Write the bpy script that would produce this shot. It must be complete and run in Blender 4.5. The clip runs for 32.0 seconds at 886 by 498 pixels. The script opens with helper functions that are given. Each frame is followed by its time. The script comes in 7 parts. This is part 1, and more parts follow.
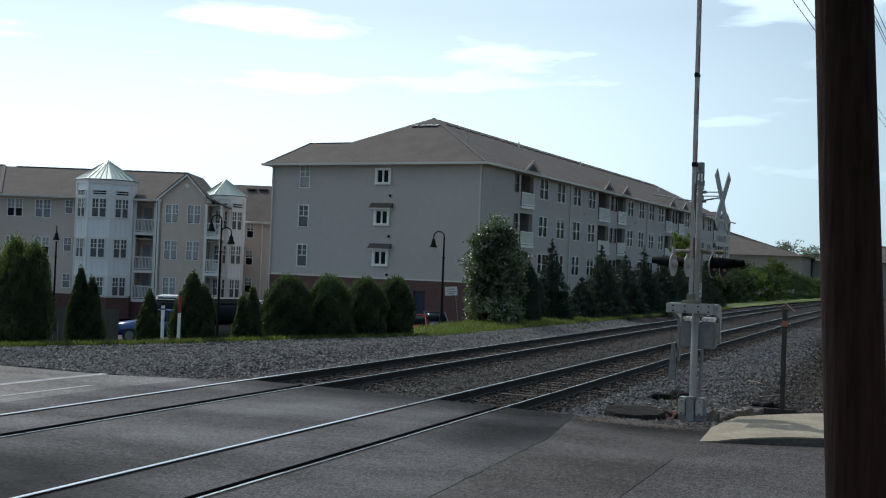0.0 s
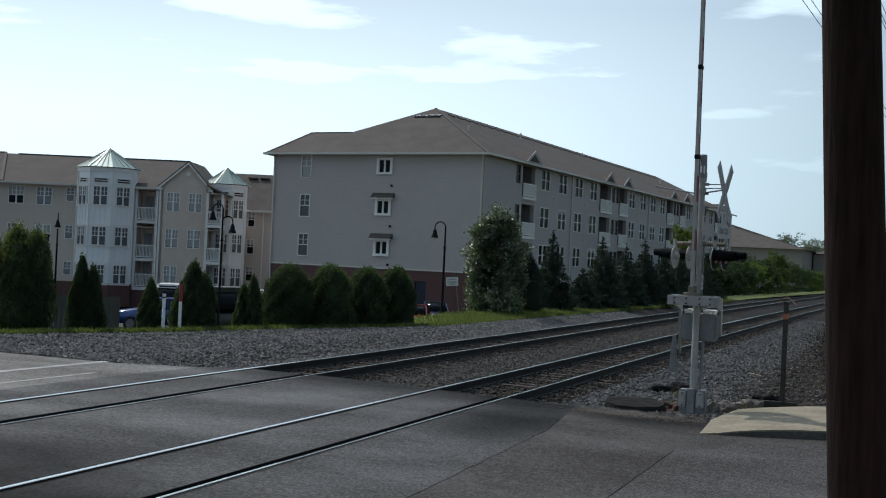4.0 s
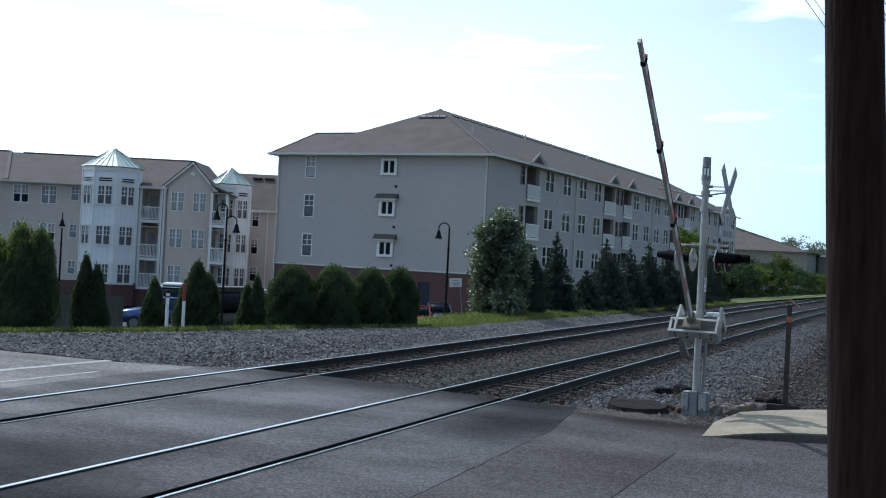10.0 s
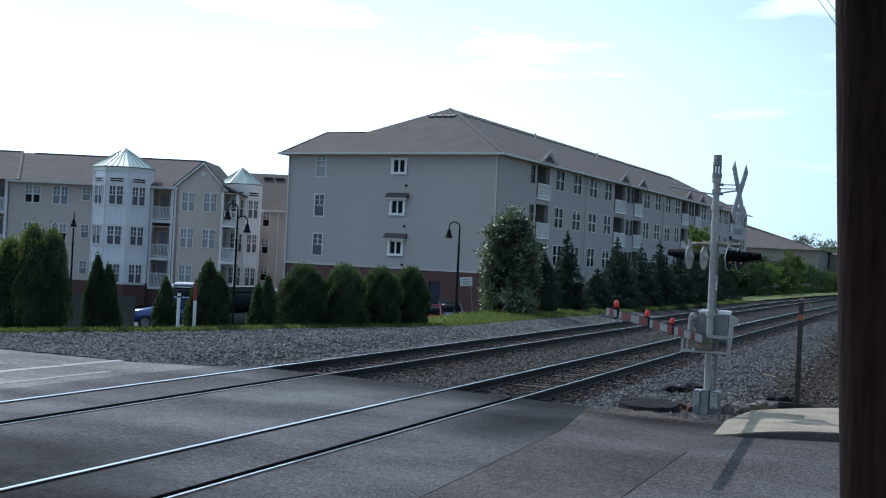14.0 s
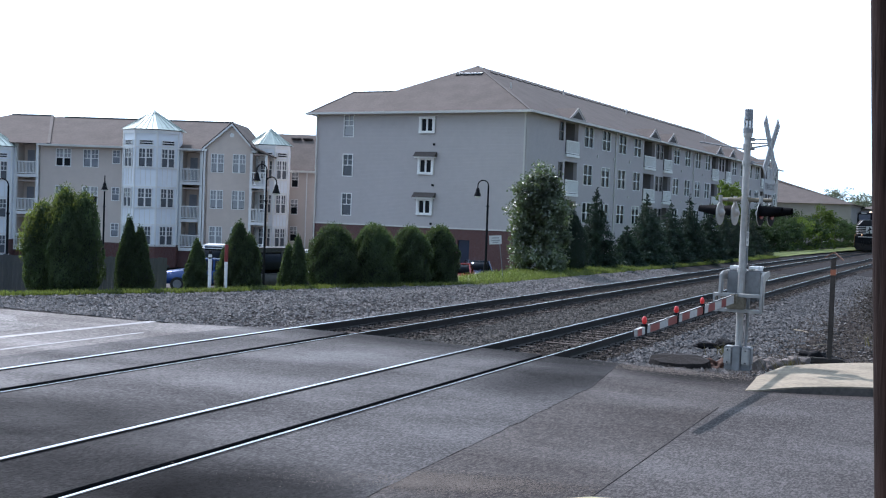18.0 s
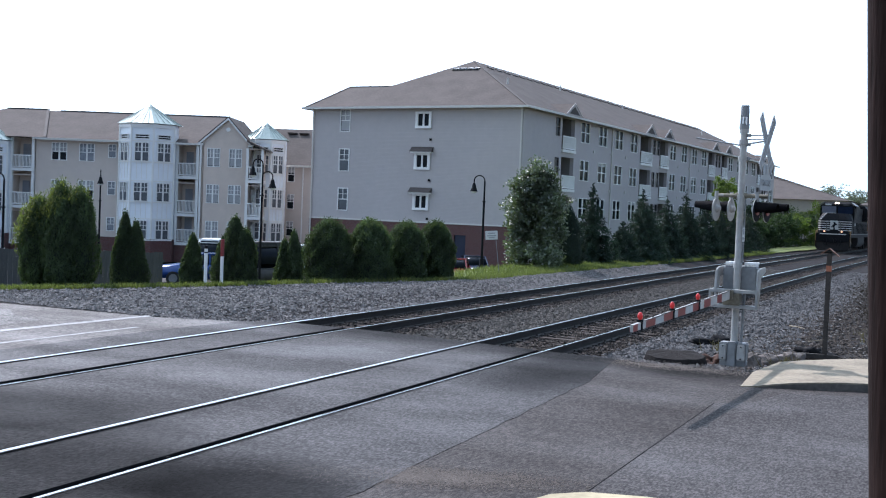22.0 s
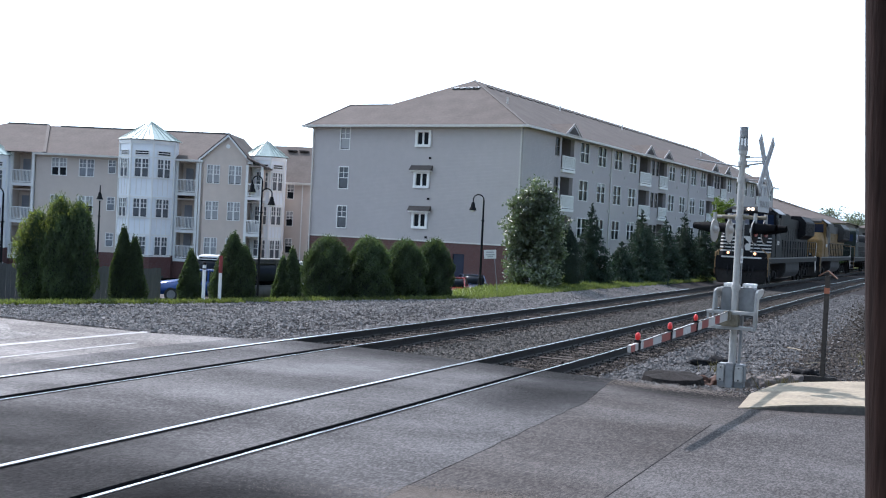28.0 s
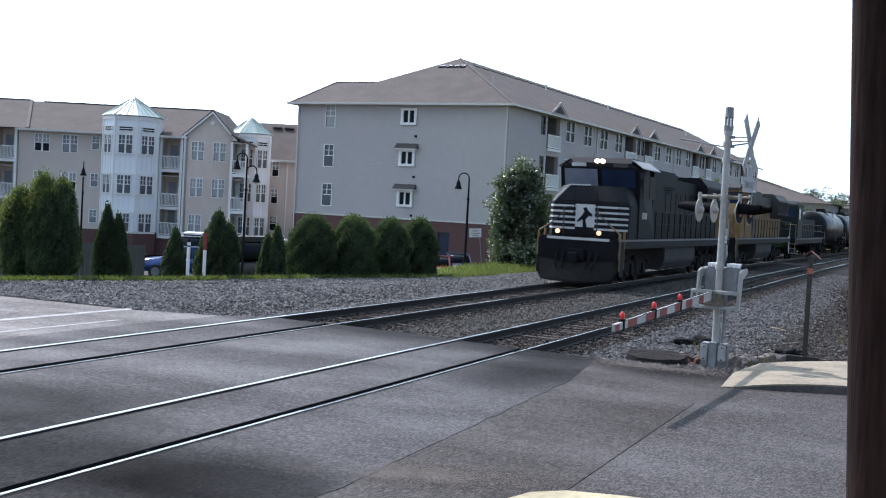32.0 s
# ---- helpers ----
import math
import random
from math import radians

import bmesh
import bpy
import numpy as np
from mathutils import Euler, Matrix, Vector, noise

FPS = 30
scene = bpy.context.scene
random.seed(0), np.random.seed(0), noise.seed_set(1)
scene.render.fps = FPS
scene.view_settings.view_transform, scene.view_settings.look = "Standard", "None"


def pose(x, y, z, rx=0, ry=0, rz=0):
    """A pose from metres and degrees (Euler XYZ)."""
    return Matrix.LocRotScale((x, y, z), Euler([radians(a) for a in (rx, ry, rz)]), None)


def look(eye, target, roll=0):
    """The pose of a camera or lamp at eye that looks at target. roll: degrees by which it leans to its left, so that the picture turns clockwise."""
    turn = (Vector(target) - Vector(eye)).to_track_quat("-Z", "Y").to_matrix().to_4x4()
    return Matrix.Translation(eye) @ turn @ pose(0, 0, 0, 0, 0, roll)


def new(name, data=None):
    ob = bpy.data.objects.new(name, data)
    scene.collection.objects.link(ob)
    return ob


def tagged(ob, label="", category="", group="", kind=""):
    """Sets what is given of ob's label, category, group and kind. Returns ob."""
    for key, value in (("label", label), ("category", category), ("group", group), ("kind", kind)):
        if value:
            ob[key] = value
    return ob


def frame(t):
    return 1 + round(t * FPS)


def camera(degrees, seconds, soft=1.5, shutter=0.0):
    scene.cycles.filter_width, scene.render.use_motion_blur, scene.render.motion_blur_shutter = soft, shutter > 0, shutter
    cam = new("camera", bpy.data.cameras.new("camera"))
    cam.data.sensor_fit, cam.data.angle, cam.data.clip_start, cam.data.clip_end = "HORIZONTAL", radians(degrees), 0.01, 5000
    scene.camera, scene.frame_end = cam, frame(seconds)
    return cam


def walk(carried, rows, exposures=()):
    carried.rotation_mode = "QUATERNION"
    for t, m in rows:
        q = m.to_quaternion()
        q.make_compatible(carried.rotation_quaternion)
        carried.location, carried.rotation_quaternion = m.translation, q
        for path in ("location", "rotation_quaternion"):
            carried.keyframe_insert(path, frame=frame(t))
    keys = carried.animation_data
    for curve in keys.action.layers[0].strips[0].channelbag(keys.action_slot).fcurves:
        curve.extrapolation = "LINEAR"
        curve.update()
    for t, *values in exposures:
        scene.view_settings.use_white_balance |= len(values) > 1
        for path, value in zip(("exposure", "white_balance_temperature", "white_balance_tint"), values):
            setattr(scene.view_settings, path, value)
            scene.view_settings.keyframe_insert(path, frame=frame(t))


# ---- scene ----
cam = camera(43.01, 32.0, soft=1.1, shutter=0.4)
EYE = (0.0, 0.0, 2.48)


def view(yaw, pitch, roll, drift):
    """A hand-held view from one standing place, drifting a few centimetres to its left."""
    a = radians(yaw)
    return pose(EYE[0] - drift * math.cos(a), EYE[1] - drift * math.sin(a), EYE[2], 90 + pitch, roll, yaw)


VIEWS = (
    (0, 22.51, 0.91, -2.19, 0.000), (0.5, 22.41, 1.17, -2.19, 0.006), (1, 22.27, 1.08, -2.52, 0.012), (1.5, 22.10, 1.46, -2.43, 0.014),
    (2, 22.20, 1.11, -2.58, 0.015), (2.5, 22.18, 0.52, -2.84, 0.017), (3, 22.27, 0.45, -2.90, 0.018), (3.5, 22.50, 0.36, -2.91, 0.020),
    (5.5, 22.27, 0.66, -1.59, 0.004), (6, 22.33, 0.03, -2.09, 0.005), (6.5, 22.57, 0.33, -2.28, 0.006), (7, 22.63, 0.37, -2.37, 0.009),
    (7.5, 22.59, 0.42, -2.43, 0.007), (8, 22.66, 0.32, -2.38, 0.005), (8.5, 22.74, 0.33, -2.44, 0.005), (9, 22.60, 0.29, -2.25, 0.003),
    (9.5, 22.60, 0.31, -2.65, 0.003), (10, 22.75, 0.46, -2.93, 0.003), (10.5, 22.76, 0.30, -2.86, 0.004), (11, 22.84, 0.29, -2.86, 0.003),
    (11.5, 22.92, 0.31, -2.91, 0.002), (12, 22.92, 0.37, -3.00, 0.002), (12.5, 22.92, 0.46, -2.96, 0.002), (13, 23.00, 0.51, -2.90, 0.001),
    (13.5, 23.14, 0.44, -2.80, 0.001), (15.5, 23.67, 0.28, -2.93, 0.005), (16, 23.95, -0.01, -2.82, 0.010), (16.5, 24.67, -1.66, -2.00, 0.014),
    (17, 25.14, -2.14, -2.20, 0.014), (17.5, 24.70, -1.85, -2.22, 0.012), (18, 24.75, -1.78, -2.09, 0.011), (18.5, 24.75, -1.68, -2.26, 0.010),
    (19, 24.70, -1.72, -2.24, 0.008), (19.5, 24.69, -1.82, -2.19, 0.008), (20, 24.69, -1.98, -2.29, 0.008), (20.5, 24.68, -1.91, -2.42, 0.009),
    (21, 24.68, -1.86, -2.51, 0.010), (21.5, 24.68, -1.84, -2.35, 0.010), (22, 24.56, -2.02, -2.26, 0.010), (22.5, 24.37, -1.95, -2.10, 0.009),
    (23, 24.49, -1.98, -2.33, 0.008), (23.5, 24.59, -1.88, -2.62, 0.007), (24, 24.53, -1.66, -2.84, 0.007), (24.5, 24.54, -1.41, -3.04, 0.006),
    (25, 24.43, -1.23, -3.18, 0.005), (25.5, 24.54, -1.12, -2.97, 0.004), (27.5, 24.48, -1.05, -2.88, 0.002), (28, 24.51, -1.07, -2.78, 0.003),
    (28.5, 24.47, -0.99, -2.82, 0.004), (29, 24.42, -0.97, -2.65, 0.005), (29.5, 24.42, -1.06, -2.78, 0.006), (30, 24.49, -1.20, -2.66, 0.006),
    (30.5, 24.55, -1.22, -2.56, 0.007), (31, 24.57, -1.36, -2.58, 0.008), (31.5, 23.81, -1.66, -2.77, 0.008), (32, 23.75, -2.13, -3.11, 0.009),
)
EXPOSURES = ((0.0, -0.62, 6170, 12), (1.0, -0.82, 6020, 12), (2.0, -0.83, 6020, 12), (3.5, -0.8, 6270, 12), (5.5, -0.52, 5950, 13), (7.0, -0.34, 5750, 13), (9.0, -0.26, 5680, 14),
             (13.5, -0.28, 5560, 14), (16.0, -0.26, 5500, 15), (16.6, 0.24, 5690, 17), (17.2, 0.37, 5780, 20), (23.0, 0.41, 5780, 20), (25.5, 0.52, 5870, 20), (28.0, 0.62, 5960, 20),
             (31.0, 0.49, 6010, 20), (32.0, 0.41, 5930, 20))
walk(cam, [(v[0], view(*v[1:])) for v in VIEWS], EXPOSURES)
# ---- light ----
SUN_TO = Vector((-0.93, 0.5, 1.12)).normalized()
world = bpy.data.worlds.new("sky")
scene.world = world
world.use_nodes = True
wn, wl = world.node_tree.nodes, world.node_tree.links
wn.clear()
w_out = wn.new("ShaderNodeOutputWorld")
w_bg = wn.new("ShaderNodeBackground")
w_sky = wn.new("ShaderNodeTexSky")
w_sky.sky_type, w_sky.sun_disc = "NISHITA", False
w_sky.sun_elevation = math.asin(SUN_TO.z)
w_sky.sun_rotation = math.atan2(SUN_TO.x, SUN_TO.y)
w_sky.air_density, w_sky.dust_density, w_sky.ozone_density = 1.0, 0.6, 1.0
w_tc = wn.new("ShaderNodeTexCoord")
w_map = wn.new("ShaderNodeMapping")
w_map.inputs["Scale"].default_value = (2.3, 2.3, 13.0)
w_map.inputs["Rotation"].default_value = (0, 0, radians(-18))
w_map.inputs["Location"].default_value = (0.3, 0.1, 0.9)
w_noise = wn.new("ShaderNodeTexNoise")
w_noise.inputs["Scale"].default_value, w_noise.inputs["Detail"].default_value = 2.2, 7.0
w_ramp = wn.new("ShaderNodeValToRGB")
w_ramp.color_ramp.elements[0].position, w_ramp.color_ramp.elements[1].position = 0.44, 0.6
w_mix = wn.new("ShaderNodeMix")
w_mix.data_type = "RGBA"
wl.new(w_tc.outputs["Generated"], w_map.inputs["Vector"])
wl.new(w_map.outputs["Vector"], w_noise.inputs["Vector"])
wl.new(w_noise.outputs["Fac"], w_ramp.inputs["Fac"])
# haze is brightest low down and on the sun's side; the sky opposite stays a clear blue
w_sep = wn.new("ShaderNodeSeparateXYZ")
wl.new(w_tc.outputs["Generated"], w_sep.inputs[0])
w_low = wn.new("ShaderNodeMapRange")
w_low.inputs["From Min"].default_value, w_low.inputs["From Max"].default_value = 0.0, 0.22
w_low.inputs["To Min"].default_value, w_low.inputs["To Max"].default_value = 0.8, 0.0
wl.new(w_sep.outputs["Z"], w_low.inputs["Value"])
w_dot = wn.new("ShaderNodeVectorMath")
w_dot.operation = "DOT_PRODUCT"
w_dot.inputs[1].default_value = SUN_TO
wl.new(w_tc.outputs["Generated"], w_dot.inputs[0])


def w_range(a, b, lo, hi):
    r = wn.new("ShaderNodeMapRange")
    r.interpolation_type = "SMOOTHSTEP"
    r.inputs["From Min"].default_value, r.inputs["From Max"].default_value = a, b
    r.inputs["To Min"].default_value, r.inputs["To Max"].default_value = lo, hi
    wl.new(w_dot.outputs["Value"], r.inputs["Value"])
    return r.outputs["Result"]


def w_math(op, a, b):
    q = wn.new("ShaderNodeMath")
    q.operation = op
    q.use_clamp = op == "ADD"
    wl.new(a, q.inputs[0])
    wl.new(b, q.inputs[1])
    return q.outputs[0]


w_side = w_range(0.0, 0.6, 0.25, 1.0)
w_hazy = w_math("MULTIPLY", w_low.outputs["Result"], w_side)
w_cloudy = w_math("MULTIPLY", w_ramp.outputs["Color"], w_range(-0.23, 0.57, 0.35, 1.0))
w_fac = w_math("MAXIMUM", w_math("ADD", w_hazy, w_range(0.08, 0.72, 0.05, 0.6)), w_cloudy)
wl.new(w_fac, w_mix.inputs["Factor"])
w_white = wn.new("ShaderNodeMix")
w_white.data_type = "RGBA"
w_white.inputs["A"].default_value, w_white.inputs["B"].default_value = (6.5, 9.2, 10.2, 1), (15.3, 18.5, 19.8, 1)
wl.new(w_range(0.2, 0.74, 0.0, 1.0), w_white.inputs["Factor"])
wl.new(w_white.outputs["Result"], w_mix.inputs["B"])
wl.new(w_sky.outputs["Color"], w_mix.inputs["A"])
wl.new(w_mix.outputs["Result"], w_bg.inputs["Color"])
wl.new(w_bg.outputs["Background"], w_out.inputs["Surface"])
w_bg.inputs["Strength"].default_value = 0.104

sun = new("sun", bpy.data.lights.new("sun", "SUN"))
sun.data.energy, sun.data.angle, sun.data.color = 4.7, radians(0.5), (1.0, 0.95, 0.87)
sun.matrix_world = look((-40, 20, 50), Vector((-40, 20, 50)) - SUN_TO)
# ---- materials ----
def mat(name, color, rough=0.7, metal=0.0, scale=8.0, vary=0.25, fine=0.0, bump=0.2, spec=0.5, island=0.0, second=None, stretch=(1, 1, 1)):
    """Base colour varied at two scales by noise, with a bump of the finer noise; island: how much the pieces differ."""
    m = bpy.data.materials.new(name)
    m.use_nodes = True
    nt = m.node_tree
    n, k = nt.nodes, nt.links
    b = n["Principled BSDF"]
    b.inputs["Roughness"].default_value, b.inputs["Metallic"].default_value = rough, metal
    b.inputs["Specular IOR Level"].default_value = spec
    tc, mp = n.new("ShaderNodeTexCoord"), n.new("ShaderNodeMapping")
    mp.inputs["Scale"].default_value = stretch
    k.new(tc.outputs["Object"], mp.inputs["Vector"])
    big, small = n.new("ShaderNodeTexNoise"), n.new("ShaderNodeTexNoise")
    big.inputs["Scale"].default_value, big.inputs["Detail"].default_value = scale * 0.12, 4
    small.inputs["Scale"].default_value, small.inputs["Detail"].default_value = scale, 6
    for q in (big, small):
        k.new(mp.outputs["Vector"], q.inputs["Vector"])
    mix = n.new("ShaderNodeMath")
    mix.operation = "ADD"
    k.new(big.outputs["Fac"], mix.inputs[0])
    k.new(small.outputs["Fac"], mix.inputs[1])
    rng = n.new("ShaderNodeMapRange")
    rng.inputs["From Min"].default_value, rng.inputs["From Max"].default_value = 0.6, 1.4
    k.new(mix.outputs[0], rng.inputs["Value"])
    col = n.new("ShaderNodeMix")
    col.data_type = "RGBA"
    lo = tuple(c * (1 - vary) for c in color)
    hi = second or tuple(min(1, c * (1 + vary)) for c in color)
    col.inputs["A"].default_value, col.inputs["B"].default_value = (*lo, 1), (*hi, 1)
    k.new(rng.outputs["Result"], col.inputs["Factor"])
    last = col.outputs["Result"]
    if island:
        geo, obi = n.new("ShaderNodeNewGeometry"), n.new("ShaderNodeObjectInfo")
        add = n.new("ShaderNodeMath")
        add.operation = "ADD"
        k.new(geo.outputs["Random Per Island"], add.inputs[0])
        k.new(obi.outputs["Random"], add.inputs[1])
        ir = n.new("ShaderNodeMapRange")
        ir.inputs["From Max"].default_value = 2.0
        ir.inputs["To Min"].default_value, ir.inputs["To Max"].default_value = 1 - island, 1 + island
        k.new(add.outputs[0], ir.inputs["Value"])
        hsv = n.new("ShaderNodeHueSaturation")
        k.new(ir.outputs["Result"], hsv.inputs["Value"])
        k.new(last, hsv.inputs["Color"])
        last = hsv.outputs["Color"]
    k.new(last, b.inputs["Base Color"])
    if bump:
        bp = n.new("ShaderNodeBump")
        bp.inputs["Strength"].default_value, bp.inputs["Distance"].default_value = bump, 0.02
        k.new(small.outputs["Fac"], bp.inputs["Height"])
        k.new(bp.outputs["Normal"], b.inputs["Normal"])
    return m


def wave_bump(m, scale, strength, axis="Z", profile="SAW", dist=0.02):
    """Adds courses (siding laps, shingle rows, boards) to a material's relief."""
    n, k = m.node_tree.nodes, m.node_tree.links
    b = n["Principled BSDF"]
    tc, w, bp = n.new("ShaderNodeTexCoord"), n.new("ShaderNodeTexWave"), n.new("ShaderNodeBump")
    w.wave_type, w.bands_direction, w.wave_profile = "BANDS", axis, profile
    w.inputs["Scale"].default_value, w.inputs["Distortion"].default_value = scale, 0.15
    k.new(tc.outputs["Object"], w.inputs["Vector"])
    k.new(w.outputs["Fac"], bp.inputs["Height"])
    bp.inputs["Strength"].default_value, bp.inputs["Distance"].default_value = strength, dist
    if b.inputs["Normal"].links:
        k.new(b.inputs["Normal"].links[0].from_socket, bp.inputs["Normal"])
    k.new(bp.outputs["Normal"], b.inputs["Normal"])
    return m


def brick_mat(name, c1, c2, mortar, scale):
    m = mat(name, c1, 0.85, bump=0.1)
    n, k = m.node_tree.nodes, m.node_tree.links
    b = n["Principled BSDF"]
    tc, sep, com, br = n.new("ShaderNodeTexCoord"), n.new("ShaderNodeSeparateXYZ"), n.new("ShaderNodeCombineXYZ"), n.new("ShaderNodeTexBrick")
    add = n.new("ShaderNodeMath")
    k.new(tc.outputs["Object"], sep.inputs[0])
    k.new(sep.outputs["X"], add.inputs[0])
    k.new(sep.outputs["Y"], add.inputs[1])
    k.new(add.outputs[0], com.inputs["X"])
    k.new(sep.outputs["Z"], com.inputs["Y"])
    k.new(com.outputs[0], br.inputs["Vector"])
    br.inputs["Scale"].default_value = scale
    br.inputs["Color1"].default_value, br.inputs["Color2"].default_value, br.inputs["Mortar"].default_value = (*c1, 1), (*c2, 1), (*mortar, 1)
    br.inputs["Mortar Size"].default_value = 0.012
    k.new(br.outputs["Color"], b.inputs["Base Color"])
    return m


def glow(name, color, strength, base=(0.5, 0.5, 0.5)):
    m = mat(name, base, 0.3, bump=0)
    b = m.node_tree.nodes["Principled BSDF"]
    b.inputs["Emission Color"].default_value, b.inputs["Emission Strength"].default_value = (*color, 1), strength
    return m


def leafy(name, color, vary=0.35, trans=0.35, gloss=0.65):
    """Leaves that let some light through."""
    m = mat(name, color, gloss, scale=3.0, vary=vary, bump=0, island=0.4, spec=1.0 if gloss < 0.5 else 0.2)
    n, k = m.node_tree.nodes, m.node_tree.links
    b, out = n["Principled BSDF"], n["Material Output"]
    tr, mx = n.new("ShaderNodeBsdfTranslucent"), n.new("ShaderNodeMixShader")
    src = b.inputs["Base Color"].links[0].from_socket
    gain = n.new("ShaderNodeMix")
    gain.data_type, gain.blend_type = "RGBA", "MULTIPLY"
    gain.inputs["Factor"].default_value, gain.inputs["B"].default_value = 1.0, (1.5, 1.7, 0.7, 1)
    k.new(src, gain.inputs["A"])
    k.new(gain.outputs["Result"], tr.inputs["Color"])
    mx.inputs["Fac"].default_value = trans
    k.new(b.outputs["BSDF"], mx.inputs[1])
    k.new(tr.outputs["BSDF"], mx.inputs[2])
    k.new(mx.outputs["Shader"], out.inputs["Surface"])
    return m


def road_mat(name, color, rough, band, grit=30, stains_and_shade=()):
    """Asphalt with aggregate grain, stains, painted shade and long worn or oily bands along the traffic."""
    m = mat(name, color, rough, scale=grit, vary=0.45, bump=0.5, spec=0.18)
    n, k = m.node_tree.nodes, m.node_tree.links
    b = n["Principled BSDF"]
    tc = n.new("ShaderNodeTexCoord")
    fac = []
    for stretch, scale, detail in (((0.16, 0.6, 1), 1.0, 4), ((0.45, 0.5, 1), 1.0, 6), ((9, 3.4, 9), 4.6, 4)):
        mp, ns = n.new("ShaderNodeMapping"), n.new("ShaderNodeTexNoise")
        mp.inputs["Scale"].default_value = stretch
        ns.inputs["Scale"].default_value, ns.inputs["Detail"].default_value = scale, detail
        k.new(tc.outputs["Object"], mp.inputs["Vector"])
        k.new(mp.outputs["Vector"], ns.inputs["Vector"])
        fac.append(ns.outputs["Fac"])
    a1, a2 = n.new("ShaderNodeMath"), n.new("ShaderNodeMath")
    k.new(fac[0], a1.inputs[0]), k.new(fac[1], a1.inputs[1])
    k.new(a1.outputs[0], a2.inputs[0]), k.new(fac[2], a2.inputs[1])
    rg = n.new("ShaderNodeMapRange")
    rg.inputs["From Min"].default_value, rg.inputs["From Max"].default_value = 1.15, 1.85
    rg.inputs["To Min"].default_value, rg.inputs["To Max"].default_value = 1 - band, 1 + band
    k.new(a2.outputs[0], rg.inputs["Value"])
    hs = n.new("ShaderNodeHueSaturation")
    gr = n.new("ShaderNodeMapRange")
    gr.inputs["From Min"].default_value, gr.inputs["From Max"].default_value = 0.36, 0.64
    gr.inputs["To Min"].default_value, gr.inputs["To Max"].default_value = 0.56, 1.55
    k.new(fac[2], gr.inputs["Value"])
    both = n.new("ShaderNodeMath")
    both.operation = "MULTIPLY"
    k.new(rg.outputs["Result"], both.inputs[0])
    k.new(gr.outputs["Result"], both.inputs[1])
    last = both.outputs[0]
    spot_sheen = None
    # dark spots, stains and painted tree shadow alike, which also lose their sheen
    for ox, oy, rx, ry in stains_and_shade:
        mo, gd = n.new("ShaderNodeMapping"), n.new("ShaderNodeTexGradient")
        gd.gradient_type = "SPHERICAL"
        mo.inputs["Location"].default_value, mo.inputs["Scale"].default_value = (-ox / rx, -oy / ry, 0), (1 / rx, 1 / ry, 1)
        k.new(tc.outputs["Object"], mo.inputs["Vector"])
        k.new(mo.outputs["Vector"], gd.inputs["Vector"])
        od, orr, dk = n.new("ShaderNodeMath"), n.new("ShaderNodeMapRange"), n.new("ShaderNodeMath")
        od.operation = dk.operation = "MULTIPLY"
        k.new(gd.outputs["Fac"], od.inputs[0])
        k.new(fac[1], od.inputs[1])
        orr.inputs["From Max"].default_value, orr.inputs["To Min"].default_value, orr.inputs["To Max"].default_value = 0.28, 1.0, 0.32
        k.new(od.outputs[0], orr.inputs["Value"])
        k.new(last, dk.inputs[0])
        k.new(orr.outputs["Result"], dk.inputs[1])
        last = dk.outputs[0]
        sp = n.new("ShaderNodeMath")
        sp.operation = "MULTIPLY"
        sp.inputs[1].default_value = 0.18
        k.new(orr.outputs["Result"], sp.inputs[0])
        if spot_sheen:
            k.new(spot_sheen, sp.inputs[1])
        spot_sheen = sp.outputs[0]
    if spot_sheen:
        k.new(spot_sheen, b.inputs["Specular IOR Level"])
    k.new(last, hs.inputs["Value"])
    k.new(b.inputs["Base Color"].links[0].from_socket, hs.inputs["Color"])
    k.new(hs.outputs["Color"], b.inputs["Base Color"])
    rr = n.new("ShaderNodeMapRange")
    rr.inputs["From Min"].default_value, rr.inputs["From Max"].default_value = 0.7, 1.3
    rr.inputs["To Min"].default_value, rr.inputs["To Max"].default_value = rough + 0.18, rough - 0.14
    k.new(a1.outputs[0], rr.inputs["Value"])
    k.new(rr.outputs["Result"], b.inputs["Roughness"])
    return m


M_ASPHALT = road_mat("asphalt_worn", (0.0385, 0.0332, 0.0307), 0.8, 0.22, 60, ((-3.7, 18.7, 1.9, 1.5), (-4.9, 18.9, 1.3, 0.8)))
M_ASPHALT_FAR = road_mat("asphalt_sunbleached", (0.0715, 0.0635, 0.0585), 0.66, 0.5, 50)
# the first three dark spots paint a tree's shadow onto the crossing
M_ASPHALT_NEW = road_mat("asphalt_crossing", (0.0428, 0.0403, 0.0405), 0.74, 0.42, 55, ((-9.8, 9.7, 2.7, 1.9), (-7.4, 7.9, 2.9, 2.4), (-5.5, 8.1, 1.7, 1.5), (-9.3, 19.8, 4.8, 1.7), (-6.2, 19.0, 2.2, 1.3), (-5.6, 16.6, 1.6, 2.6)))
M_ASPHALT_PALE = road_mat("asphalt_pale", (0.0497, 0.045, 0.0436), 0.82, 0.2, 60)
M_CONCRETE = mat("concrete", (0.2253, 0.1913, 0.1403), 0.9, scale=12, vary=0.4, bump=0.25, spec=0.2)
M_KERB = mat("kerb_concrete_dirty_shaded", (0.1, 0.088, 0.078), 0.92, scale=14, vary=0.4, bump=0.3, spec=0.15)
M_KERB_PALE = mat("kerb_concrete_yellowed", (0.36, 0.31, 0.2), 0.9, scale=12, vary=0.3, bump=0.25, spec=0.2)
M_ROAD_PATCH = road_mat("road_patch_pale", (0.115, 0.108, 0.102), 0.7, 0.6, 30)
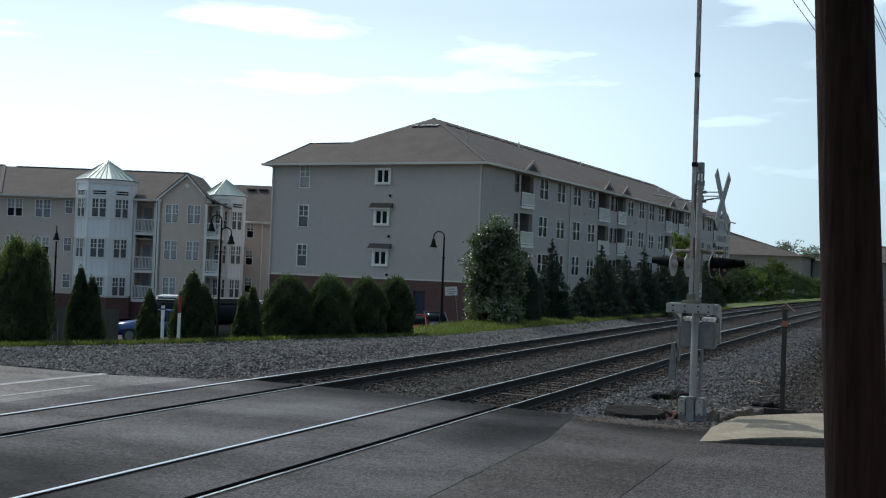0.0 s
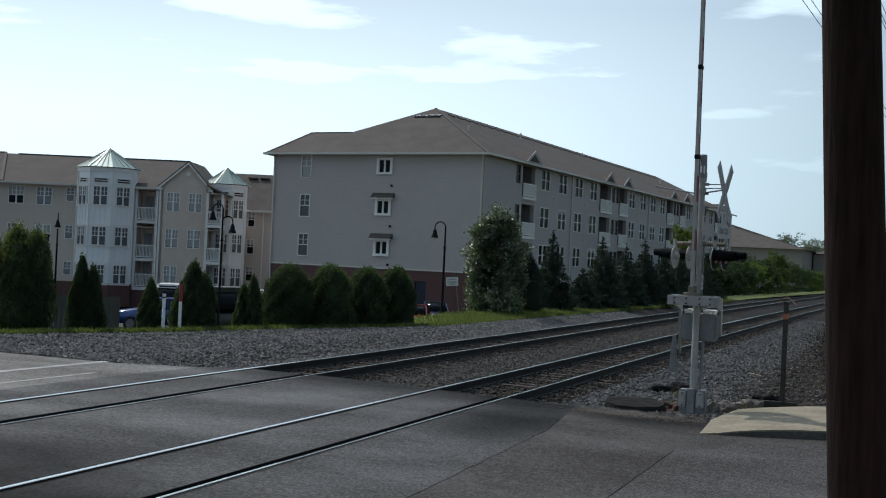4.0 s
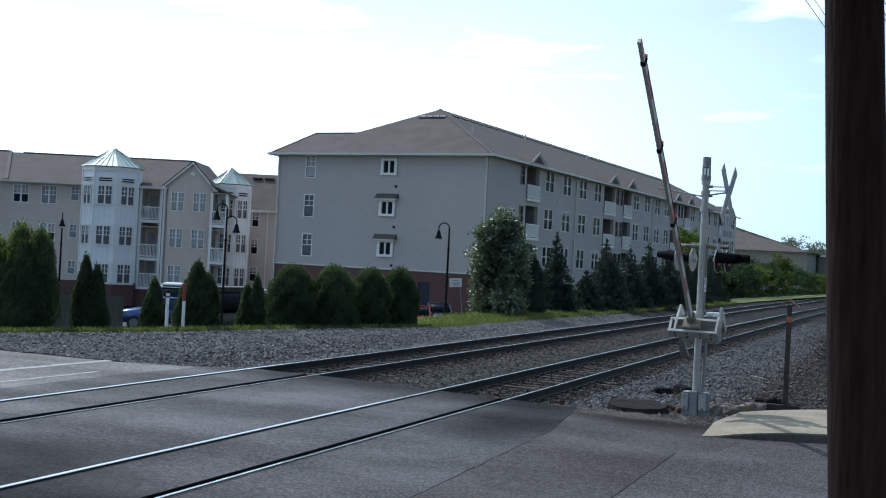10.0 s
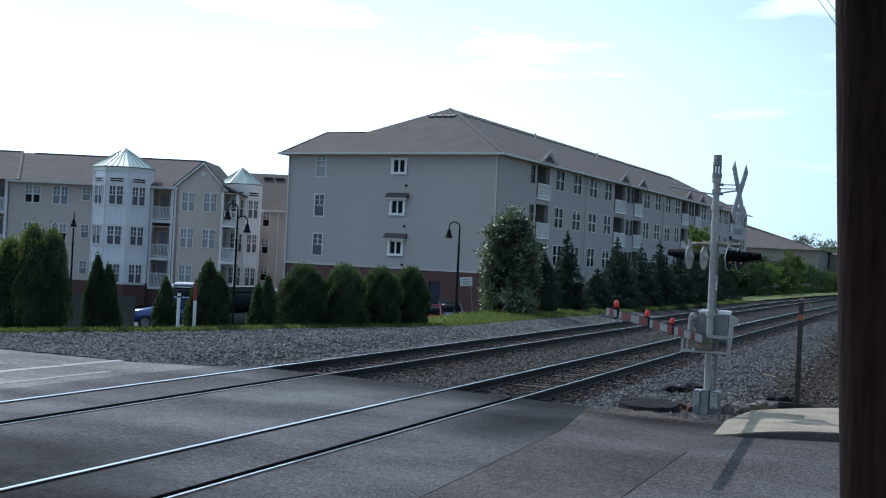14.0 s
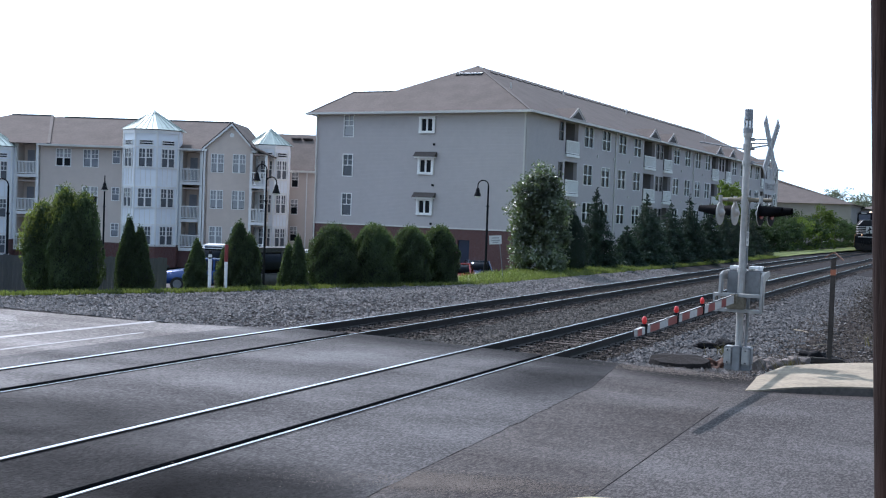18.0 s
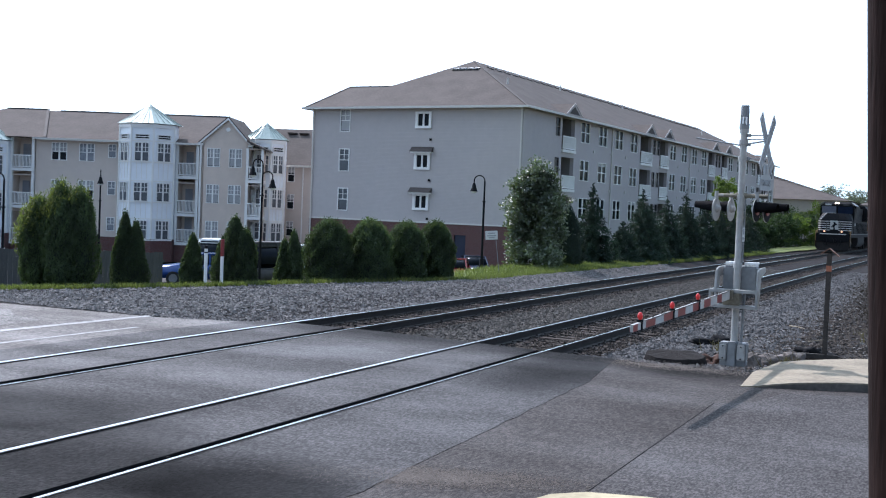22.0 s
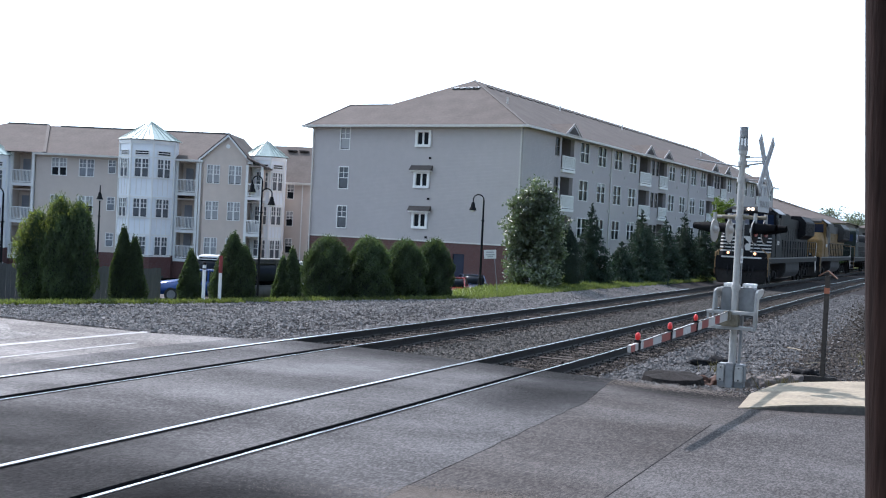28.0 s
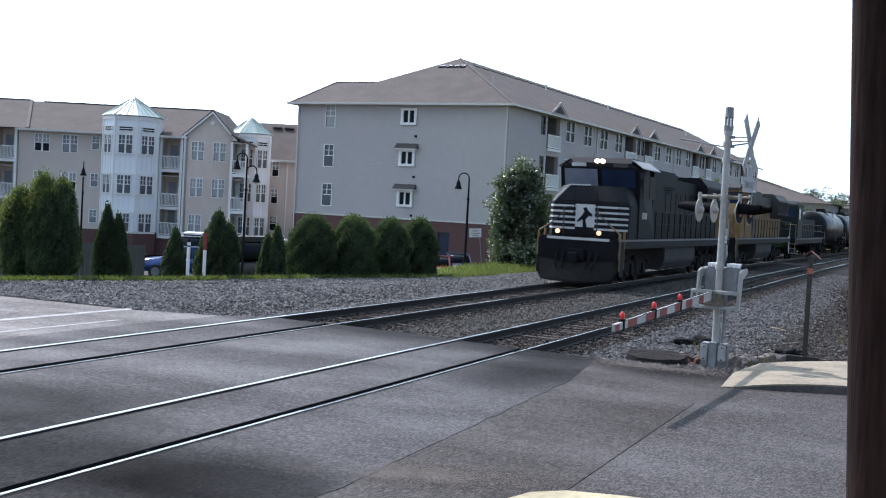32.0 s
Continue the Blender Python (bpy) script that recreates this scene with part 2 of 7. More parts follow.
M_PAINT_ROAD = mat("road_paint_worn", (0.2, 0.197, 0.193), 0.7, scale=25, vary=0.7, bump=0.2)
M_BALLAST = mat("ballast_bed", (0.024, 0.022, 0.022), 0.95, scale=18, vary=0.6, bump=0.9, spec=0.05)
M_STONE = mat("ballast_stone", (0.1575, 0.1467, 0.1395), 0.9, scale=40, vary=0.3, bump=0.3, island=0.95, spec=0.15)
M_STONE_MID = mat("ballast_stone_between", (0.1062, 0.0963, 0.0864), 0.9, scale=40, vary=0.3, bump=0.3, island=0.95, spec=0.12)
M_STONE_NEAR = mat("ballast_stone_dusty", (0.102, 0.098, 0.096), 0.9, scale=40, vary=0.3, bump=0.3, island=0.96, spec=0.12)
M_STONE_DARK = mat("ballast_stone_darker", (0.028, 0.026, 0.025), 0.9, scale=40, vary=0.35, bump=0.3, island=0.7, spec=0.1)
M_STONE_FILL = mat("ballast_stone_between_rails", (0.0945, 0.0801, 0.0675), 0.95, scale=40, vary=0.35, bump=0.3, island=0.9, spec=0.12)
M_STONE_BROWN = mat("ballast_stone_stained", (0.045, 0.0378, 0.0324), 0.95, scale=40, vary=0.35, bump=0.3, island=0.97, spec=0.12)
M_RAIL_HEAD = mat("rail_head_polished", (0.56, 0.56, 0.565), 0.09, 1.0, scale=30, vary=0.12, bump=0.02)
M_RAIL = mat("rail_rust", (0.022, 0.017, 0.015), 0.8, 0.2, scale=20, vary=0.4, bump=0.2)
M_TIE = mat("tie_wood_weathered", (0.055, 0.045, 0.04), 0.9, scale=14, vary=0.45, bump=0.5, island=0.35, stretch=(0.3, 4, 1), spec=0.1)
M_SOIL = mat("soil", (0.12, 0.1, 0.07), 0.95, scale=6, vary=0.4, bump=0.5, spec=0.05)
M_GRASS = mat("lawn", (0.117, 0.1395, 0.045), 0.8, scale=9, vary=0.45, bump=0.5, spec=0.1)
M_BLADE = leafy("grass_blades", (0.12, 0.14, 0.058), 0.3, 0.4)
M_DRY = leafy("dry_weeds", (0.085, 0.07, 0.052), 0.3, 0.3)
M_SIDING = wave_bump(mat("vinyl_siding_beige", (0.442, 0.405, 0.391), 0.6, scale=2.0, vary=0.06, bump=0.03), 3.2, 0.35)
M_SIDING_GREY = wave_bump(mat("vinyl_siding_pale", (0.434, 0.393, 0.39), 0.6, scale=2.0, vary=0.06, bump=0.03), 3.2, 0.35)
M_SIDING_TAN = wave_bump(mat("vinyl_siding_tan", (0.64, 0.537, 0.458), 0.65, scale=2.0, vary=0.08, bump=0.03), 3.2, 0.35)
M_SIDING_WARM = wave_bump(mat("vinyl_siding_warm", (0.585, 0.503, 0.44), 0.6, scale=2.0, vary=0.06, bump=0.03), 3.2, 0.35)
M_FAR_WALL = mat("far_house_siding", (0.255, 0.2288, 0.2025), 0.7, scale=2.0, vary=0.08, bump=0.03)
M_BRICK = brick_mat("brick_red", (0.12, 0.049, 0.043), (0.09, 0.038, 0.035), (0.145, 0.12, 0.11), 5.0)
M_ROOF = wave_bump(mat("asphalt_shingles", (0.091, 0.0775, 0.0705), 0.9, scale=6.0, vary=0.25, bump=0.3, spec=0.15), 2.4, 0.3)
M_VENT = mat("roof_vent_brown", (0.045, 0.04, 0.037), 0.8, scale=8, vary=0.25, bump=0.1)
M_RIDGE = mat("ridge_cap_shingles", (0.0723, 0.062, 0.0561), 0.9, scale=8, vary=0.25, bump=0.3)
M_TRIM = mat("white_trim", (0.78, 0.77, 0.74), 0.5, scale=3, vary=0.06, bump=0.02)
M_PANEL = mat("white_panel", (0.8, 0.82, 0.84), 0.45, scale=2, vary=0.05, bump=0.02)
M_GUTTER = mat("gutter_beige", (0.58, 0.555, 0.51), 0.45, scale=3, vary=0.06, bump=0.02)
M_GLASS = mat("window_glass_dark", (0.014, 0.017, 0.022), 0.1, scale=2, vary=0.3, bump=0.0, spec=0.06)
M_BLIND = mat("window_blind", (0.36, 0.36, 0.36), 0.6, scale=2, vary=0.1, bump=0)
M_CURTAIN = mat("curtained_pane", (0.23, 0.245, 0.275), 0.35, scale=1.2, vary=0.45, bump=0)
M_PANE_DIM = mat("pane_dim_grey_blue", (0.085, 0.095, 0.11), 0.35, scale=1.2, vary=0.45, bump=0)
M_RUBBLE = mat("rubble_stone_buff", (0.12, 0.102, 0.09), 0.95, scale=18, vary=0.4, bump=0.5)
M_LOG = mat("weathered_log", (0.13, 0.11, 0.1), 0.9, scale=14, vary=0.4, bump=0.5, stretch=(0.4, 3, 3))
M_INNER = mat("dark_trim_and_recess_shade", (0.19, 0.17, 0.16), 0.8, scale=3, vary=0.15, bump=0.05)
M_COPPER = mat("standing_seam_verdigris", (0.36, 0.41, 0.38), 0.35, 0.5, scale=3, vary=0.15, bump=0.05)
M_POLE = mat("pole_creosoted_wood", (0.0165, 0.0095, 0.0085), 0.97, scale=12, vary=0.7, bump=0.5, spec=0.1, stretch=(3.0, 3.0, 0.3))
M_WIRE = mat("wire_black", (0.02, 0.02, 0.02), 0.6, bump=0)
M_ALU = mat("aluminium_painted", (0.34, 0.335, 0.32), 0.55, 0.25, scale=14, vary=0.18, bump=0.08)
M_GALV = mat("galvanised_steel", (0.21, 0.215, 0.22), 0.55, 0.35, scale=12, vary=0.25, bump=0.08)
M_BLACK = mat("black_paint", (0.008, 0.008, 0.01), 0.7, scale=10, vary=0.3, bump=0.05, spec=0.12)
M_WHITE = mat("white_paint", (0.55, 0.55, 0.54), 0.45, scale=9, vary=0.1, bump=0.03)
M_POST = mat("post_white", (0.78, 0.78, 0.77), 0.5, scale=9, vary=0.08, bump=0.02)
M_ARM = mat("arm_white_weathered", (0.44, 0.44, 0.43), 0.55, scale=12, vary=0.2, bump=0.03)
M_RED = mat("red_reflective", (0.22, 0.026, 0.026), 0.4, scale=12, vary=0.15, bump=0.03)
M_BAND = mat("orange_band_faded", (0.3, 0.1, 0.05), 0.7, scale=12, vary=0.25, bump=0.05)
M_CAPRUST = mat("cap_rusty_sheet", (0.16, 0.075, 0.045), 0.8, scale=14, vary=0.4, bump=0.2)
# white sign faces coloured grey, their backlit shade put into the colour
M_SIGN = mat("sign_white_shaded", (0.36, 0.37, 0.38), 0.6, scale=9, vary=0.15, bump=0.03)
M_RUST_DARK = mat("rusted_scrap", (0.06, 0.028, 0.018), 0.9, scale=16, vary=0.45, bump=0.4)
M_CHALK = mat("pale_gravel", (0.27, 0.265, 0.265), 0.9, scale=40, vary=0.2, bump=0.2, island=0.5)
M_LICHEN = mat("stained_steel_lichen", (0.17, 0.15, 0.11), 0.85, 0.1, scale=22, vary=0.45, bump=0.3)
M_TAR = mat("leftover_asphalt_black", (0.014, 0.014, 0.015), 0.95, scale=30, vary=0.5, bump=0.7, spec=0.1)
M_SLAB = mat("leftover_asphalt_dusty", (0.02, 0.018, 0.017), 0.95, scale=26, vary=0.5, bump=0.6, spec=0.1)
M_SAND = mat("sand_spill", (0.115, 0.095, 0.08), 0.95, scale=40, vary=0.3, bump=0.3, island=0.4)
M_LETTER = mat("faded_lettering", (0.3, 0.3, 0.3), 0.7, scale=9, vary=0.2, bump=0)
M_BROWN = mat("weathered_brown_post", (0.045, 0.037, 0.031), 0.9, scale=18, vary=0.35, bump=0.4)
M_RED_LAMP = glow("red_gate_lamp", (1.0, 0.05, 0.04), 0.1, (0.4, 0.02, 0.02))
M_FENCE = mat("fence_boards_grey", (0.062, 0.062, 0.068), 0.9, scale=10, vary=0.35, bump=0.4, island=0.25, stretch=(3, 3, 0.3))
M_ARBOR = leafy("arborvitae_green", (0.05, 0.069, 0.04), 0.5, 0.45)
M_ARBOR_CORE = mat("hedge_inner_shade", (0.02, 0.032, 0.016), 0.95, scale=6, vary=0.4, bump=0.4)
M_LEAF = leafy("pear_leaves", (0.098, 0.126, 0.078), 0.5, 0.3, 0.42)
M_ARBOR_SUN = leafy("arborvitae_sunlit", (0.115, 0.13, 0.05), 0.35, 0.5)
M_SPRUCE = leafy("spruce_needles", (0.023, 0.039, 0.031), 0.35, 0.2)
M_BUSH = leafy("shrub_leaves", (0.08, 0.11, 0.034), 0.4, 0.45)
M_HEDGE = leafy("dark_shrub_leaves", (0.04, 0.062, 0.034), 0.4, 0.3)
# skyline leaves are greyed, with the haze of distance put into the colour
M_FAR_LEAF = leafy("far_leaves_haze_tint", (0.125, 0.138, 0.118), 0.25, 0.2)
M_DEAD = leafy("dead_twigs", (0.03, 0.023, 0.018), 0.4, 0.1)
M_BARK = mat("bark", (0.07, 0.055, 0.042), 0.9, scale=20, vary=0.35, bump=0.6)
M_LOCO = mat("locomotive_black", (0.0085, 0.0088, 0.0105), 0.6, scale=7, vary=0.45, bump=0.05, spec=0.11)
M_LOCO_DIRT = mat("locomotive_underframe", (0.018, 0.016, 0.015), 0.85, scale=9, vary=0.45, bump=0.25, spec=0.15)
M_YELLOW = mat("locomotive_yellow", (0.18, 0.11, 0.042), 0.7, scale=5, vary=0.3, bump=0.05, spec=0.2)
M_LOCO_GREY = mat("locomotive_grey", (0.05, 0.048, 0.046), 0.6, scale=6, vary=0.3, bump=0.05, spec=0.2)
M_PLOW = mat("plow_worn_grey", (0.034, 0.03, 0.028), 0.85, scale=7, vary=0.4, bump=0.2)
M_HANDRAIL = mat("handrail_yellowed", (0.21, 0.125, 0.045), 0.6, scale=9, vary=0.2, bump=0.05)
M_STRIPE = mat("stripe_white", (0.48, 0.47, 0.45), 0.5, scale=9, vary=0.12, bump=0.03)
M_CABGLASS = mat("cab_glass", (0.02, 0.03, 0.06), 0.12, scale=2, vary=0.3, bump=0, spec=0.25)
M_HEAD = glow("headlight_lit", (1.0, 0.8, 0.55), 3.0, (0.8, 0.8, 0.7))
M_DITCH = glow("ditch_light_lit", (1.0, 0.42, 0.16), 1.5, (0.8, 0.7, 0.5))
M_TANK = mat("tank_black_gloss", (0.012, 0.012, 0.013), 0.3, scale=5, vary=0.4, bump=0.04, spec=0.12)
M_CAB_GREEN = mat("cab_dark_green", (0.012, 0.02, 0.017), 0.6, scale=5, vary=0.3, bump=0.05, spec=0.2)
M_SILL = mat("sill_grey_dirty", (0.17, 0.165, 0.16), 0.7, scale=7, vary=0.35, bump=0.05)
M_SIDEGLASS = mat("cab_side_glass_dusty", (0.03, 0.026, 0.024), 0.6, scale=3, vary=0.3, bump=0, spec=0.1)
M_CABGLASS_PALE = mat("cab_glass_pale_reflection", (0.2, 0.21, 0.26), 0.2, scale=3, vary=0.25, bump=0, spec=0.35)
M_CAR_BLUE = mat("car_paint_blue", (0.012, 0.045, 0.17), 0.2, 0.2, scale=4, vary=0.08, bump=0)
M_CAR_RED = mat("car_paint_red", (0.15, 0.012, 0.012), 0.2, 0.1, scale=4, vary=0.08, bump=0)
M_CAR_DARK = mat("car_paint_navy", (0.02, 0.03, 0.06), 0.2, 0.2, scale=4, vary=0.1, bump=0)
M_CAR_WHITE = mat("car_paint_white", (0.75, 0.75, 0.74), 0.22, 0.0, scale=4, vary=0.04, bump=0)
M_RUBBER = mat("rubber", (0.02, 0.02, 0.02), 0.85, scale=10, vary=0.2, bump=0.1)
# ---- mesh tools ----
def bm_box(bm, cx, cy, cz, sx, sy, sz, m=None):
    """A box about (cx, cy, cz) with full sizes."""
    mx = Matrix.Translation((cx, cy, cz)) @ Matrix.Diagonal((sx, sy, sz, 1))
    return bmesh.ops.create_cube(bm, size=1.0, matrix=(m @ mx) if m else mx)["verts"]


def bm_span(bm, x0, x1, y0, y1, z0, z1):
    return bm_box(bm, (x0 + x1) / 2, (y0 + y1) / 2, (z0 + z1) / 2, abs(x1 - x0), abs(y1 - y0), abs(z1 - z0))


def bm_rod(bm, a, b, r0, r1=None, seg=10, caps=True):
    """A round bar from a to b."""
    a, b = Vector(a), Vector(b)
    d = b - a
    m = Matrix.Translation((a + b) / 2) @ d.to_track_quat("Z", "Y").to_matrix().to_4x4()
    return bmesh.ops.create_cone(bm, cap_ends=caps, segments=seg, radius1=r0, radius2=r0 if r1 is None else r1, depth=d.length, matrix=m)["verts"]


def bm_bar(bm, a, b, w, h):
    """A square bar from a to b."""
    a, b = Vector(a), Vector(b)
    d = b - a
    m = Matrix.Translation((a + b) / 2) @ d.to_track_quat("Z", "Y").to_matrix().to_4x4() @ Matrix.Diagonal((w, h, d.length, 1))
    return bmesh.ops.create_cube(bm, size=1.0, matrix=m)["verts"]


def bm_prism(bm, outline, axis, lo, hi):
    """An outline of (a, b) pairs pushed along an axis: x takes (y, z), y takes (x, z), z takes (x, y)."""
    def at(a, b, c):
        return {"x": (c, a, b), "y": (a, c, b), "z": (a, b, c)}[axis]
    p = [bm.verts.new(at(a, b, lo)) for a, b in outline]
    q = [bm.verts.new(at(a, b, hi)) for a, b in outline]
    n = len(p)
    bm.faces.new(p)
    bm.faces.new(q[::-1])
    for i in range(n):
        bm.faces.new((p[i], q[i], q[(i + 1) % n], p[(i + 1) % n]))
    return p + q


def bm_poly(bm, *points):
    return bm.faces.new([bm.verts.new(p) for p in points])


def finish(bm, name, material, bevel=0.0, smooth=False):
    bmesh.ops.recalc_face_normals(bm, faces=bm.faces)
    if bevel:
        bmesh.ops.bevel(bm, geom=list(bm.edges), offset=bevel, segments=1, affect="EDGES", clamp_overlap=True)
    me = bpy.data.meshes.new(name)
    bm.to_mesh(me)
    bm.free()
    me.materials.append(material)
    if smooth:
        me.polygons.foreach_set("use_smooth", [True] * len(me.polygons))
    return me


def part(name, bm, material, parent=None, label="", bevel=0.0, smooth=False):
    """Links a bmesh as one mesh object, under a thing or a part."""
    ob = new(name, finish(bm, name, material, bevel, smooth))
    if parent is not None:
        ob.parent = parent
    return tagged(ob, label)


def shared(name, me, parent, x=0, y=0, z=0, rz=0):
    """Another object on a mesh that alike pieces share."""
    ob = new(name, me)
    ob.parent = parent
    ob.matrix_basis = pose(x, y, z, 0, 0, rz)
    return ob


def empty(name, m=None, label="", category="", group="", kind=""):
    ob = new(name)
    ob.empty_display_size = 0.2
    if m is not None:
        ob.matrix_basis = m
    return tagged(ob, label, category, group, kind)


def from_arrays(name, verts, faces, material, parent=None):
    me = bpy.data.meshes.new(name)
    me.from_pydata(verts.tolist() if hasattr(verts, "tolist") else verts, [], faces.tolist() if hasattr(faces, "tolist") else faces)
    me.materials.append(material)
    ob = new(name, me)
    if parent is not None:
        ob.parent = parent
    return ob


CURVE = 0.00013
NEAR_TRACK, FAR_TRACK, GAUGE = -7.472, -11.842, 1.505


def bend(y):
    """How far the line has curved to the right at y metres ahead; it runs straight again past 160 m."""
    if y < 120:
        return CURVE * y * abs(y)
    d = min(y, 160) - 120
    return CURVE * 14400 + CURVE * 240 * (d - d * d / 80)


def smooth01(a, b, x):
    t = np.clip((x - a) / (b - a), 0, 1)
    return t * t * (3 - 2 * t)
# ---- ground, road and railway ----
def lawn_edge(y):
    return np.interp(y, (15, 19, 22.5, 26.6, 31, 37.6, 51.5, 120, 300), (-26, -23.2, -21.8, -19.9, -18.5, -15.9, -15.3, -12.6, -3.0))


def lot_level(x, y):
    """The car park behind the hedges lies lower than the line and falls to the west."""
    return -1.42 - 1.0 * smooth01(-30, -62, x) - 0.45 * smooth01(48, 57, y)


def ground_level(x, y):
    w = smooth01(lawn_edge(y) - 0.5, lawn_edge(y) - 6.0, x)
    return (lot_level(x, y) - 0.15) * w - 0.42 * (1 - w)


def sheet(name, material, ys, left, right, cols, level, kind="structure", label="", category="", rough=0.0, power=1.0):
    """A surface between two edges, with a height at each place."""
    verts, faces = [], []
    for y in ys:
        a, b = left(y), right(y)
        for i in range(cols + 1):
            x = a + (b - a) * (i / cols) ** power
            z = level(x, y)
            if rough:
                z += rough * (noise.noise((x * 1.3, y * 1.3, 0)) + 0.6 * noise.noise((x * 4, y * 4, 3)))
            verts.append((x, y, float(z)))
    for j in range(len(ys) - 1):
        for i in range(cols):
            p = j * (cols + 1) + i
            faces.append((p, p + 1, p + cols + 2, p + cols + 1))
    ob = from_arrays(name, verts, faces, material)
    ob.data.polygons.foreach_set("use_smooth", [True] * len(faces))
    return tagged(ob, label, category, kind=kind)


g_ys = [-1500, -300, -60] + list(np.arange(-20, 120, 6.0)) + [140, 170, 220, 300, 500, 1000, 2600]
g_xs = [-2200, -600, -200, -120, -90, -70, -60] + list(np.arange(-52, -14, 2.0)) + [-10, 0, 10, 40, 120, 500, 2200]
tagged(from_arrays("ground", [(x, y, float(ground_level(x, y))) for y in g_ys for x in g_xs],
                   [(j * len(g_xs) + i, j * len(g_xs) + i + 1, (j + 1) * len(g_xs) + i + 1, (j + 1) * len(g_xs) + i)
                    for j in range(len(g_ys) - 1) for i in range(len(g_xs) - 1)], M_SOIL),
       "brown earth and dry grass stretching to the horizon", "ground", kind="structure")



def road_piece(name, material, outline, top, label, deep=0.25):
    bm = bmesh.new()
    bm_prism(bm, outline, "z", top - deep, top)
    ob = part(name, bm, material, None, label)
    return tagged(ob, "", "road", kind="structure")


road_piece("road", M_ASPHALT, [(-5.6, -4), (60, -4), (60, 19.0), (-2.9, 18.6), (-5.05, 19.0), (-5.7, 18.9)], -0.011, "worn brown-grey asphalt patch beside the crossing")
road_piece("road_far", M_ASPHALT_FAR, [(-120, -4), (-13.6, -4), (-13.6, 17), (-13.3, 19.5), (-15.2, 18.9), (-24, 18.7), (-120, 18.7)], -0.012, "worn grey asphalt road beyond the tracks", 2.8)
ROAD_END = ((-13.7, 17.0), (-13.4, 19.5), (-12.4, 20.0), (-10.2, 19.9), (-8.2, 19.5), (-6.7, 19.25), (-5.3, 19.05), (-4.9, 16.2))


def crossing_strip(name, x0, x1, label):
    """Asphalt between two lines that follow the rails, ending at the edge of the road."""
    ys = [-4, 4, 10, 15]
    e = [(x, y) for x, y in ROAD_END if x0 + 0.02 < x < x1 - 0.02]
    end = lambda x: float(np.interp(x, [p[0] for p in ROAD_END], [p[1] for p in ROAD_END]))
    left = [(x0 + bend(y), y) for y in ys] + [(x0 + bend(19), end(x0))]
    right = [(x1 + bend(y), y) for y in ys] + [(x1 + bend(19), end(x1))]
    if x1 > -5:
        right = [(-4.3 - 0.6 * max(0.0, (y + 4) / 20.2) ** 1.3 + 0.05 * noise.noise((y * 1.9, 7, 0)) + 0.03 * noise.noise((y * 6, 1, 0)), y) for y in np.arange(-4, 16.3, 0.35)]
    road_piece(name, M_ASPHALT_NEW, left + e + right[::-1], -0.006, label)


RX = [FAR_TRACK - GAUGE / 2, FAR_TRACK + GAUGE / 2, NEAR_TRACK - GAUGE / 2, NEAR_TRACK + GAUGE / 2]
dark = "dark smooth asphalt of the level crossing"
crossing_strip("road_crossing_a", -13.65, RX[0] - 0.045, dark)
crossing_strip("road_crossing_b", RX[0] + 0.1, RX[1] - 0.21, dark)
crossing_strip("road_crossing_c", RX[1] + 0.045, RX[2] - 0.045, dark)
crossing_strip("road_crossing_d", RX[2] + 0.1, RX[3] - 0.145, dark)
crossing_strip("road_crossing_e", RX[3] + 0.045, -4.3, dark)
road_piece("road_pale", M_ASPHALT_PALE, [(-2.95, -4), (60, -4), (60, 18.9), (2, 18.9), (-2.2, 16.9), (-2.45, 15.8), (-2.88, 15.4)], -0.007, "paler grey asphalt with a straight saw-cut edge")
road_piece("road_joint", M_TAR, [(-2.965, -4), (-2.95, -4), (-2.885, 15.4), (-2.895, 15.45)], -0.0055, "dark saw-cut joint in the asphalt", 0.01)
road_piece("road_patch", M_ROAD_PATCH, [(-26, 12.5), (-20, 14.2), (-16.35, 14.6), (-16.1, 16.2), (-16.4, 16.9), (-17.3, 17.1), (-18.2, 17.9), (-26, 18.4)], -0.0085, "paler patch in the road", 0.02)
road_piece("stop_line", M_PAINT_ROAD, [(-15.85, 8), (-15.6, 8), (-15.3, 19.0), (-15.5, 19.0)], -0.007, "worn white stop line across the road", 0.004)
road_piece("edge_line", M_PAINT_ROAD, [(-14.36, 8), (-14.24, 8), (-14.16, 17.2), (-14.26, 17.2)], -0.007, "thin worn white line across the road", 0.004)

# pavement corner that ramps down to the road: front point, back point, height
RAMP = (((-2.85, 17.25), (-2.95, 19.0), -0.004), ((-2.6, 17.32), (-2.85, 19.6), 0.018), ((-2.4, 17.4), (-2.7, 20.3), 0.05), ((-2.1, 17.52), (-2.3, 20.58), 0.085),
        ((-1.8, 17.65), (-1.95, 20.83), 0.105), ((-1.5, 17.78), (-1.6, 21.09), 0.117), ((-1.1, 17.95), (-1.25, 21.35), 0.12), ((4, 20.1), (4, 25), 0.12))
bm = bmesh.new()
cuts = [[bm.verts.new((*p, z)) for p, z in ((f, -0.2), (f, h), (r, h), (r, -0.2))] for f, r, h in RAMP]
for p, q in zip(cuts, cuts[1:]):
    for i in range(4):
        bm.faces.new((p[i], q[i], q[(i + 1) % 4], p[(i + 1) % 4]))
bm.faces.new(cuts[0]), bm.faces.new(cuts[-1][::-1])
corner = tagged(part("pavement", bm, M_CONCRETE, None, "pale concrete pavement corner ramped down to the road"), "", "pavement", kind="structure")
bm = bmesh.new()
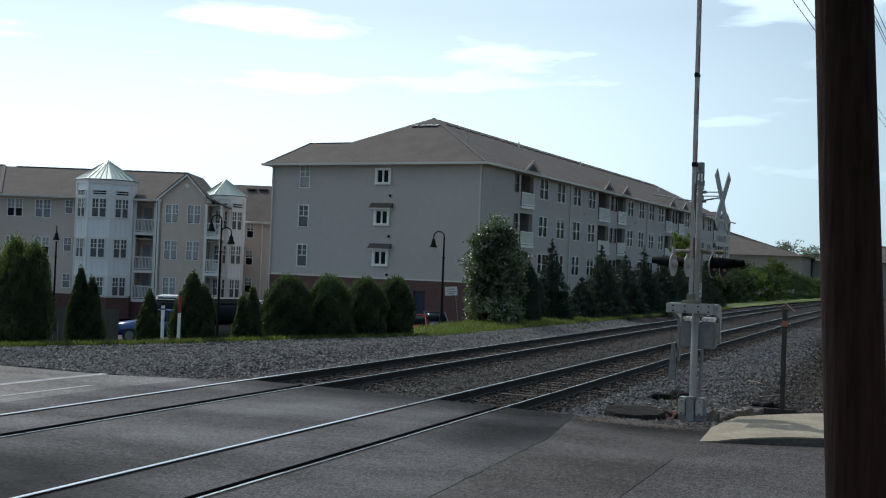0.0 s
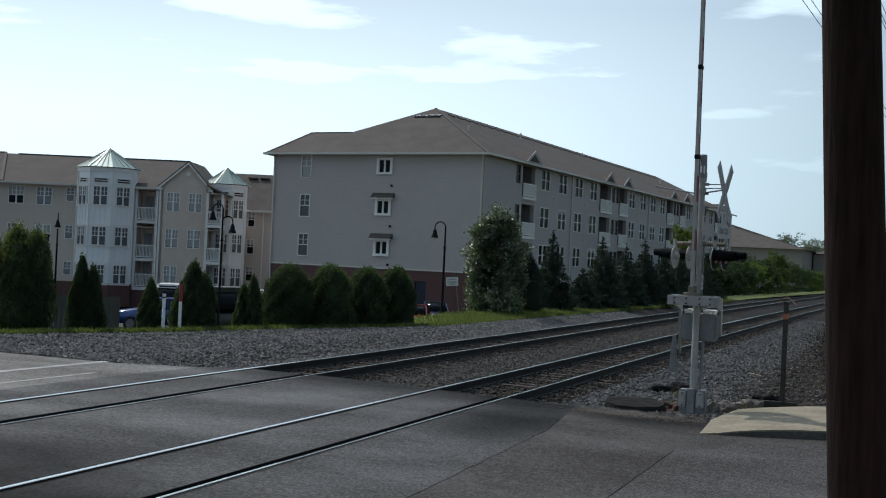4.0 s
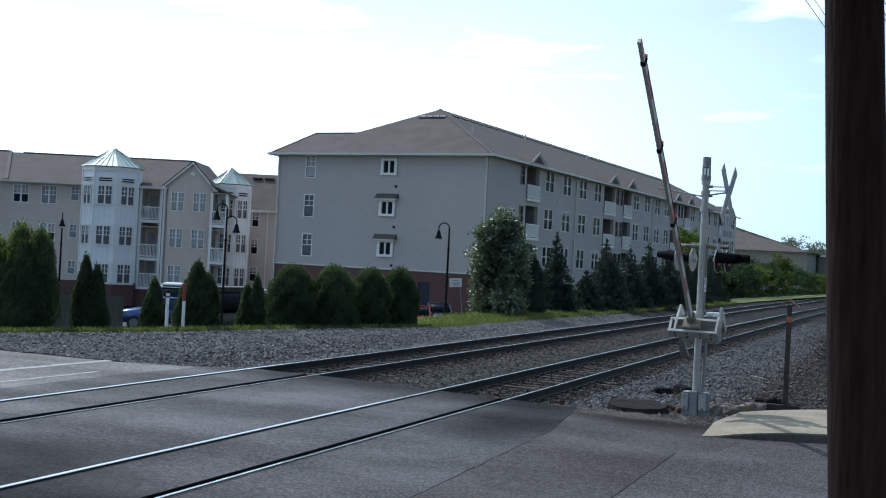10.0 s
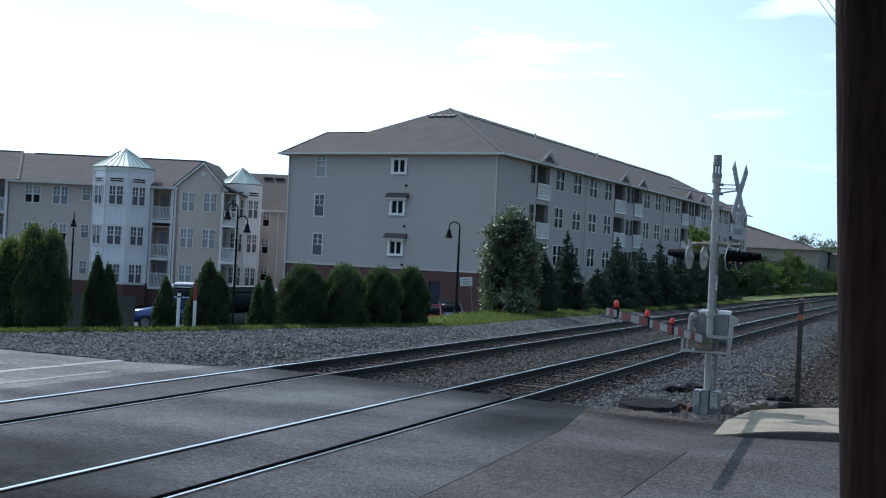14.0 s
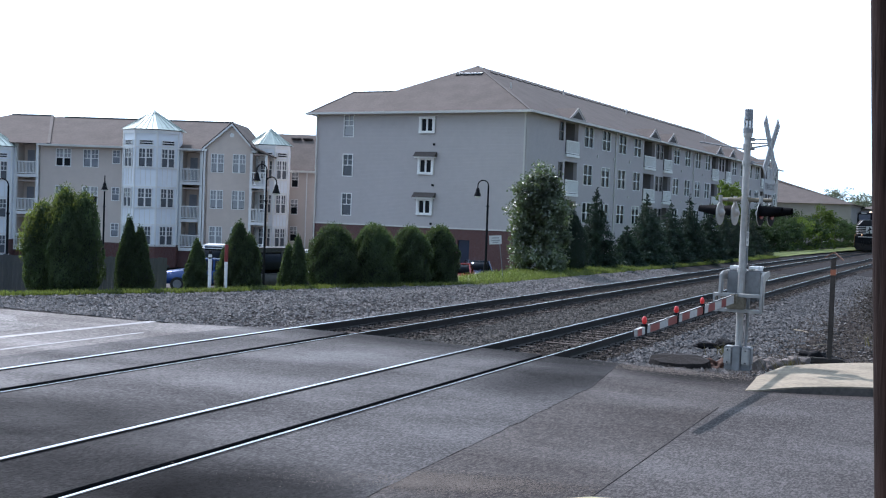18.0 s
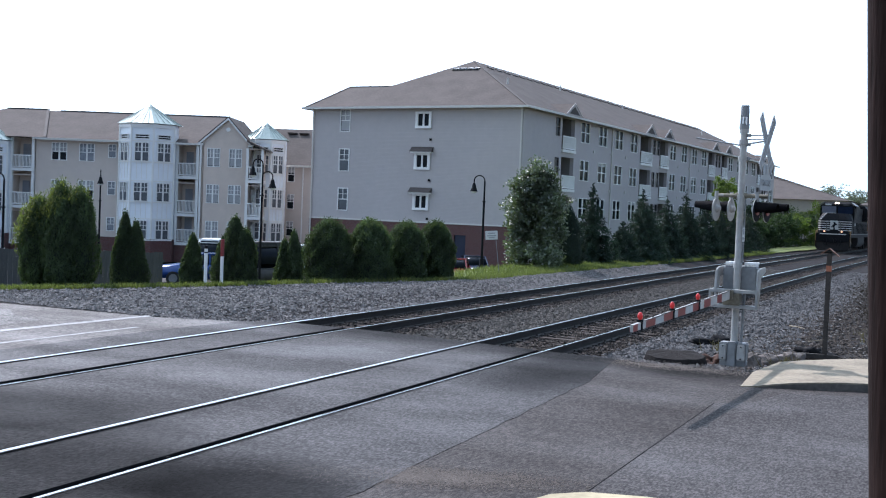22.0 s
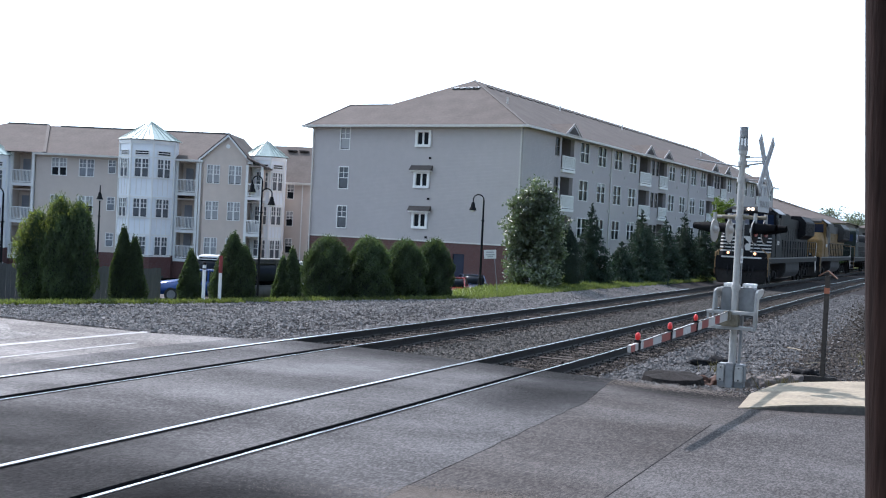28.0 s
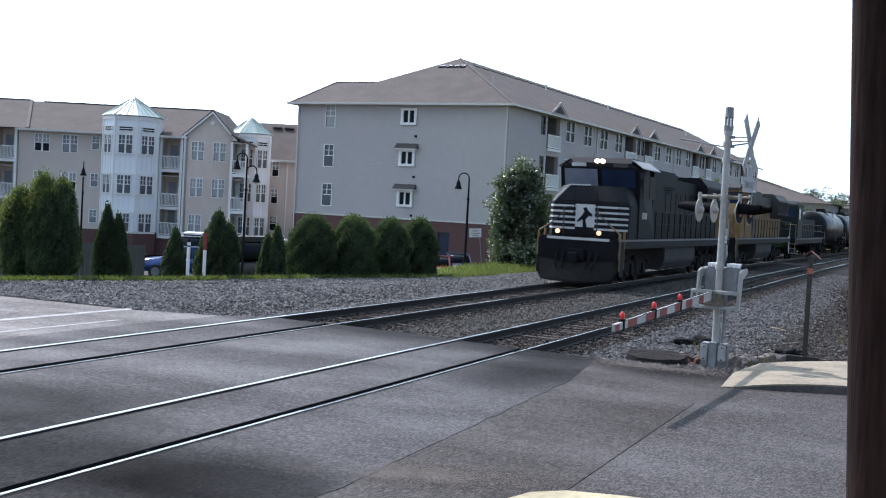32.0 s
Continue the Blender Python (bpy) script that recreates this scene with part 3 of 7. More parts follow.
for ((xa, ya), _, za), ((xb, yb), _, zb) in zip(RAMP[1:], RAMP[2:]):
    lo = [bm.verts.new(v) for v in ((xa, ya - 0.014, -0.15), (xb, yb - 0.014, -0.15), (xb, yb - 0.014, zb - 0.022), (xa, ya - 0.014, za - 0.022))]
    hi = [bm.verts.new((v.co.x, v.co.y + 0.03, v.co.z)) for v in lo]
    bm.faces.new(lo), bm.faces.new(hi[::-1])
    for i in range(4):
        bm.faces.new((lo[i], hi[i], hi[(i + 1) % 4], lo[(i + 1) % 4]))
# kerb face colour is darkened for grime and for its shaded side
part("kerb", bm, M_KERB, corner, "dirty kerb face, coloured darker for its shaded side")
bm = bmesh.new()
bm_prism(bm, [(-3.15, 8.7), (-3.05, 9.05), (-2.8, 9.3), (-2.3, 9.43), (12, 10.45), (12, -4), (-3.1, -4)], "z", -0.2, 0.1)
tagged(part("pavement_near", bm, M_KERB_PALE, None, "yellowish concrete pavement with a rounded kerb corner", bevel=0.02), "", "pavement", kind="structure")


def bed_level(x, y):
    xr = x - bend(y)
    z = -0.2 - 0.03 * smooth01(-13.4, -14.2, xr) + 0.2 * smooth01(-13.8, -15.5, xr)
    z += 0.03 * smooth01(-5.6, -4.6, xr) + 0.25 * smooth01(-2.2, 1.5, xr) * smooth01(22, 30, y)
    w = 1 - smooth01(19.0, 20.2, y)
    return z * (1 - w) - 0.045 * w


bed_ys = list(np.arange(18.8, 45, 0.35)) + list(np.arange(45, 90, 1.0)) + list(np.arange(90, 441, 6.0))
sheet("ballast_bed", M_BALLAST, bed_ys, lambda y: lawn_edge(y) - 0.6, lambda y: 5.0 + bend(y), 60, bed_level,
      label="grey crushed stone ballast bed beside the tracks", category="ballast", rough=0.035)
sheet("ballast_bed", M_BALLAST, list(np.arange(-44, -3.2, 2.0)), lambda y: -14.5, lambda y: -4.2, 12, lambda x, y: -0.2,
      label="grey crushed stone ballast under the tracks before the road", category="ballast", rough=0.03)
lot_ys = list(np.arange(20, 170, 5.0))
sheet("car_park", M_ASPHALT_PALE, lot_ys, lambda y: -110, lambda y: -26.5 + bend(y), 16, lot_level, label="grey asphalt car park behind the hedges", category="car park")


def lawn_level(x, y):
    e = lawn_edge(y)
    return -0.03 + (0.07 - 0.3 * (1 - smooth01(35, 46, y))) * smooth01(e, e - 1.2, x) + (lot_level(x, y) + 0.02) * smooth01(e - 2.6, e - 8.0, x)


lawn_ys = list(np.arange(18.5, 60, 0.7)) + list(np.arange(60, 330, 4.0))
sheet("lawn", M_GRASS, lawn_ys, lambda y: -28.0 + bend(y), lambda y: lawn_edge(y) + 0.25 * noise.noise((y * 0.8, 2.0, 0)) + 0.1 * noise.noise((y * 3, 5, 0)),
      24, lawn_level, label="sunlit green grass verge beyond the ballast", category="grass", rough=0.03)

# rails
RAIL_YS = [-40.0] + list(np.arange(-20, 20, 4.0)) + list(np.arange(20, 120, 5.0)) + list(np.arange(120, 441, 10.0))


def swept(bm, outline, x0, ys, closed=True):
    """An outline of (x, z) carried along the curving line."""
    rings = [[bm.verts.new((x0 + bend(y) + a, y, b)) for a, b in outline] for y in ys]
    n = len(outline)
    for p, q in zip(rings, rings[1:]):
        for i in range(n if closed else n - 1):
            bm.faces.new((p[i], p[(i + 1) % n], q[(i + 1) % n], q[i]))
    if closed:
        bm.faces.new(rings[0])
        bm.faces.new(rings[-1][::-1])


WEB = [(-0.07, -0.172), (0.07, -0.172), (0.07, -0.158), (0.012, -0.14), (0.012, -0.045), (0.034, -0.034), (0.034, -0.002),
       (-0.034, -0.002), (-0.034, -0.034), (-0.012, -0.045), (-0.012, -0.14), (-0.07, -0.158)]
HEAD = [(-0.027, -0.008), (0.027, -0.008), (0.026, 0.001), (0.018, 0.005), (-0.018, 0.005), (-0.026, 0.001)]
CANT = 0.08  # the heads lean inwards
for track_name, tx in (("near", NEAR_TRACK), ("far", FAR_TRACK)):
    for side in (-1, 1):
        rx = tx + side * GAUGE / 2
        rail = empty("rail", pose(0, 0, 0), "rusty steel rail with a bright polished head", "rail", "rails of the %s track" % track_name)
        bm = bmesh.new()
        swept(bm, WEB, rx, RAIL_YS)
        part("rail_web", bm, M_RAIL, rail)
        bm = bmesh.new()
        swept(bm, [(a, b + side * CANT * a) for a, b in HEAD], rx, RAIL_YS)
        part("rail_head", bm, M_RAIL_HEAD, rail, "polished running surface")
        bm = bmesh.new()
        cross_ys = [y for y in np.arange(-4, 19.6, 1.0)]
        lo, hi = (0.036, 0.105) if side < 0 else (-0.155 if tx > -9 else -0.22, -0.036)
        lip = [(lo + 0.012, -0.05), (lo + 0.012, -0.004), (lo, -0.004)] if side > 0 else [(lo, -0.05)]
        swept(bm, [(lo, -0.15), (hi, -0.15), (hi, -0.05)] + lip, rx, cross_ys)
        part("flangeway", bm, M_TAR, rail, "dark flangeway groove")
        bm = bmesh.new()
        seam = 0.062 if side > 0 else 0.112
        swept(bm, [(seam, -0.03), (seam + 0.014, -0.03), (seam + 0.014, -0.004), (seam, -0.004)], rx, cross_ys)
        part("rail_seam", bm, M_TAR, rail, "dark crack along the rail")
# ---- buildings ----
def bm_wall(bm, length, z0, z1, holes, thick, place):
    """A wall from (0, z0) to (length, z1) with holes (a0, a1, b0, b1); place(a, b, depth) gives the corner in the building."""
    aa = sorted({0.0, length, *[h[0] for h in holes], *[h[1] for h in holes]})
    bb = sorted({z0, z1, *[h[2] for h in holes], *[h[3] for h in holes]})
    aa, bb = [a for a in aa if 0 <= a <= length], [b for b in bb if z0 <= b <= z1]
    grid = {}

    def corner(a, b, d):
        key = (round(a, 4), round(b, 4), d)
        if key not in grid:
            grid[key] = bm.verts.new(place(a, b, d))
        return grid[key]

    def solid(i, j):
        if not (0 <= i < len(aa) - 1 and 0 <= j < len(bb) - 1):
            return False
        a, b = (aa[i] + aa[i + 1]) / 2, (bb[j] + bb[j + 1]) / 2
        return not any(h[0] < a < h[1] and h[2] < b < h[3] for h in holes)

    for i in range(len(aa) - 1):
        for j in range(len(bb) - 1):
            if not solid(i, j):
                continue
            a0, a1, b0, b1 = aa[i], aa[i + 1], bb[j], bb[j + 1]
            for d in (0.0, thick):
                bm.faces.new([corner(a, b, d) for a, b in ((a0, b0), (a1, b0), (a1, b1), (a0, b1))])
            for (p, q), (u, w) in (((i - 1, j), ((a0, b0), (a0, b1))), ((i + 1, j), ((a1, b0), (a1, b1))), ((i, j - 1), ((a0, b0), (a1, b0))), ((i, j + 1), ((a0, b1), (a1, b1)))):
                if not solid(p, q):
                    bm.faces.new((corner(*u, 0.0), corner(*w, 0.0), corner(*w, thick), corner(*u, thick)))


def sash_meshes(w, h, lights=1, border=0.07, blind=0.0, bars=True, frame_mat=None, blind_mat=None, casement=False):
    """Frame, glass and blind of a window w by h in the plane y = 0 that looks towards -y, its lower left corner at the origin."""
    bm = bmesh.new()
    step, mull, bar = w / lights, 0.06, 0.018
    holes = []
    for i in range(lights):
        a0, a1 = i * step + (mull if i else 0), (i + 1) * step - (mull if i < lights - 1 else 0)
        holes.append((a0 + border, a1 + border, 0.0, h if casement else h * 0.5 - 0.03))
        if casement:
            continue
        if bars:
            m = (a0 + a1) / 2
            for x0, x1 in ((a0, m - bar), (m + bar, a1)):
                holes += [(x0 + border, x1 + border, h * 0.5 + 0.03, h * 0.75 - bar), (x0 + border, x1 + border, h * 0.75 + bar, h)]
        else:
            holes.append((a0 + border, a1 + border, h * 0.5 + 0.03, h))
    bm_wall(bm, w + 2 * border, -border, h + border, holes, 0.1, lambda a, b, d: (a - border, d - 0.05, b))
    f = finish(bm, "window", frame_mat or M_TRIM)
    bm = bmesh.new()
    bm_span(bm, 0, w, 0.03, 0.045, 0, h)
    g = finish(bm, "pane", M_GLASS)
    b = None
    if blind:
        bm = bmesh.new()
        bm_span(bm, 0.03, w - 0.03, 0.012, 0.024, h * (1 - blind), h - 0.02)
        b = finish(bm, "blind", blind_mat or M_BLIND)
    return f, g, b


def put_window(meshes, parent, m):
    f, g, b = meshes
    ob = new("window", f)
    ob.parent = parent
    ob.matrix_basis = m
    shared("pane", g, ob)
    if b:
        shared("blind", b, ob)
    return ob


BX, BY, BPHI = -27.39, 72.68, -3.81
WALL_T, EAVE, BASE = 0.3, 9.85, -1.45
main = empty("apartment_building", pose(BX, BY, 0, 0, 0, BPHI), "long beige four-storey apartment block with brown hip roof and brick base", "building")
FRONT_L, SIDE_L = 17.57, 79.6

# front wall, which looks towards -y; a runs from the far left corner to the right
front_windows = [(FRONT_L - 15.0, w) for w in (8.04, 5.1, 2.17)]
holes = [(a, a + 0.78, z, z + 1.57) for a, z in front_windows]
bay_rows = ((8.31, 0), (5.34, 1), (2.41, 1))
holes += [(FRONT_L - 8.5, FRONT_L - 7.27, z, z + 1.1) for z, _ in bay_rows]
bm = bmesh.new()
bm_wall(bm, FRONT_L, 1.49, EAVE, holes, WALL_T, lambda a, b, d: (a - FRONT_L, d, b))
part("wall", bm, M_SIDING, main, "beige vinyl siding")
bm = bmesh.new()
bm_wall(bm, FRONT_L + 0.04, BASE - 0.6, 1.485, [(FRONT_L - 5.05, FRONT_L - 4.1, -1.9, 0.7)], WALL_T, lambda a, b, d: (a - FRONT_L - 0.02, d - 0.03, b))
part("brick_base", bm, M_BRICK, main, "dark red brick ground storey")
bm = bmesh.new()
bm_span(bm, -FRONT_L - 0.02, 0.03, -0.07, 0.0, 1.44, 1.54)
part("belt_course", bm, M_GUTTER, main)
bm = bmesh.new()
bm_span(bm, -5.05, -4.1, 0.1, 0.16, -1.9, 0.7)
bm_span(bm, -4.3, -4.25, 0.05, 0.1, -0.5, -0.4)
part("door", bm, M_CAR_DARK, main, "dark steel service door")

vent_bm = bmesh.new()
bm_box(vent_bm, 0, 0, 0, 0.2, 0.1, 0.2)
pale_vent = finish(vent_bm, "vent", M_GUTTER)
for a in (13.6, 17.4, 21.3, 36.6, 40.3, 44.0, 58.7, 62.4):
    for z in (7.5, 4.5):
        shared("vent", pale_vent, main, 0.02, a, z, 90)
# grey-blue sheets in these panes stand in for the sky's reflection
single = sash_meshes(0.78, 1.57, 1, blind=0.97, blind_mat=M_PANE_DIM)
single_pale = sash_meshes(0.78, 1.57, 1, blind=0.97)
for a, z in front_windows:
    put_window(single_pale if z > 8 else single, main, pose(a - FRONT_L, 0.01, z))
small = sash_meshes(0.88, 0.86, 2, border=0.03, casement=True)
bm = bmesh.new()
bm_span(bm, -0.04, 1.27, -0.12, 0.05, -0.06, 0.1)
bm_span(bm, -0.04, 0.16, -0.1, 0.05, 0.1, 1.0)
bm_span(bm, 1.07, 1.27, -0.1, 0.05, 0.1, 1.0)
bm_span(bm, -0.04, 1.27, -0.12, 0.05, 1.0, 1.14)
surround = finish(bm, "surround", M_TRIM)
bm = bmesh.new()
bm_prism(bm, [(-0.42, 0.0), (0.0, 0.0), (0.0, 0.36), (-0.06, 0.36)], "x", -0.28, 1.5)
hood = finish(bm, "hood", M_ROOF)
bm = bmesh.new()
bm_span(bm, -0.22, 1.44, -0.36, 0.0, -0.1, 0.0)
hood_trim = finish(bm, "hood_trim", M_TRIM)
for z, roofed in bay_rows:
    shared("surround", surround, main, -8.5, 0, z)
    put_window(small, main, pose(-8.325, -0.02, z + 0.12))
    if roofed:
        shared("hood", hood, main, -8.5, 0, z + 1.22)
        shared("hood_trim", hood_trim, main, -8.5, 0, z + 1.22)
vent_me = bmesh.new()
bm_span(vent_me, -0.08, 0.08, -0.08, 0.0, -0.08, 0.08)
vent_me = finish(vent_me, "vent", M_BLACK)
for x, z in ((-7.25, 7.45), (-7.25, 4.52), (-7.3, 1.75)):
    shared("vent", vent_me, main, x, 0, z)

# side wall, which looks towards +x; a runs away from the front corner
STOREYS = (7.29, 4.36, 1.43)
SIDE_WIN = (10.75, 14.65, 18.5, 22.35, 33.85, 37.6, 41.25, 44.85, 55.9, 59.7, 63.4, 67.0, 77.0)
RECESS = ((6.94, 9.42), (25.04, 28.1), (30.7, 33.16), (47.4, 49.95), (52.9, 55.2), (70.0, 72.5), (74.2, 76.3))
SMALL_WIN = (5.75, 28.55, 29.75, 50.35, 51.6, 72.9)
holes = []
for fl in STOREYS:
    holes += [(a, a + 1.75, fl + 0.8, fl + 2.3) for a in SIDE_WIN]
    holes += [(a, b, fl, fl + 2.38) for a, b in RECESS]
    holes += [(a, a + 0.7, fl + 0.95, fl + 2.25) for a in SMALL_WIN]
bm = bmesh.new()
bm_wall(bm, SIDE_L - WALL_T, BASE - 0.6, EAVE, [(a - WALL_T, b - WALL_T, c, d) for a, b, c, d in holes], WALL_T, lambda a, b, d: (-d, a + WALL_T, b))
part("wall", bm, M_SIDING_GREY, main, "pale siding of the long trackside wall")
bm = bmesh.new()
bm_span(bm, -FRONT_L, -WALL_T, WALL_T, WALL_T + 0.1, BASE, EAVE)
bm_span(bm, -FRONT_L, -FRONT_L + 0.3, 0.4, SIDE_L, BASE - 0.6, EAVE)
bm_span(bm, -FRONT_L, 0, SIDE_L, SIDE_L + 0.3, BASE - 0.6, EAVE)
bm_span(bm, -2.2, -2.1, 0.5, SIDE_L, BASE, EAVE)
part("rear_wall", bm, M_SIDING, main)
double = sash_meshes(1.75, 1.5, 2, border=0.055, bars=False)
double_open = sash_meshes(1.75, 1.5, 2, border=0.055, blind=0.16, bars=False)
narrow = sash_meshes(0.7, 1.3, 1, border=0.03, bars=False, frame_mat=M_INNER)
k = 0
for fl in STOREYS:
    for a in SIDE_WIN:
        k += 1
        put_window((double, double_open)[(k * 7) % 5 == 0], main, pose(-0.01, a, fl + 0.8, 0, 0, 90))
    for a in SMALL_WIN:
        put_window(narrow, main, pose(-0.01, a, fl + 0.95, 0, 0, 90))
for a, b in RECESS:
    for fl in STOREYS:
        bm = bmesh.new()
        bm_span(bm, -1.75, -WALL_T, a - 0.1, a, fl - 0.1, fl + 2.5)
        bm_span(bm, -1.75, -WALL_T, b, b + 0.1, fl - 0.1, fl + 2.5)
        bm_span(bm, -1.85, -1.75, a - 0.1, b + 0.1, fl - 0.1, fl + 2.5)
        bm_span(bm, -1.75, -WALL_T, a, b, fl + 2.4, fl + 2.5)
        # alcove siding is darkened in colour for the shade inside the recess
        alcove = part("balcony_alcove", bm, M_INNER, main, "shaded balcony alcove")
        bm = bmesh.new()
        bm_span(bm, -1.74, -1.7, a + 0.2, a + 1.3, fl + 0.02, fl + 2.05)
        part("balcony_door", bm, M_GLASS, alcove)
        bm = bmesh.new()
        bm_span(bm, -1.75, 0.16, a - 0.05, b + 0.05, fl - 0.2, fl)
        part("balcony_floor", bm, M_TRIM, main)
        rail_h = 1.02
        bm = bmesh.new()
        bm_span(bm, 0.05, 0.13, a, b, fl + rail_h - 0.07, fl + rail_h)
        bm_span(bm, 0.05, 0.13, a, b, fl + 0.05, fl + 0.12)
        for i in range(int((b - a) / 0.13) + 1):
            y = a + 0.03 + i * 0.13
            bm_span(bm, 0.06, 0.12, y, y + 0.06, fl + 0.1, fl + rail_h - 0.05)
        part("balcony_railing", bm, M_TRIM, main, "white balusters")

# roof: a long hip, a lower ridge towards the yard, small gables over the balconies
PEAK, TOP = 8.17, EAVE + 0.53 * 8.17
bm = bmesh.new()
o = 0.5
e = [(o, -o, EAVE - 0.1), (o, SIDE_L + o, EAVE - 0.1), (-2 * PEAK - o, SIDE_L + o, EAVE - 0.1), (-2 * PEAK - o, -o, EAVE - 0.1)]
r0, r1 = (-PEAK, PEAK, TOP), (-PEAK, SIDE_L - PEAK, TOP)
vs = {p: bm.verts.new(p) for p in (*e, r0, r1)}
for f in ((e[3], e[0], r0), (e[0], e[1], r1, r0), (e[1], e[2], r1), (e[2], e[3], r0, r1), (e[0], e[3], e[2], e[1])):
    bm.faces.new([vs[p] for p in f])
part("roof", bm, M_ROOF, main, "brown asphalt shingle hip roof")
bm = bmesh.new()
e = [(-7.0, -o - 0.02, EAVE - 0.09), (-7.0, 7.8, EAVE - 0.09), (-FRONT_L - o, 7.8, EAVE - 0.09), (-FRONT_L - o, -o - 0.02, EAVE - 0.09)]
r0, r1 = (-FRONT_L + 0.9, 3.65, 11.78), (-5.0, 3.65, 11.78)
vs = {p: bm.verts.new(p) for p in (*e, r0, r1)}
for f in ((e[3], e[0], r1, r0), (e[0], e[1], r1), (e[1], e[2], r0, r1), (e[2], e[3], r0), (e[0], e[3], e[2], e[1])):
    bm.faces.new([vs[p] for p in f])
part("roof_wing", bm, M_ROOF, main, "lower shingle roof of the yard wing")
for a, b in (((0.5, -0.5, EAVE - 0.08), (-PEAK, PEAK, TOP)), ((-12.4, 3.65, 11.78), (-FRONT_L + 0.9, 3.65, 11.78)), ((-FRONT_L + 0.9, 3.65, 11.78), (-FRONT_L - 0.5, -0.5, EAVE - 0.08))):
    bm = bmesh.new()
    bm_bar(bm, a, b, 0.2, 0.06)
    part("ridge_cap", bm, M_RIDGE, main)
bm = bmesh.new()
bm_span(bm, -FRONT_L - 0.62, 0.62, -0.64, -0.5, EAVE - 0.2, EAVE - 0.05)
part("gutter", bm, M_GUTTER, main, "pale gutter along the eaves")
bm = bmesh.new()
bm_span(bm, 0.5, 0.63, -0.5, SIDE_L + 0.6, EAVE - 0.2, EAVE - 0.05)
part("gutter", bm, M_GUTTER, main)
bm = bmesh.new()
bm_span(bm, -FRONT_L - 0.5, 0.0, -0.5, 0.0, EAVE - 0.14, EAVE - 0.1)
part("soffit", bm, M_GUTTER, main)
bm = bmesh.new()
bm_span(bm, -FRONT_L - 0.62, -FRONT_L - 0.5, -0.5, 8, EAVE - 0.2, EAVE - 0.05)
part("gutter", bm, M_GUTTER, main)
for x, y, dx, dy in ((-17.45, -0.09, 0.09, 0.07), (-0.12, -0.09, 0.09, 0.07), (0.06, 17.68, 0.07, 0.1), (0.06, 40.5, 0.07, 0.1), (0.06, 62.4, 0.07, 0.1)):
    bm = bmesh.new()
    bm_box(bm, x, y, (BASE + EAVE) / 2, dx, dy, EAVE - BASE - 0.1)
    bm_box(bm, x, y, EAVE - 0.25, dx * 1.6, dy * 1.6, 0.2)
    part("downspout", bm, M_GUTTER, main)
bm = bmesh.new()
bm_box(bm, 0, 0, 0, 0.3, 0.8, 0.07)
vent_long = finish(bm, "ridge_vent", M_VENT)
for i in range(40):
    y = PEAK + 0.9 + i * 1.5
    ob = shared("ridge_vent", vent_long, main)
    ob.matrix_basis = pose(-PEAK + 1.0, y, TOP - 0.47, 0, 28, 0)
for x in (-8.86, -8.27, -7.68, -7.09):
    bm = bmesh.new()
    bm_box(bm, x, 6.45, EAVE + 0.53 * 6.45 + 0.03, 0.42, 0.4, 0.16)
    v_ob = part("roof_vent", bm, M_VENT, main)
    # white cap paints the sunlight on top of the vent
    bm = bmesh.new()
    bm_prism(bm, [(6.2, EAVE + 0.53 * 6.2 + 0.16), (6.68, EAVE + 0.53 * 6.68 + 0.05), (6.68, EAVE + 0.53 * 6.68 + 0.08), (6.2, EAVE + 0.53 * 6.2 + 0.19)], "x", x - 0.23, x + 0.23)
    part("vent_cap", bm, M_WHITE, v_ob, "metal vent cap, coloured white for the sun on it")
for y, z in ((5.5, 2.1), (38, 3.4), (62, 2.6), (22.0, 3.5)):
    bm = bmesh.new()
    bm_rod(bm, (-PEAK + (TOP - EAVE - z) / 0.53, y, EAVE + z - 0.2), (-PEAK + (TOP - EAVE - z) / 0.53, y, EAVE + z + 0.5), 0.07)
    part("vent_pipe", bm, M_GUTTER, main)
for a, b in RECESS:
    c, w = (a + b) / 2 - 0.5, 1.6
    bm = bmesh.new()
    bm_prism(bm, [(c - w, EAVE - 0.05), (c + w, EAVE - 0.05), (c, EAVE + 0.86)], "x", -2.2, 0.62)
    g = part("gable", bm, M_ROOF, main, "small shingled gable over the balconies")
    bm = bmesh.new()
    bm_prism(bm, [(c - w + 0.1, EAVE), (c + w - 0.1, EAVE), (c, EAVE + 0.84)], "x", 0.622, 0.64)
    part("gable_board", bm, M_SIDING, g, "beige boards round the gable")
    bm = bmesh.new()
    bm_prism(bm, [(c - w + 0.55, EAVE + 0.05), (c + w - 0.55, EAVE + 0.05), (c, EAVE + 0.62)], "x", 0.64, 0.655)
    part("gable_face", bm, M_RIDGE, g)
    bm = bmesh.new()
    bm_bar(bm, (0.66, c - w, EAVE - 0.02), (0.66, c, EAVE + 0.88), 0.04, 0.05)
    bm_bar(bm, (0.66, c + w, EAVE - 0.02), (0.66, c, EAVE + 0.88), 0.04, 0.05)
    bm_span(bm, 0.63, 0.67, c - w, c + w, EAVE - 0.07, EAVE + 0.0)
    part("gable_trim", bm, M_SIDING, g)
# The second block, across the yard: x runs along its front, y into it.
LB = empty("apartment_building", pose(-34.59, 83.09, 0, 0, 0, 22.6), "beige three-storey apartment block with white bay turrets and balconies", "building")
L_BASE, L_BRICK = -2.6, -0.8
ROWS = (5.28, 2.28, -0.62)


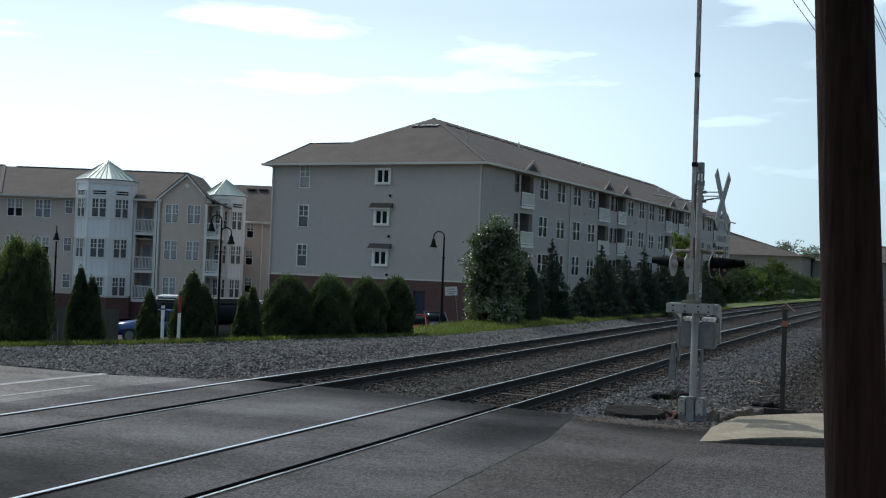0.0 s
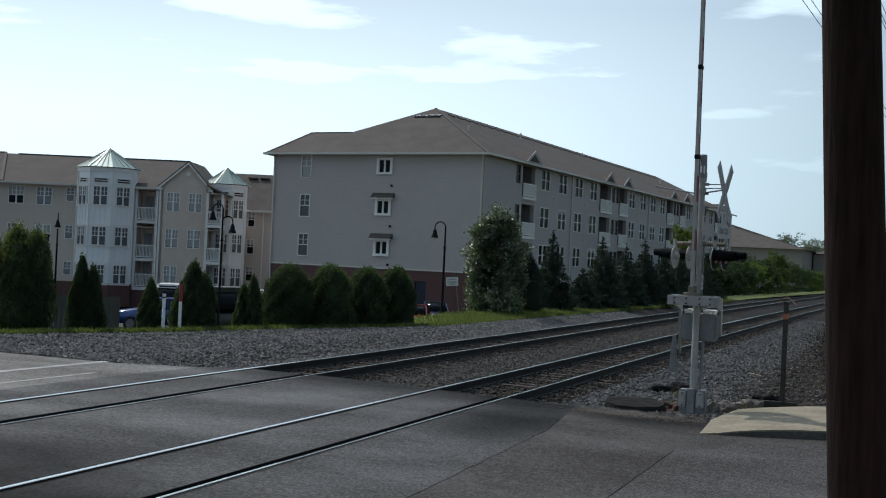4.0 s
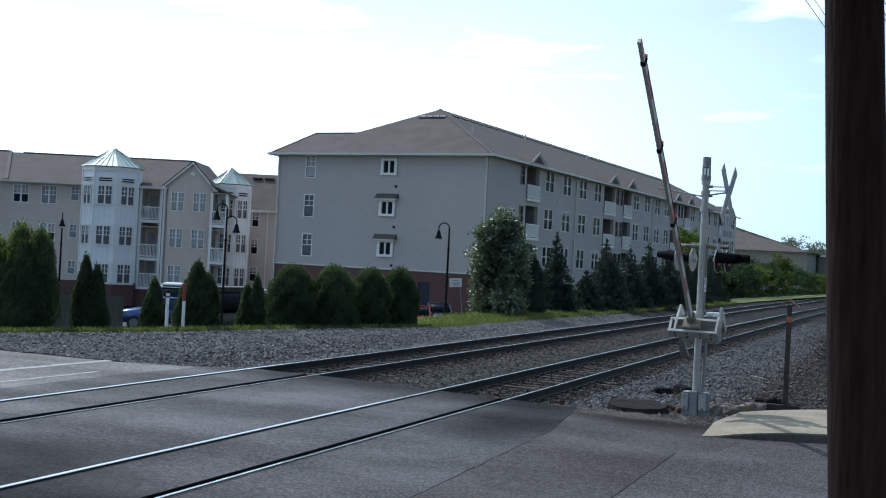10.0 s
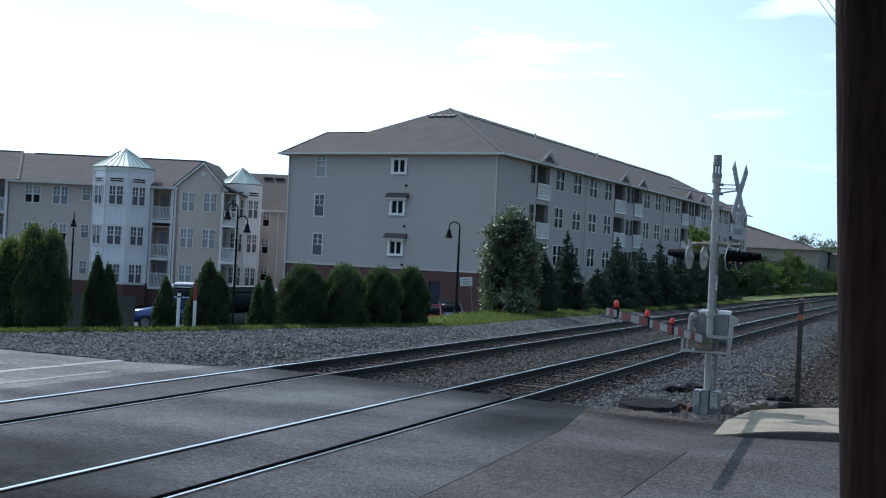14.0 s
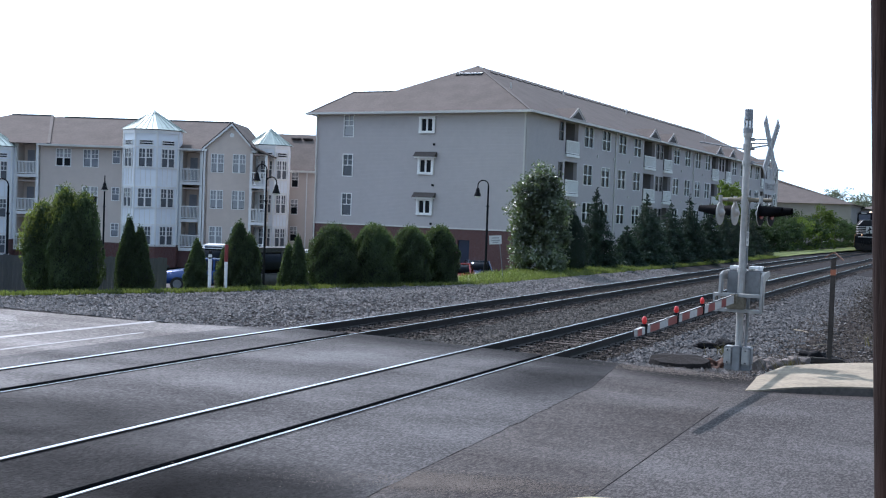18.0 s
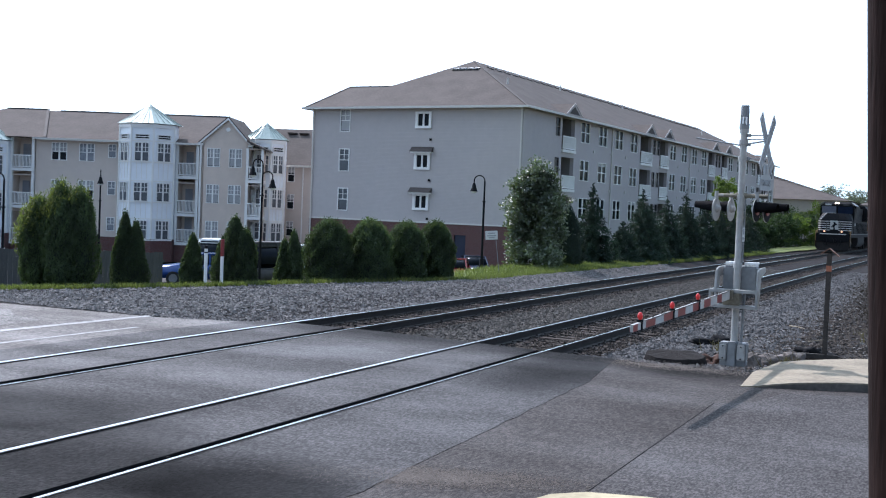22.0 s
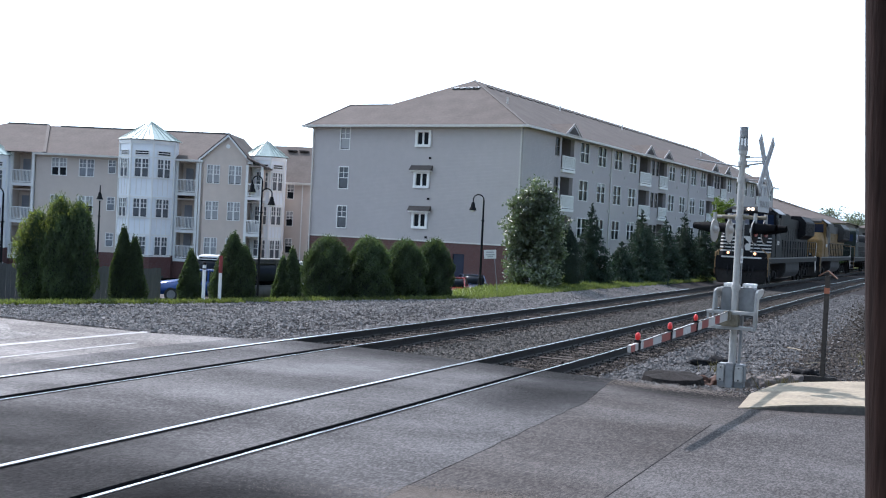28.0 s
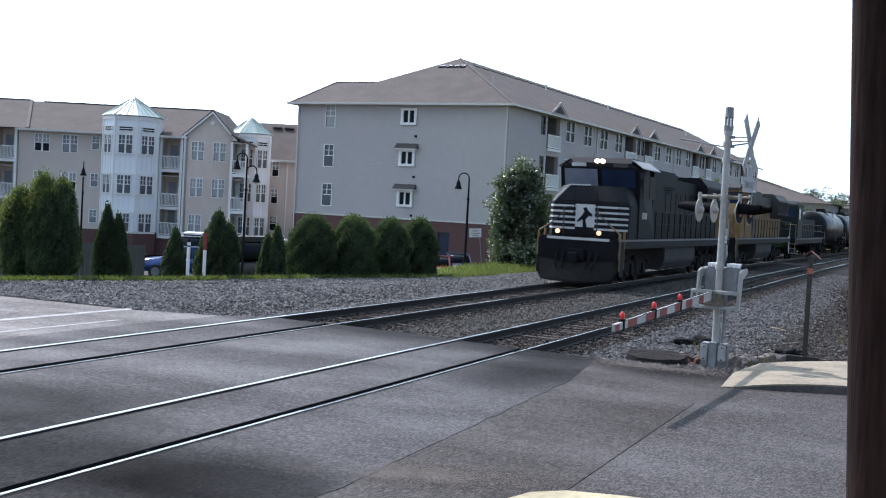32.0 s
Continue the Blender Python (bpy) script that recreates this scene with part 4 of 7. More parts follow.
def flat_wall(x0, x1, y, z0, z1, holes, material, label="", thick=0.25):
    bm = bmesh.new()
    bm_wall(bm, x1 - x0, z0, z1, [(a - x0, b - x0, c, d) for a, b, c, d in holes], thick, lambda a, b, d: (x0 + a, y + d, b))
    return part("wall", bm, material, LB, label)


def bm_hip(bm, x0, x1, y0, y1, z0, rise, left=True, right=True):
    """A roof with its ridge along x over a rectangle; ends are hipped or upright."""
    ym, run = (y0 + y1) / 2, (y1 - y0) / 2
    e = [bm.verts.new(p) for p in ((x0, y0, z0), (x1, y0, z0), (x1, y1, z0), (x0, y1, z0))]
    a = bm.verts.new((x0 + (run if left else 0), ym, z0 + rise))
    b = bm.verts.new((x1 - (run if right is True else right or 0), ym, z0 + rise))
    for f in ((e[0], e[1], b, a), (e[1], e[2], b), (e[2], e[3], a, b), (e[3], e[0], a), (e[0], e[3], e[2], e[1])):
        bm.faces.new(f)


pair = sash_meshes(1.15, 1.33, 2, border=0.06, blind=0.97, blind_mat=M_CURTAIN)
pair_b = sash_meshes(1.15, 1.33, 2, border=0.06, blind=0.55)
small_sash = sash_meshes(0.55, 1.0, 1, border=0.06, blind=0.97, blind_mat=M_CURTAIN)
gable_sash = sash_meshes(0.93, 1.38, 2, border=0.06, blind=0.97, blind_mat=M_BLIND)
slim = sash_meshes(0.5, 1.15, 1, border=0.05, blind=0.4)

# main front
cols = (-34.85, -32.6)
holes = [(x, x + 1.15, z, z + 1.33) for x in cols for z in ROWS] + [(-30.22, -29.67, z + 0.35, z + 1.35) for z in ROWS]
flat_wall(-36.2, -29.1, 0, L_BRICK, 6.95, holes, M_SIDING_WARM, "beige vinyl siding")
k = 0
for x in cols:
    for z in ROWS:
        k += 1
        put_window((pair, pair_b)[k % 2], LB, pose(x, 0.01, z))
for z in ROWS:
    put_window(small_sash, LB, pose(-30.22, 0.01, z + 0.35))
bm = bmesh.new()
bm_span(bm, -43, -13.0, -0.04, 0.2, L_BASE, L_BRICK)
part("brick_base", bm, M_BRICK, LB, "dark red brick base")
bm = bmesh.new()
bm_span(bm, -43, -22.4, 1.62, 14, L_BASE, 6.8)
bm_span(bm, -22.4, -18.6, 2.2, 14, L_BASE, 6.6)
part("rear_wall", bm, M_SIDING_TAN, LB)
bm = bmesh.new()
bm_hip(bm, -38.5, -21.9, -0.5, 13, 6.95, 2.72, False, False)
part("roof", bm, M_ROOF, LB, "brown shingle roof")
bm = bmesh.new()
bm_hip(bm, -48, -35.3, -0.6, 13, 7.0, 2.75, True, 2.4)
part("roof", bm, M_ROOF, LB, "brown shingle roof of the far wing")
bm = bmesh.new()
bm_hip(bm, -21.88, -18.6, 2.0, 13, 6.66, 1.0, False, True)
part("roof", bm, M_ROOF, LB, "low brown shingle roof behind the gable")
for a, b in (((-36.6, 6.25, 9.67), (-21.9, 6.25, 9.67)), ((-41.2, 6.2, 9.75), (-37.7, 6.2, 9.75)), ((-37.7, 6.2, 9.75), (-35.3, -0.6, 7.0))):
    bm = bmesh.new()
    bm_bar(bm, a, b, 0.25, 0.1)
    part("ridge_cap", bm, M_RIDGE, LB)
bm = bmesh.new()
bm_span(bm, -36.3, -29.0, -0.62, -0.5, 6.82, 6.98)
part("gutter", bm, M_GUTTER, LB)
bm = bmesh.new()
bm_span(bm, -24.8, -22.5, -0.62, -0.5, 6.82, 6.98)
part("gutter", bm, M_GUTTER, LB)


def balcony_stack(x0, x1, y, floors, top=2.2):
    for z in floors:
        bm = bmesh.new()
        bm_span(bm, x0, x1, y + 1.4, y + 1.5, z, z + top + 0.3)
        bm_span(bm, x0, x0 + 0.08, y + 0.1, y + 1.4, z, z + top + 0.3)
        bm_span(bm, x1 - 0.08, x1, y + 0.1, y + 1.4, z, z + top + 0.3)
        bm_span(bm, x0, x1, y + 0.1, y + 1.4, z + top + 0.22, z + top + 0.3)
        alcove = part("balcony_alcove", bm, M_SIDING_WARM, LB, "shaded balcony alcove")
        bm = bmesh.new()
        bm_span(bm, x0 + 0.35, x0 + 0.95, y + 1.36, y + 1.4, z + 0.05, z + 2.0)
        part("balcony_door", bm, M_CURTAIN, alcove)
        bm = bmesh.new()
        bm_span(bm, x0 - 0.05, x1 + 0.05, y - 0.15, y + 1.5, z - 0.24, z)
        part("balcony_floor", bm, M_TRIM, LB, "white balcony edge")
        bm = bmesh.new()
        bm_span(bm, x0 + 0.05, x1 - 0.05, y - 0.1, y - 0.02, z + 0.98, z + 1.06)
        bm_span(bm, x0 + 0.05, x1 - 0.05, y - 0.09, y - 0.03, z + 0.06, z + 0.13)
        n = max(6, int((x1 - x0) / 0.11))
        for i in range(n):
            x = x0 + 0.06 + (x1 - x0 - 0.15) * i / (n - 1)
            bm_span(bm, x, x + 0.04, y - 0.08, y - 0.01, z + 0.1, z + 1.0)
        part("balcony_railing", bm, M_TRIM, LB, "white balusters")
    for x in (x0, x1):
        bm = bmesh.new()
        bm_span(bm, x - 0.1, x + 0.1, y - 0.12, y + 0.12, floors[-1], floors[0] + top + 0.3)
        part("balcony_post", bm, M_TRIM, LB)


balcony_stack(-24.62, -23.0, 0.0, (4.34, 1.33, -1.0))
balcony_stack(-38.1, -36.35, -0.1, (4.5, 1.5, -1.4))
balcony_stack(-18.7, -17.5, -1.2, (4.2, 1.3, -1.5))


def turret(xc, half, out, z_top, y0, rows, eave_up=1.55, windows=True):
    """A bay with three faces, battens, windows in rows and a standing-seam pyramid roof."""
    c = half * 0.4
    plan = [(xc - half, y0 + 0.6), (xc - half, y0 - out * 0.35), (xc - c, y0 - out), (xc + c, y0 - out), (xc + half, y0 - out * 0.35), (xc + half, y0 + 0.6)]
    bm = bmesh.new()
    bm_prism(bm, plan, "z", L_BRICK, z_top)
    bay = part("turret", bm, M_PANEL, LB, "white panelled bay turret")
    bm = bmesh.new()
    bm_prism(bm, [(xc + (a - xc) * 1.02, y0 + (b - y0) * 1.03) for a, b in plan], "z", L_BASE, L_BRICK)
    part("turret_base", bm, M_BRICK, bay)
    for p, q in zip(plan[1:4], plan[2:5]):
        d = Vector((q[0] - p[0], q[1] - p[1], 0))
        w, ang = d.length, math.degrees(math.atan2(d.y, d.x))
        face = pose(p[0], p[1], 0, 0, 0, ang)
        bm = bmesh.new()
        for x in (0.0, w):
            bm_box(bm, x, -0.02, (L_BRICK + z_top) / 2, 0.12, 0.1, z_top - L_BRICK, face)
        for z in rows:
            for zz in (z - 0.12, z + 1.55):
                bm_box(bm, w / 2, -0.02, zz, w, 0.08, 0.1, face)
            for x in (w * 0.27, w * 0.5, w * 0.73):
                bm_box(bm, x, -0.01, z - 0.8, 0.05, 0.05, 1.3, face)
        bm_box(bm, w / 2, -0.01, z_top - 0.15, w + 0.1, 0.14, 0.3, face)
        part("batten", bm, M_TRIM, bay)
        if windows:
            ww = min(1.05, w - 0.4)
            sash = sash_meshes(ww, 1.38, 2, border=0.06, blind=0.97, blind_mat=M_PANE_DIM)
            top_light = sash_meshes(ww, 0.28, 1, border=0.05, bars=False)
            for z in rows:
                put_window(sash, bay, face @ pose((w - ww) / 2, -0.07, z))
            put_window(top_light, bay, face @ pose((w - ww) / 2, -0.07, rows[0] + 1.75))
    bm = bmesh.new()
    apex = bm.verts.new((xc, y0 - 0.1, z_top + eave_up + 0.1))
    ring = [(xc + (a - xc) * 1.09, y0 + (b - y0) * 1.12) for a, b in plan]
    ring[0], ring[-1] = (ring[0][0], y0 + 1.2), (ring[-1][0], y0 + 1.2)
    rim = [bm.verts.new((a, b, z_top + 0.05)) for a, b in ring]
    for i in range(len(rim)):
        bm.faces.new((rim[i], rim[(i + 1) % len(rim)], apex))
    bm.faces.new(rim[::-1])
    roof = part("turret_roof", bm, M_COPPER, bay, "pale green standing-seam metal roof")
    bm = bmesh.new()
    for i in range(len(ring) - 1):
        for f in np.linspace(0, 1, 5)[:-1]:
            a = ring[i][0] + (ring[i + 1][0] - ring[i][0]) * f
            b = ring[i][1] + (ring[i + 1][1] - ring[i][1]) * f
            bm_bar(bm, (a, b, z_top + 0.07), (xc, y0 - 0.1, z_top + eave_up + 0.12), 0.04, 0.05)
    part("roof_seam", bm, M_COPPER, roof)
    return bay


turret(-26.95, 2.2, 1.9, 8.3, 0.0, (5.4, 2.24, -0.75))
turret(-17.72, 1.6, 1.2, 7.5, 1.2, (4.85, 2.1, -0.6), 1.3)
turret(-40.4, 2.2, 1.9, 6.6, -0.2, (4.0, 1.0, -1.9), 1.6)

# gabled projection in tan siding
gx = (-22.0, -20.25)
holes = [(x, x + 0.93, z, z + 1.38) for x in gx for z in (5.2, 2.3, -0.62)]
flat_wall(-22.5, -18.75, -0.7, L_BRICK, 7.1, holes, M_SIDING_TAN, "tan siding")
for x in gx:
    for z in (5.2, 2.3, -0.62):
        put_window(gable_sash, LB, pose(x, -0.69, z))
bm = bmesh.new()
bm_prism(bm, [(-22.5, 7.1), (-18.75, 7.1), (-20.42, 8.92)], "y", -0.7, -0.5)
part("gable_face", bm, M_SIDING_TAN, LB)
bm = bmesh.new()
bm_span(bm, -22.5, -22.3, -0.7, 1, L_BRICK, 7.1)
bm_span(bm, -18.95, -18.75, -0.7, 2.4, L_BRICK, 7.1)
part("gable_cheek", bm, M_SIDING_TAN, LB)
bm = bmesh.new()
bm_span(bm, -22.66, -22.505, -0.74, -0.1, L_BRICK, 7.0)
part("corner_board", bm, M_TRIM, LB, "white corner board")
bm = bmesh.new()
bm_span(bm, -22.55, -18.7, -0.75, 0.0, L_BASE, L_BRICK)
part("brick_base", bm, M_BRICK, LB)
bm = bmesh.new()
for xe, ze in ((-22.8, 6.95), (-18.4, 6.85)):
    bm_prism(bm, [(xe, ze), (-20.42, 9.06), (-20.42, 9.2), (xe, ze + 0.14)], "y", -0.88, 5.2)
part("gable_roof", bm, M_ROOF, LB, "brown shingle gable")
bm = bmesh.new()
for xe, ze in ((-22.8, 6.95), (-18.4, 6.85)):
    bm_prism(bm, [(xe, ze - 0.14), (-20.42, 8.9), (-20.42, 9.08), (xe, ze + 0.02)], "y", -0.91, -0.87)
for xe, ye in ((-22.8, 6.82), (-18.78, 6.82)):
    bm_span(bm, xe, xe + 0.42, -0.9, -0.72, ye, ye + 0.16)
part("gable_trim", bm, M_TRIM, LB, "white bargeboards")
bm = bmesh.new()
bm_rod(bm, (-20.42, -0.76, 8.15), (-20.42, -0.7, 8.15), 0.17, seg=16)
part("round_vent", bm, M_TRIM, LB)
bm = bmesh.new()
bm_prism(bm, [(-18.75, 7.2), (-16.95, 6.42), (-16.95, 6.55), (-18.75, 7.34)], "y", -1.45, 1.2)
part("balcony_roof", bm, M_ROOF, LB)
# far wing behind the second turret
holes = [(-16.15, -15.65, z, z + 1.15) for z in (4.3, 2.05, -0.2)]
flat_wall(-17.8, -10.5, 3.0, L_BASE, 5.65, holes, M_SIDING_WARM, "beige siding of the far wing")
for z in (4.3, 2.05, -0.2):
    put_window(slim, LB, pose(-16.15, 3.01, z))
bm = bmesh.new()
bm_hip(bm, -18.4, -10.9, 2.4, 13.6, 5.6, 3.35, False, False)
part("roof", bm, M_ROOF, LB)
for x in (-16.6, -15.6):
    bm = bmesh.new()
    bm_box(bm, x, 7.2, 8.55, 0.8, 0.5, 0.1)
    part("roof_vent", bm, M_RIDGE, LB)
bm = bmesh.new()
bm_span(bm, -18.0, -10.9, 2.28, 2.42, 5.46, 5.62)
part("gutter", bm, M_GUTTER, LB)
for x, y in ((-22.75, -0.78), (-14.9, 2.92), (-29.2, -0.08)):
    bm = bmesh.new()
    bm_box(bm, x, y, 2.2, 0.09, 0.08, 9.0 if y < 1 else 6.8)
    part("downspout", bm, M_TRIM, LB)

# ---- far houses along the line ----
def far_house(m, w, d, z_eave, rise, label, windows):
    h = empty("house", m, label, "house", "houses far along the line")
    bm = bmesh.new()
    bm_span(bm, -w / 2, w / 2, 0, d, -1.5, z_eave)
    part("wall", bm, M_FAR_WALL, h)
    bm = bmesh.new()
    e = [bm.verts.new(p) for p in ((-w / 2 - 0.6, -0.6, z_eave), (w / 2 + 0.6, -0.6, z_eave), (w / 2 + 0.6, d + 0.6, z_eave), (-w / 2 - 0.6, d + 0.6, z_eave))]
    a, b = bm.verts.new((-w / 2 + d / 2, d / 2, z_eave + rise)), bm.verts.new((w / 2 - w * 0.62, d / 2, z_eave + rise))
    for f in ((e[0], e[1], b, a), (e[1], e[2], b), (e[2], e[3], a, b), (e[3], e[0], a), (e[0], e[3], e[2], e[1])):
        bm.faces.new(f)
    part("roof", bm, M_ROOF, h, "brown shingle hip roof")
    sash = sash_meshes(1.0, 1.4, 1, blind=0.4)
    for x, z in windows:
        put_window(sash, h, pose(x, -0.06, z))
    return h


far_house(pose(-29.0, 186, 0, 0, 0, 0), 26.5, 24, 6.3, 4.6, "tan house with a large brown hip roof", [(9.3, 3.4), (4, 3.4), (9.3, 0.4)])
far_house(pose(-3.5, 205, 0, 0, 0, 0), 24, 22, 6.0, 3.2, "tan house with a low brown roof", [(-8, 3.3), (-3, 3.3)])
# ---- level crossing signal with its gate ----
MX, MY = -3.45, 20.0
sig = empty("crossing_signal", pose(MX, MY, -0.05), "grey railway crossing mast with crossbuck, flashing lights and gate", "crossing signal")


def rounded(bm, *spans, by=0.012):
    for s in spans:
        bm_span(bm, *s)
    bmesh.ops.bevel(bm, geom=list(bm.edges), offset=by, segments=2, affect="EDGES", clamp_overlap=True)
    return bm


bm = bmesh.new()
bm_rod(bm, (0, 0, 0.05), (0, 0, 4.1), 0.062, 0.058, 18)
for z in (1.75, 2.95, 3.62, 3.9, 4.1):
    bm_rod(bm, (0, 0, z - 0.04), (0, 0, z + 0.04), 0.078, seg=18)
part("mast", bm, M_ALU, sig, "painted aluminium mast", smooth=False)
bm = bmesh.new()
bm_rod(bm, (0, 0, 4.13), (0, 0, 4.22), 0.085, seg=18)
bm_rod(bm, (0, 0, 4.36), (0, 0, 4.54), 0.075, 0.07, seg=18)
for a in range(8):
    c, s = math.cos(a * math.pi / 4), math.sin(a * math.pi / 4)
    bm_rod(bm, (0.062 * c, 0.062 * s, 4.2), (0.062 * c, 0.062 * s, 4.38), 0.014, seg=6)
cap = part("mast_cap", bm, M_GALV, sig, "slotted bell housing on the mast top")
for x in (-0.03, 0.025):
    bm = bmesh.new()
    bm_span(bm, x, x + 0.03, -0.076, -0.066, 4.2, 4.34)
    part("cap_slot", bm, M_POST, cap)
base = part("mast_base", rounded(bmesh.new(), (-0.075, 0.065, -0.19, 0.14, 0.0, 0.43), (-0.22, 0.23, -0.12, 0.12, 0.0, 0.1), by=0.015), M_GALV, sig, "cast base between two junction boxes")
for x0, x1 in ((-0.23, -0.08), (0.07, 0.235)):
    jb = part("junction_box", rounded(bmesh.new(), (x0, x1, -0.15, 0.13, 0.09, 0.41), by=0.02), M_GALV, base)
    part("box_lid", rounded(bmesh.new(), (x0 + 0.012, x1 - 0.012, -0.185, -0.145, 0.11, 0.38), by=0.014), M_ALU, jb, "pale box lid")
    for z in (0.14, 0.35):
        bm = bmesh.new()
        bm_rod(bm, ((x0 + x1) / 2, -0.2, z), ((x0 + x1) / 2, -0.18, z), 0.013, seg=8)
        part("lid_bolt", bm, M_BLACK, jb)
bm = bmesh.new()
rounded(bm, (-0.26, 0.33, 0.07, 0.46, 1.26, 1.74), by=0.03)
mech = part("gate_mechanism", bm, M_GALV, sig, "grey gate motor box behind the mast")
bm = bmesh.new()
for x in (-0.2, -0.13, -0.06, 0.12, 0.19, 0.27):
    bm_box(bm, x, 0.26, 1.77, 0.045, 0.3, 0.07)
for y in (0.1, 0.42):
    bm_box(bm, -0.13, y, 1.79, 0.19, 0.04, 0.04)
    bm_box(bm, 0.2, y, 1.79, 0.2, 0.04, 0.04)
part("box_lugs", bm, M_POST, mech, "pale cast lugs along the lid")
bm = bmesh.new()
bm_rod(bm, (0.1, 0.05, 0.1), (0.12, 0.1, 1.3), 0.03, seg=10)
bm_rod(bm, (0.075, 0.0, 1.8), (0.08, 0.0, 3.0), 0.014, seg=8)
part("conduit", bm, M_GALV, sig)
bm = bmesh.new()
rounded(bm, (0.06, 0.1, -0.05, -0.03, 2.17, 2.42), by=0.004)
tag = part("notice_plate", bm, M_WHITE, sig, "small white notice plate")
bm = bmesh.new()
bm_span(bm, 0.066, 0.094, -0.053, -0.051, 2.3, 2.4)
bm_span(bm, 0.066, 0.094, -0.053, -0.051, 2.21, 2.25)
part("writing_bar", bm, M_LETTER, tag)

# flashing lights on a crossarm, each pair facing one way along the road
bm = bmesh.new()
bm_rod(bm, (-0.46, 0.02, 2.97), (0.46, -0.02, 2.97), 0.034, seg=10)
bm_rod(bm, (-0.1, 0, 2.97), (0.1, 0, 2.97), 0.05, seg=12)
arm = part("light_crossarm", bm, M_LICHEN, sig, "stained steel crossarm")
for x, y, to in ((-0.4, -0.12, -1), (-0.22, 0.3, -1), (0.29, -0.12, 1), (0.4, 0.3, 1)):
    at = pose(x, y, 0, 0, 0, -9)

    def local(bm):
        bmesh.ops.transform(bm, matrix=at, verts=bm.verts)
        return bm

    bm = bmesh.new()
    bm_rod(bm, (-0.01 * to, 0, 2.72), (0.004 * to, 0, 2.72), 0.2, seg=32)
    bm_rod(bm, (-0.08 * to, 0, 2.74), (-0.01 * to, 0, 2.74), 0.04, 0.08, seg=18)
    bm_rod(bm, (0, 0, 2.97), (-x * 0.2, -y * 0.9, 2.97), 0.02, seg=8)
    bm_rod(bm, (0, 0, 2.85), (0, 0, 3.04), 0.035, seg=8)
    light = part("flasher", local(bm), M_ALU, sig, "round flashing light with background disc")
    bm = bmesh.new()
    bm_rod(bm, (0.006 * to, 0, 2.72), (0.01 * to, 0, 2.72), 0.193, seg=32)
    part("background_face", local(bm), M_BLACK, light, "matt black disc face")
    bm = bmesh.new()
    bm_rod(bm, (0.012 * to, 0, 2.74), (0.03 * to, 0, 2.74), 0.1, seg=20)
    part("lens", local(bm), M_RED, light)
    bm = bmesh.new()
    n = 16
    lo, hi = [], []
    for i in range(n + 1):
        a = radians(-35 + 250 * i / n)
        lo.append(bm.verts.new((0.012 * to, 0.125 * math.cos(a), 2.75 + 0.125 * math.sin(a))))
        reach = 0.36
        hi.append(bm.verts.new(((0.012 + reach) * to, 0.07 * math.cos(a), 2.785 + 0.07 * math.sin(a))))
    for i in range(n):
        bm.faces.new((lo[i], lo[i + 1], hi[i + 1], hi[i]))
    bmesh.ops.solidify(bm, geom=list(bm.faces), thickness=0.008)
    part("hood", local(bm), M_BLACK, light, "black hood over the lens")

# crossbuck and the count of tracks, standing out from the mast on thin brackets
SIGN = pose(0.4, -0.02, 0, 0, 0, 90 - 6.5)
bm = bmesh.new()
for a in (48, -48):
    bm_box(bm, 0, 0, 0, 1.22, 0.012, 0.2, SIGN @ pose(0, 0.008 if a > 0 else -0.008, 3.89, 0, a, 0))
buck = part("crossbuck", bm, M_SIGN, sig, "white crossbuck sign seen edge-on")
bm = bmesh.new()
for a in (48, -48):
    for i in range(10):
        bm_box(bm, -0.5 + i * 0.111, 0, 0, 0.065, 0.004, 0.11, SIGN @ pose(0, -0.016 if a < 0 else 0.001, 3.89, 0, a, 0))
part("writing_bar", bm, M_LETTER, buck)
bm = bmesh.new()
for z in (3.62, 3.95, 4.02):
    bm_rod(bm, (0, 0, z), (0.42, -0.02, z), 0.01, seg=6)
bm_rod(bm, (0.0, -0.01, 3.86), (0.36, -0.04, 3.92), 0.014, seg=6)
bm_rod(bm, (0.0, 0, 3.84), (-0.85, 0.1, 3.98), 0.013, seg=6)
for z in (3.62, 3.86, 4.02):
    bm_box(bm, 0.09, 0, z, 0.06, 0.05, 0.05)
part("bracket", bm, M_GALV, sig)
bm = bmesh.new()
bm_box(bm, 0, 0, 3.42, 0.3, 0.012, 0.2, SIGN)
bm_box(bm, 0, 0, 3.2, 0.66, 0.012, 0.26, SIGN)
plate = part("track_count_sign", bm, M_SIGN, sig, "white plate reading 2 TRACKS")


def text_mesh(words, size, material, parent, m, depth=0.002):
    cu = bpy.data.curves.new("lettering", "FONT")
    cu.body, cu.size, cu.align_x, cu.align_y, cu.extrude = words, size, "CENTER", "CENTER", depth
    tmp = bpy.data.objects.new("lettering", cu)
    scene.collection.objects.link(tmp)
    dg = bpy.context.evaluated_depsgraph_get()
    me = bpy.data.meshes.new_from_object(tmp.evaluated_get(dg))
    bpy.data.objects.remove(tmp)
    me.materials.clear()
    me.materials.append(material)
    ob = new("lettering", me)
    ob.parent = parent
    ob.matrix_basis = m
    return ob


text_mesh("2", 0.2, M_LETTER, plate, SIGN @ pose(0, -0.012, 3.42, 90, 0, 0))
text_mesh("TRACKS", 0.16, M_LETTER, plate, SIGN @ pose(0, -0.012, 3.2, 90, 0, 0))

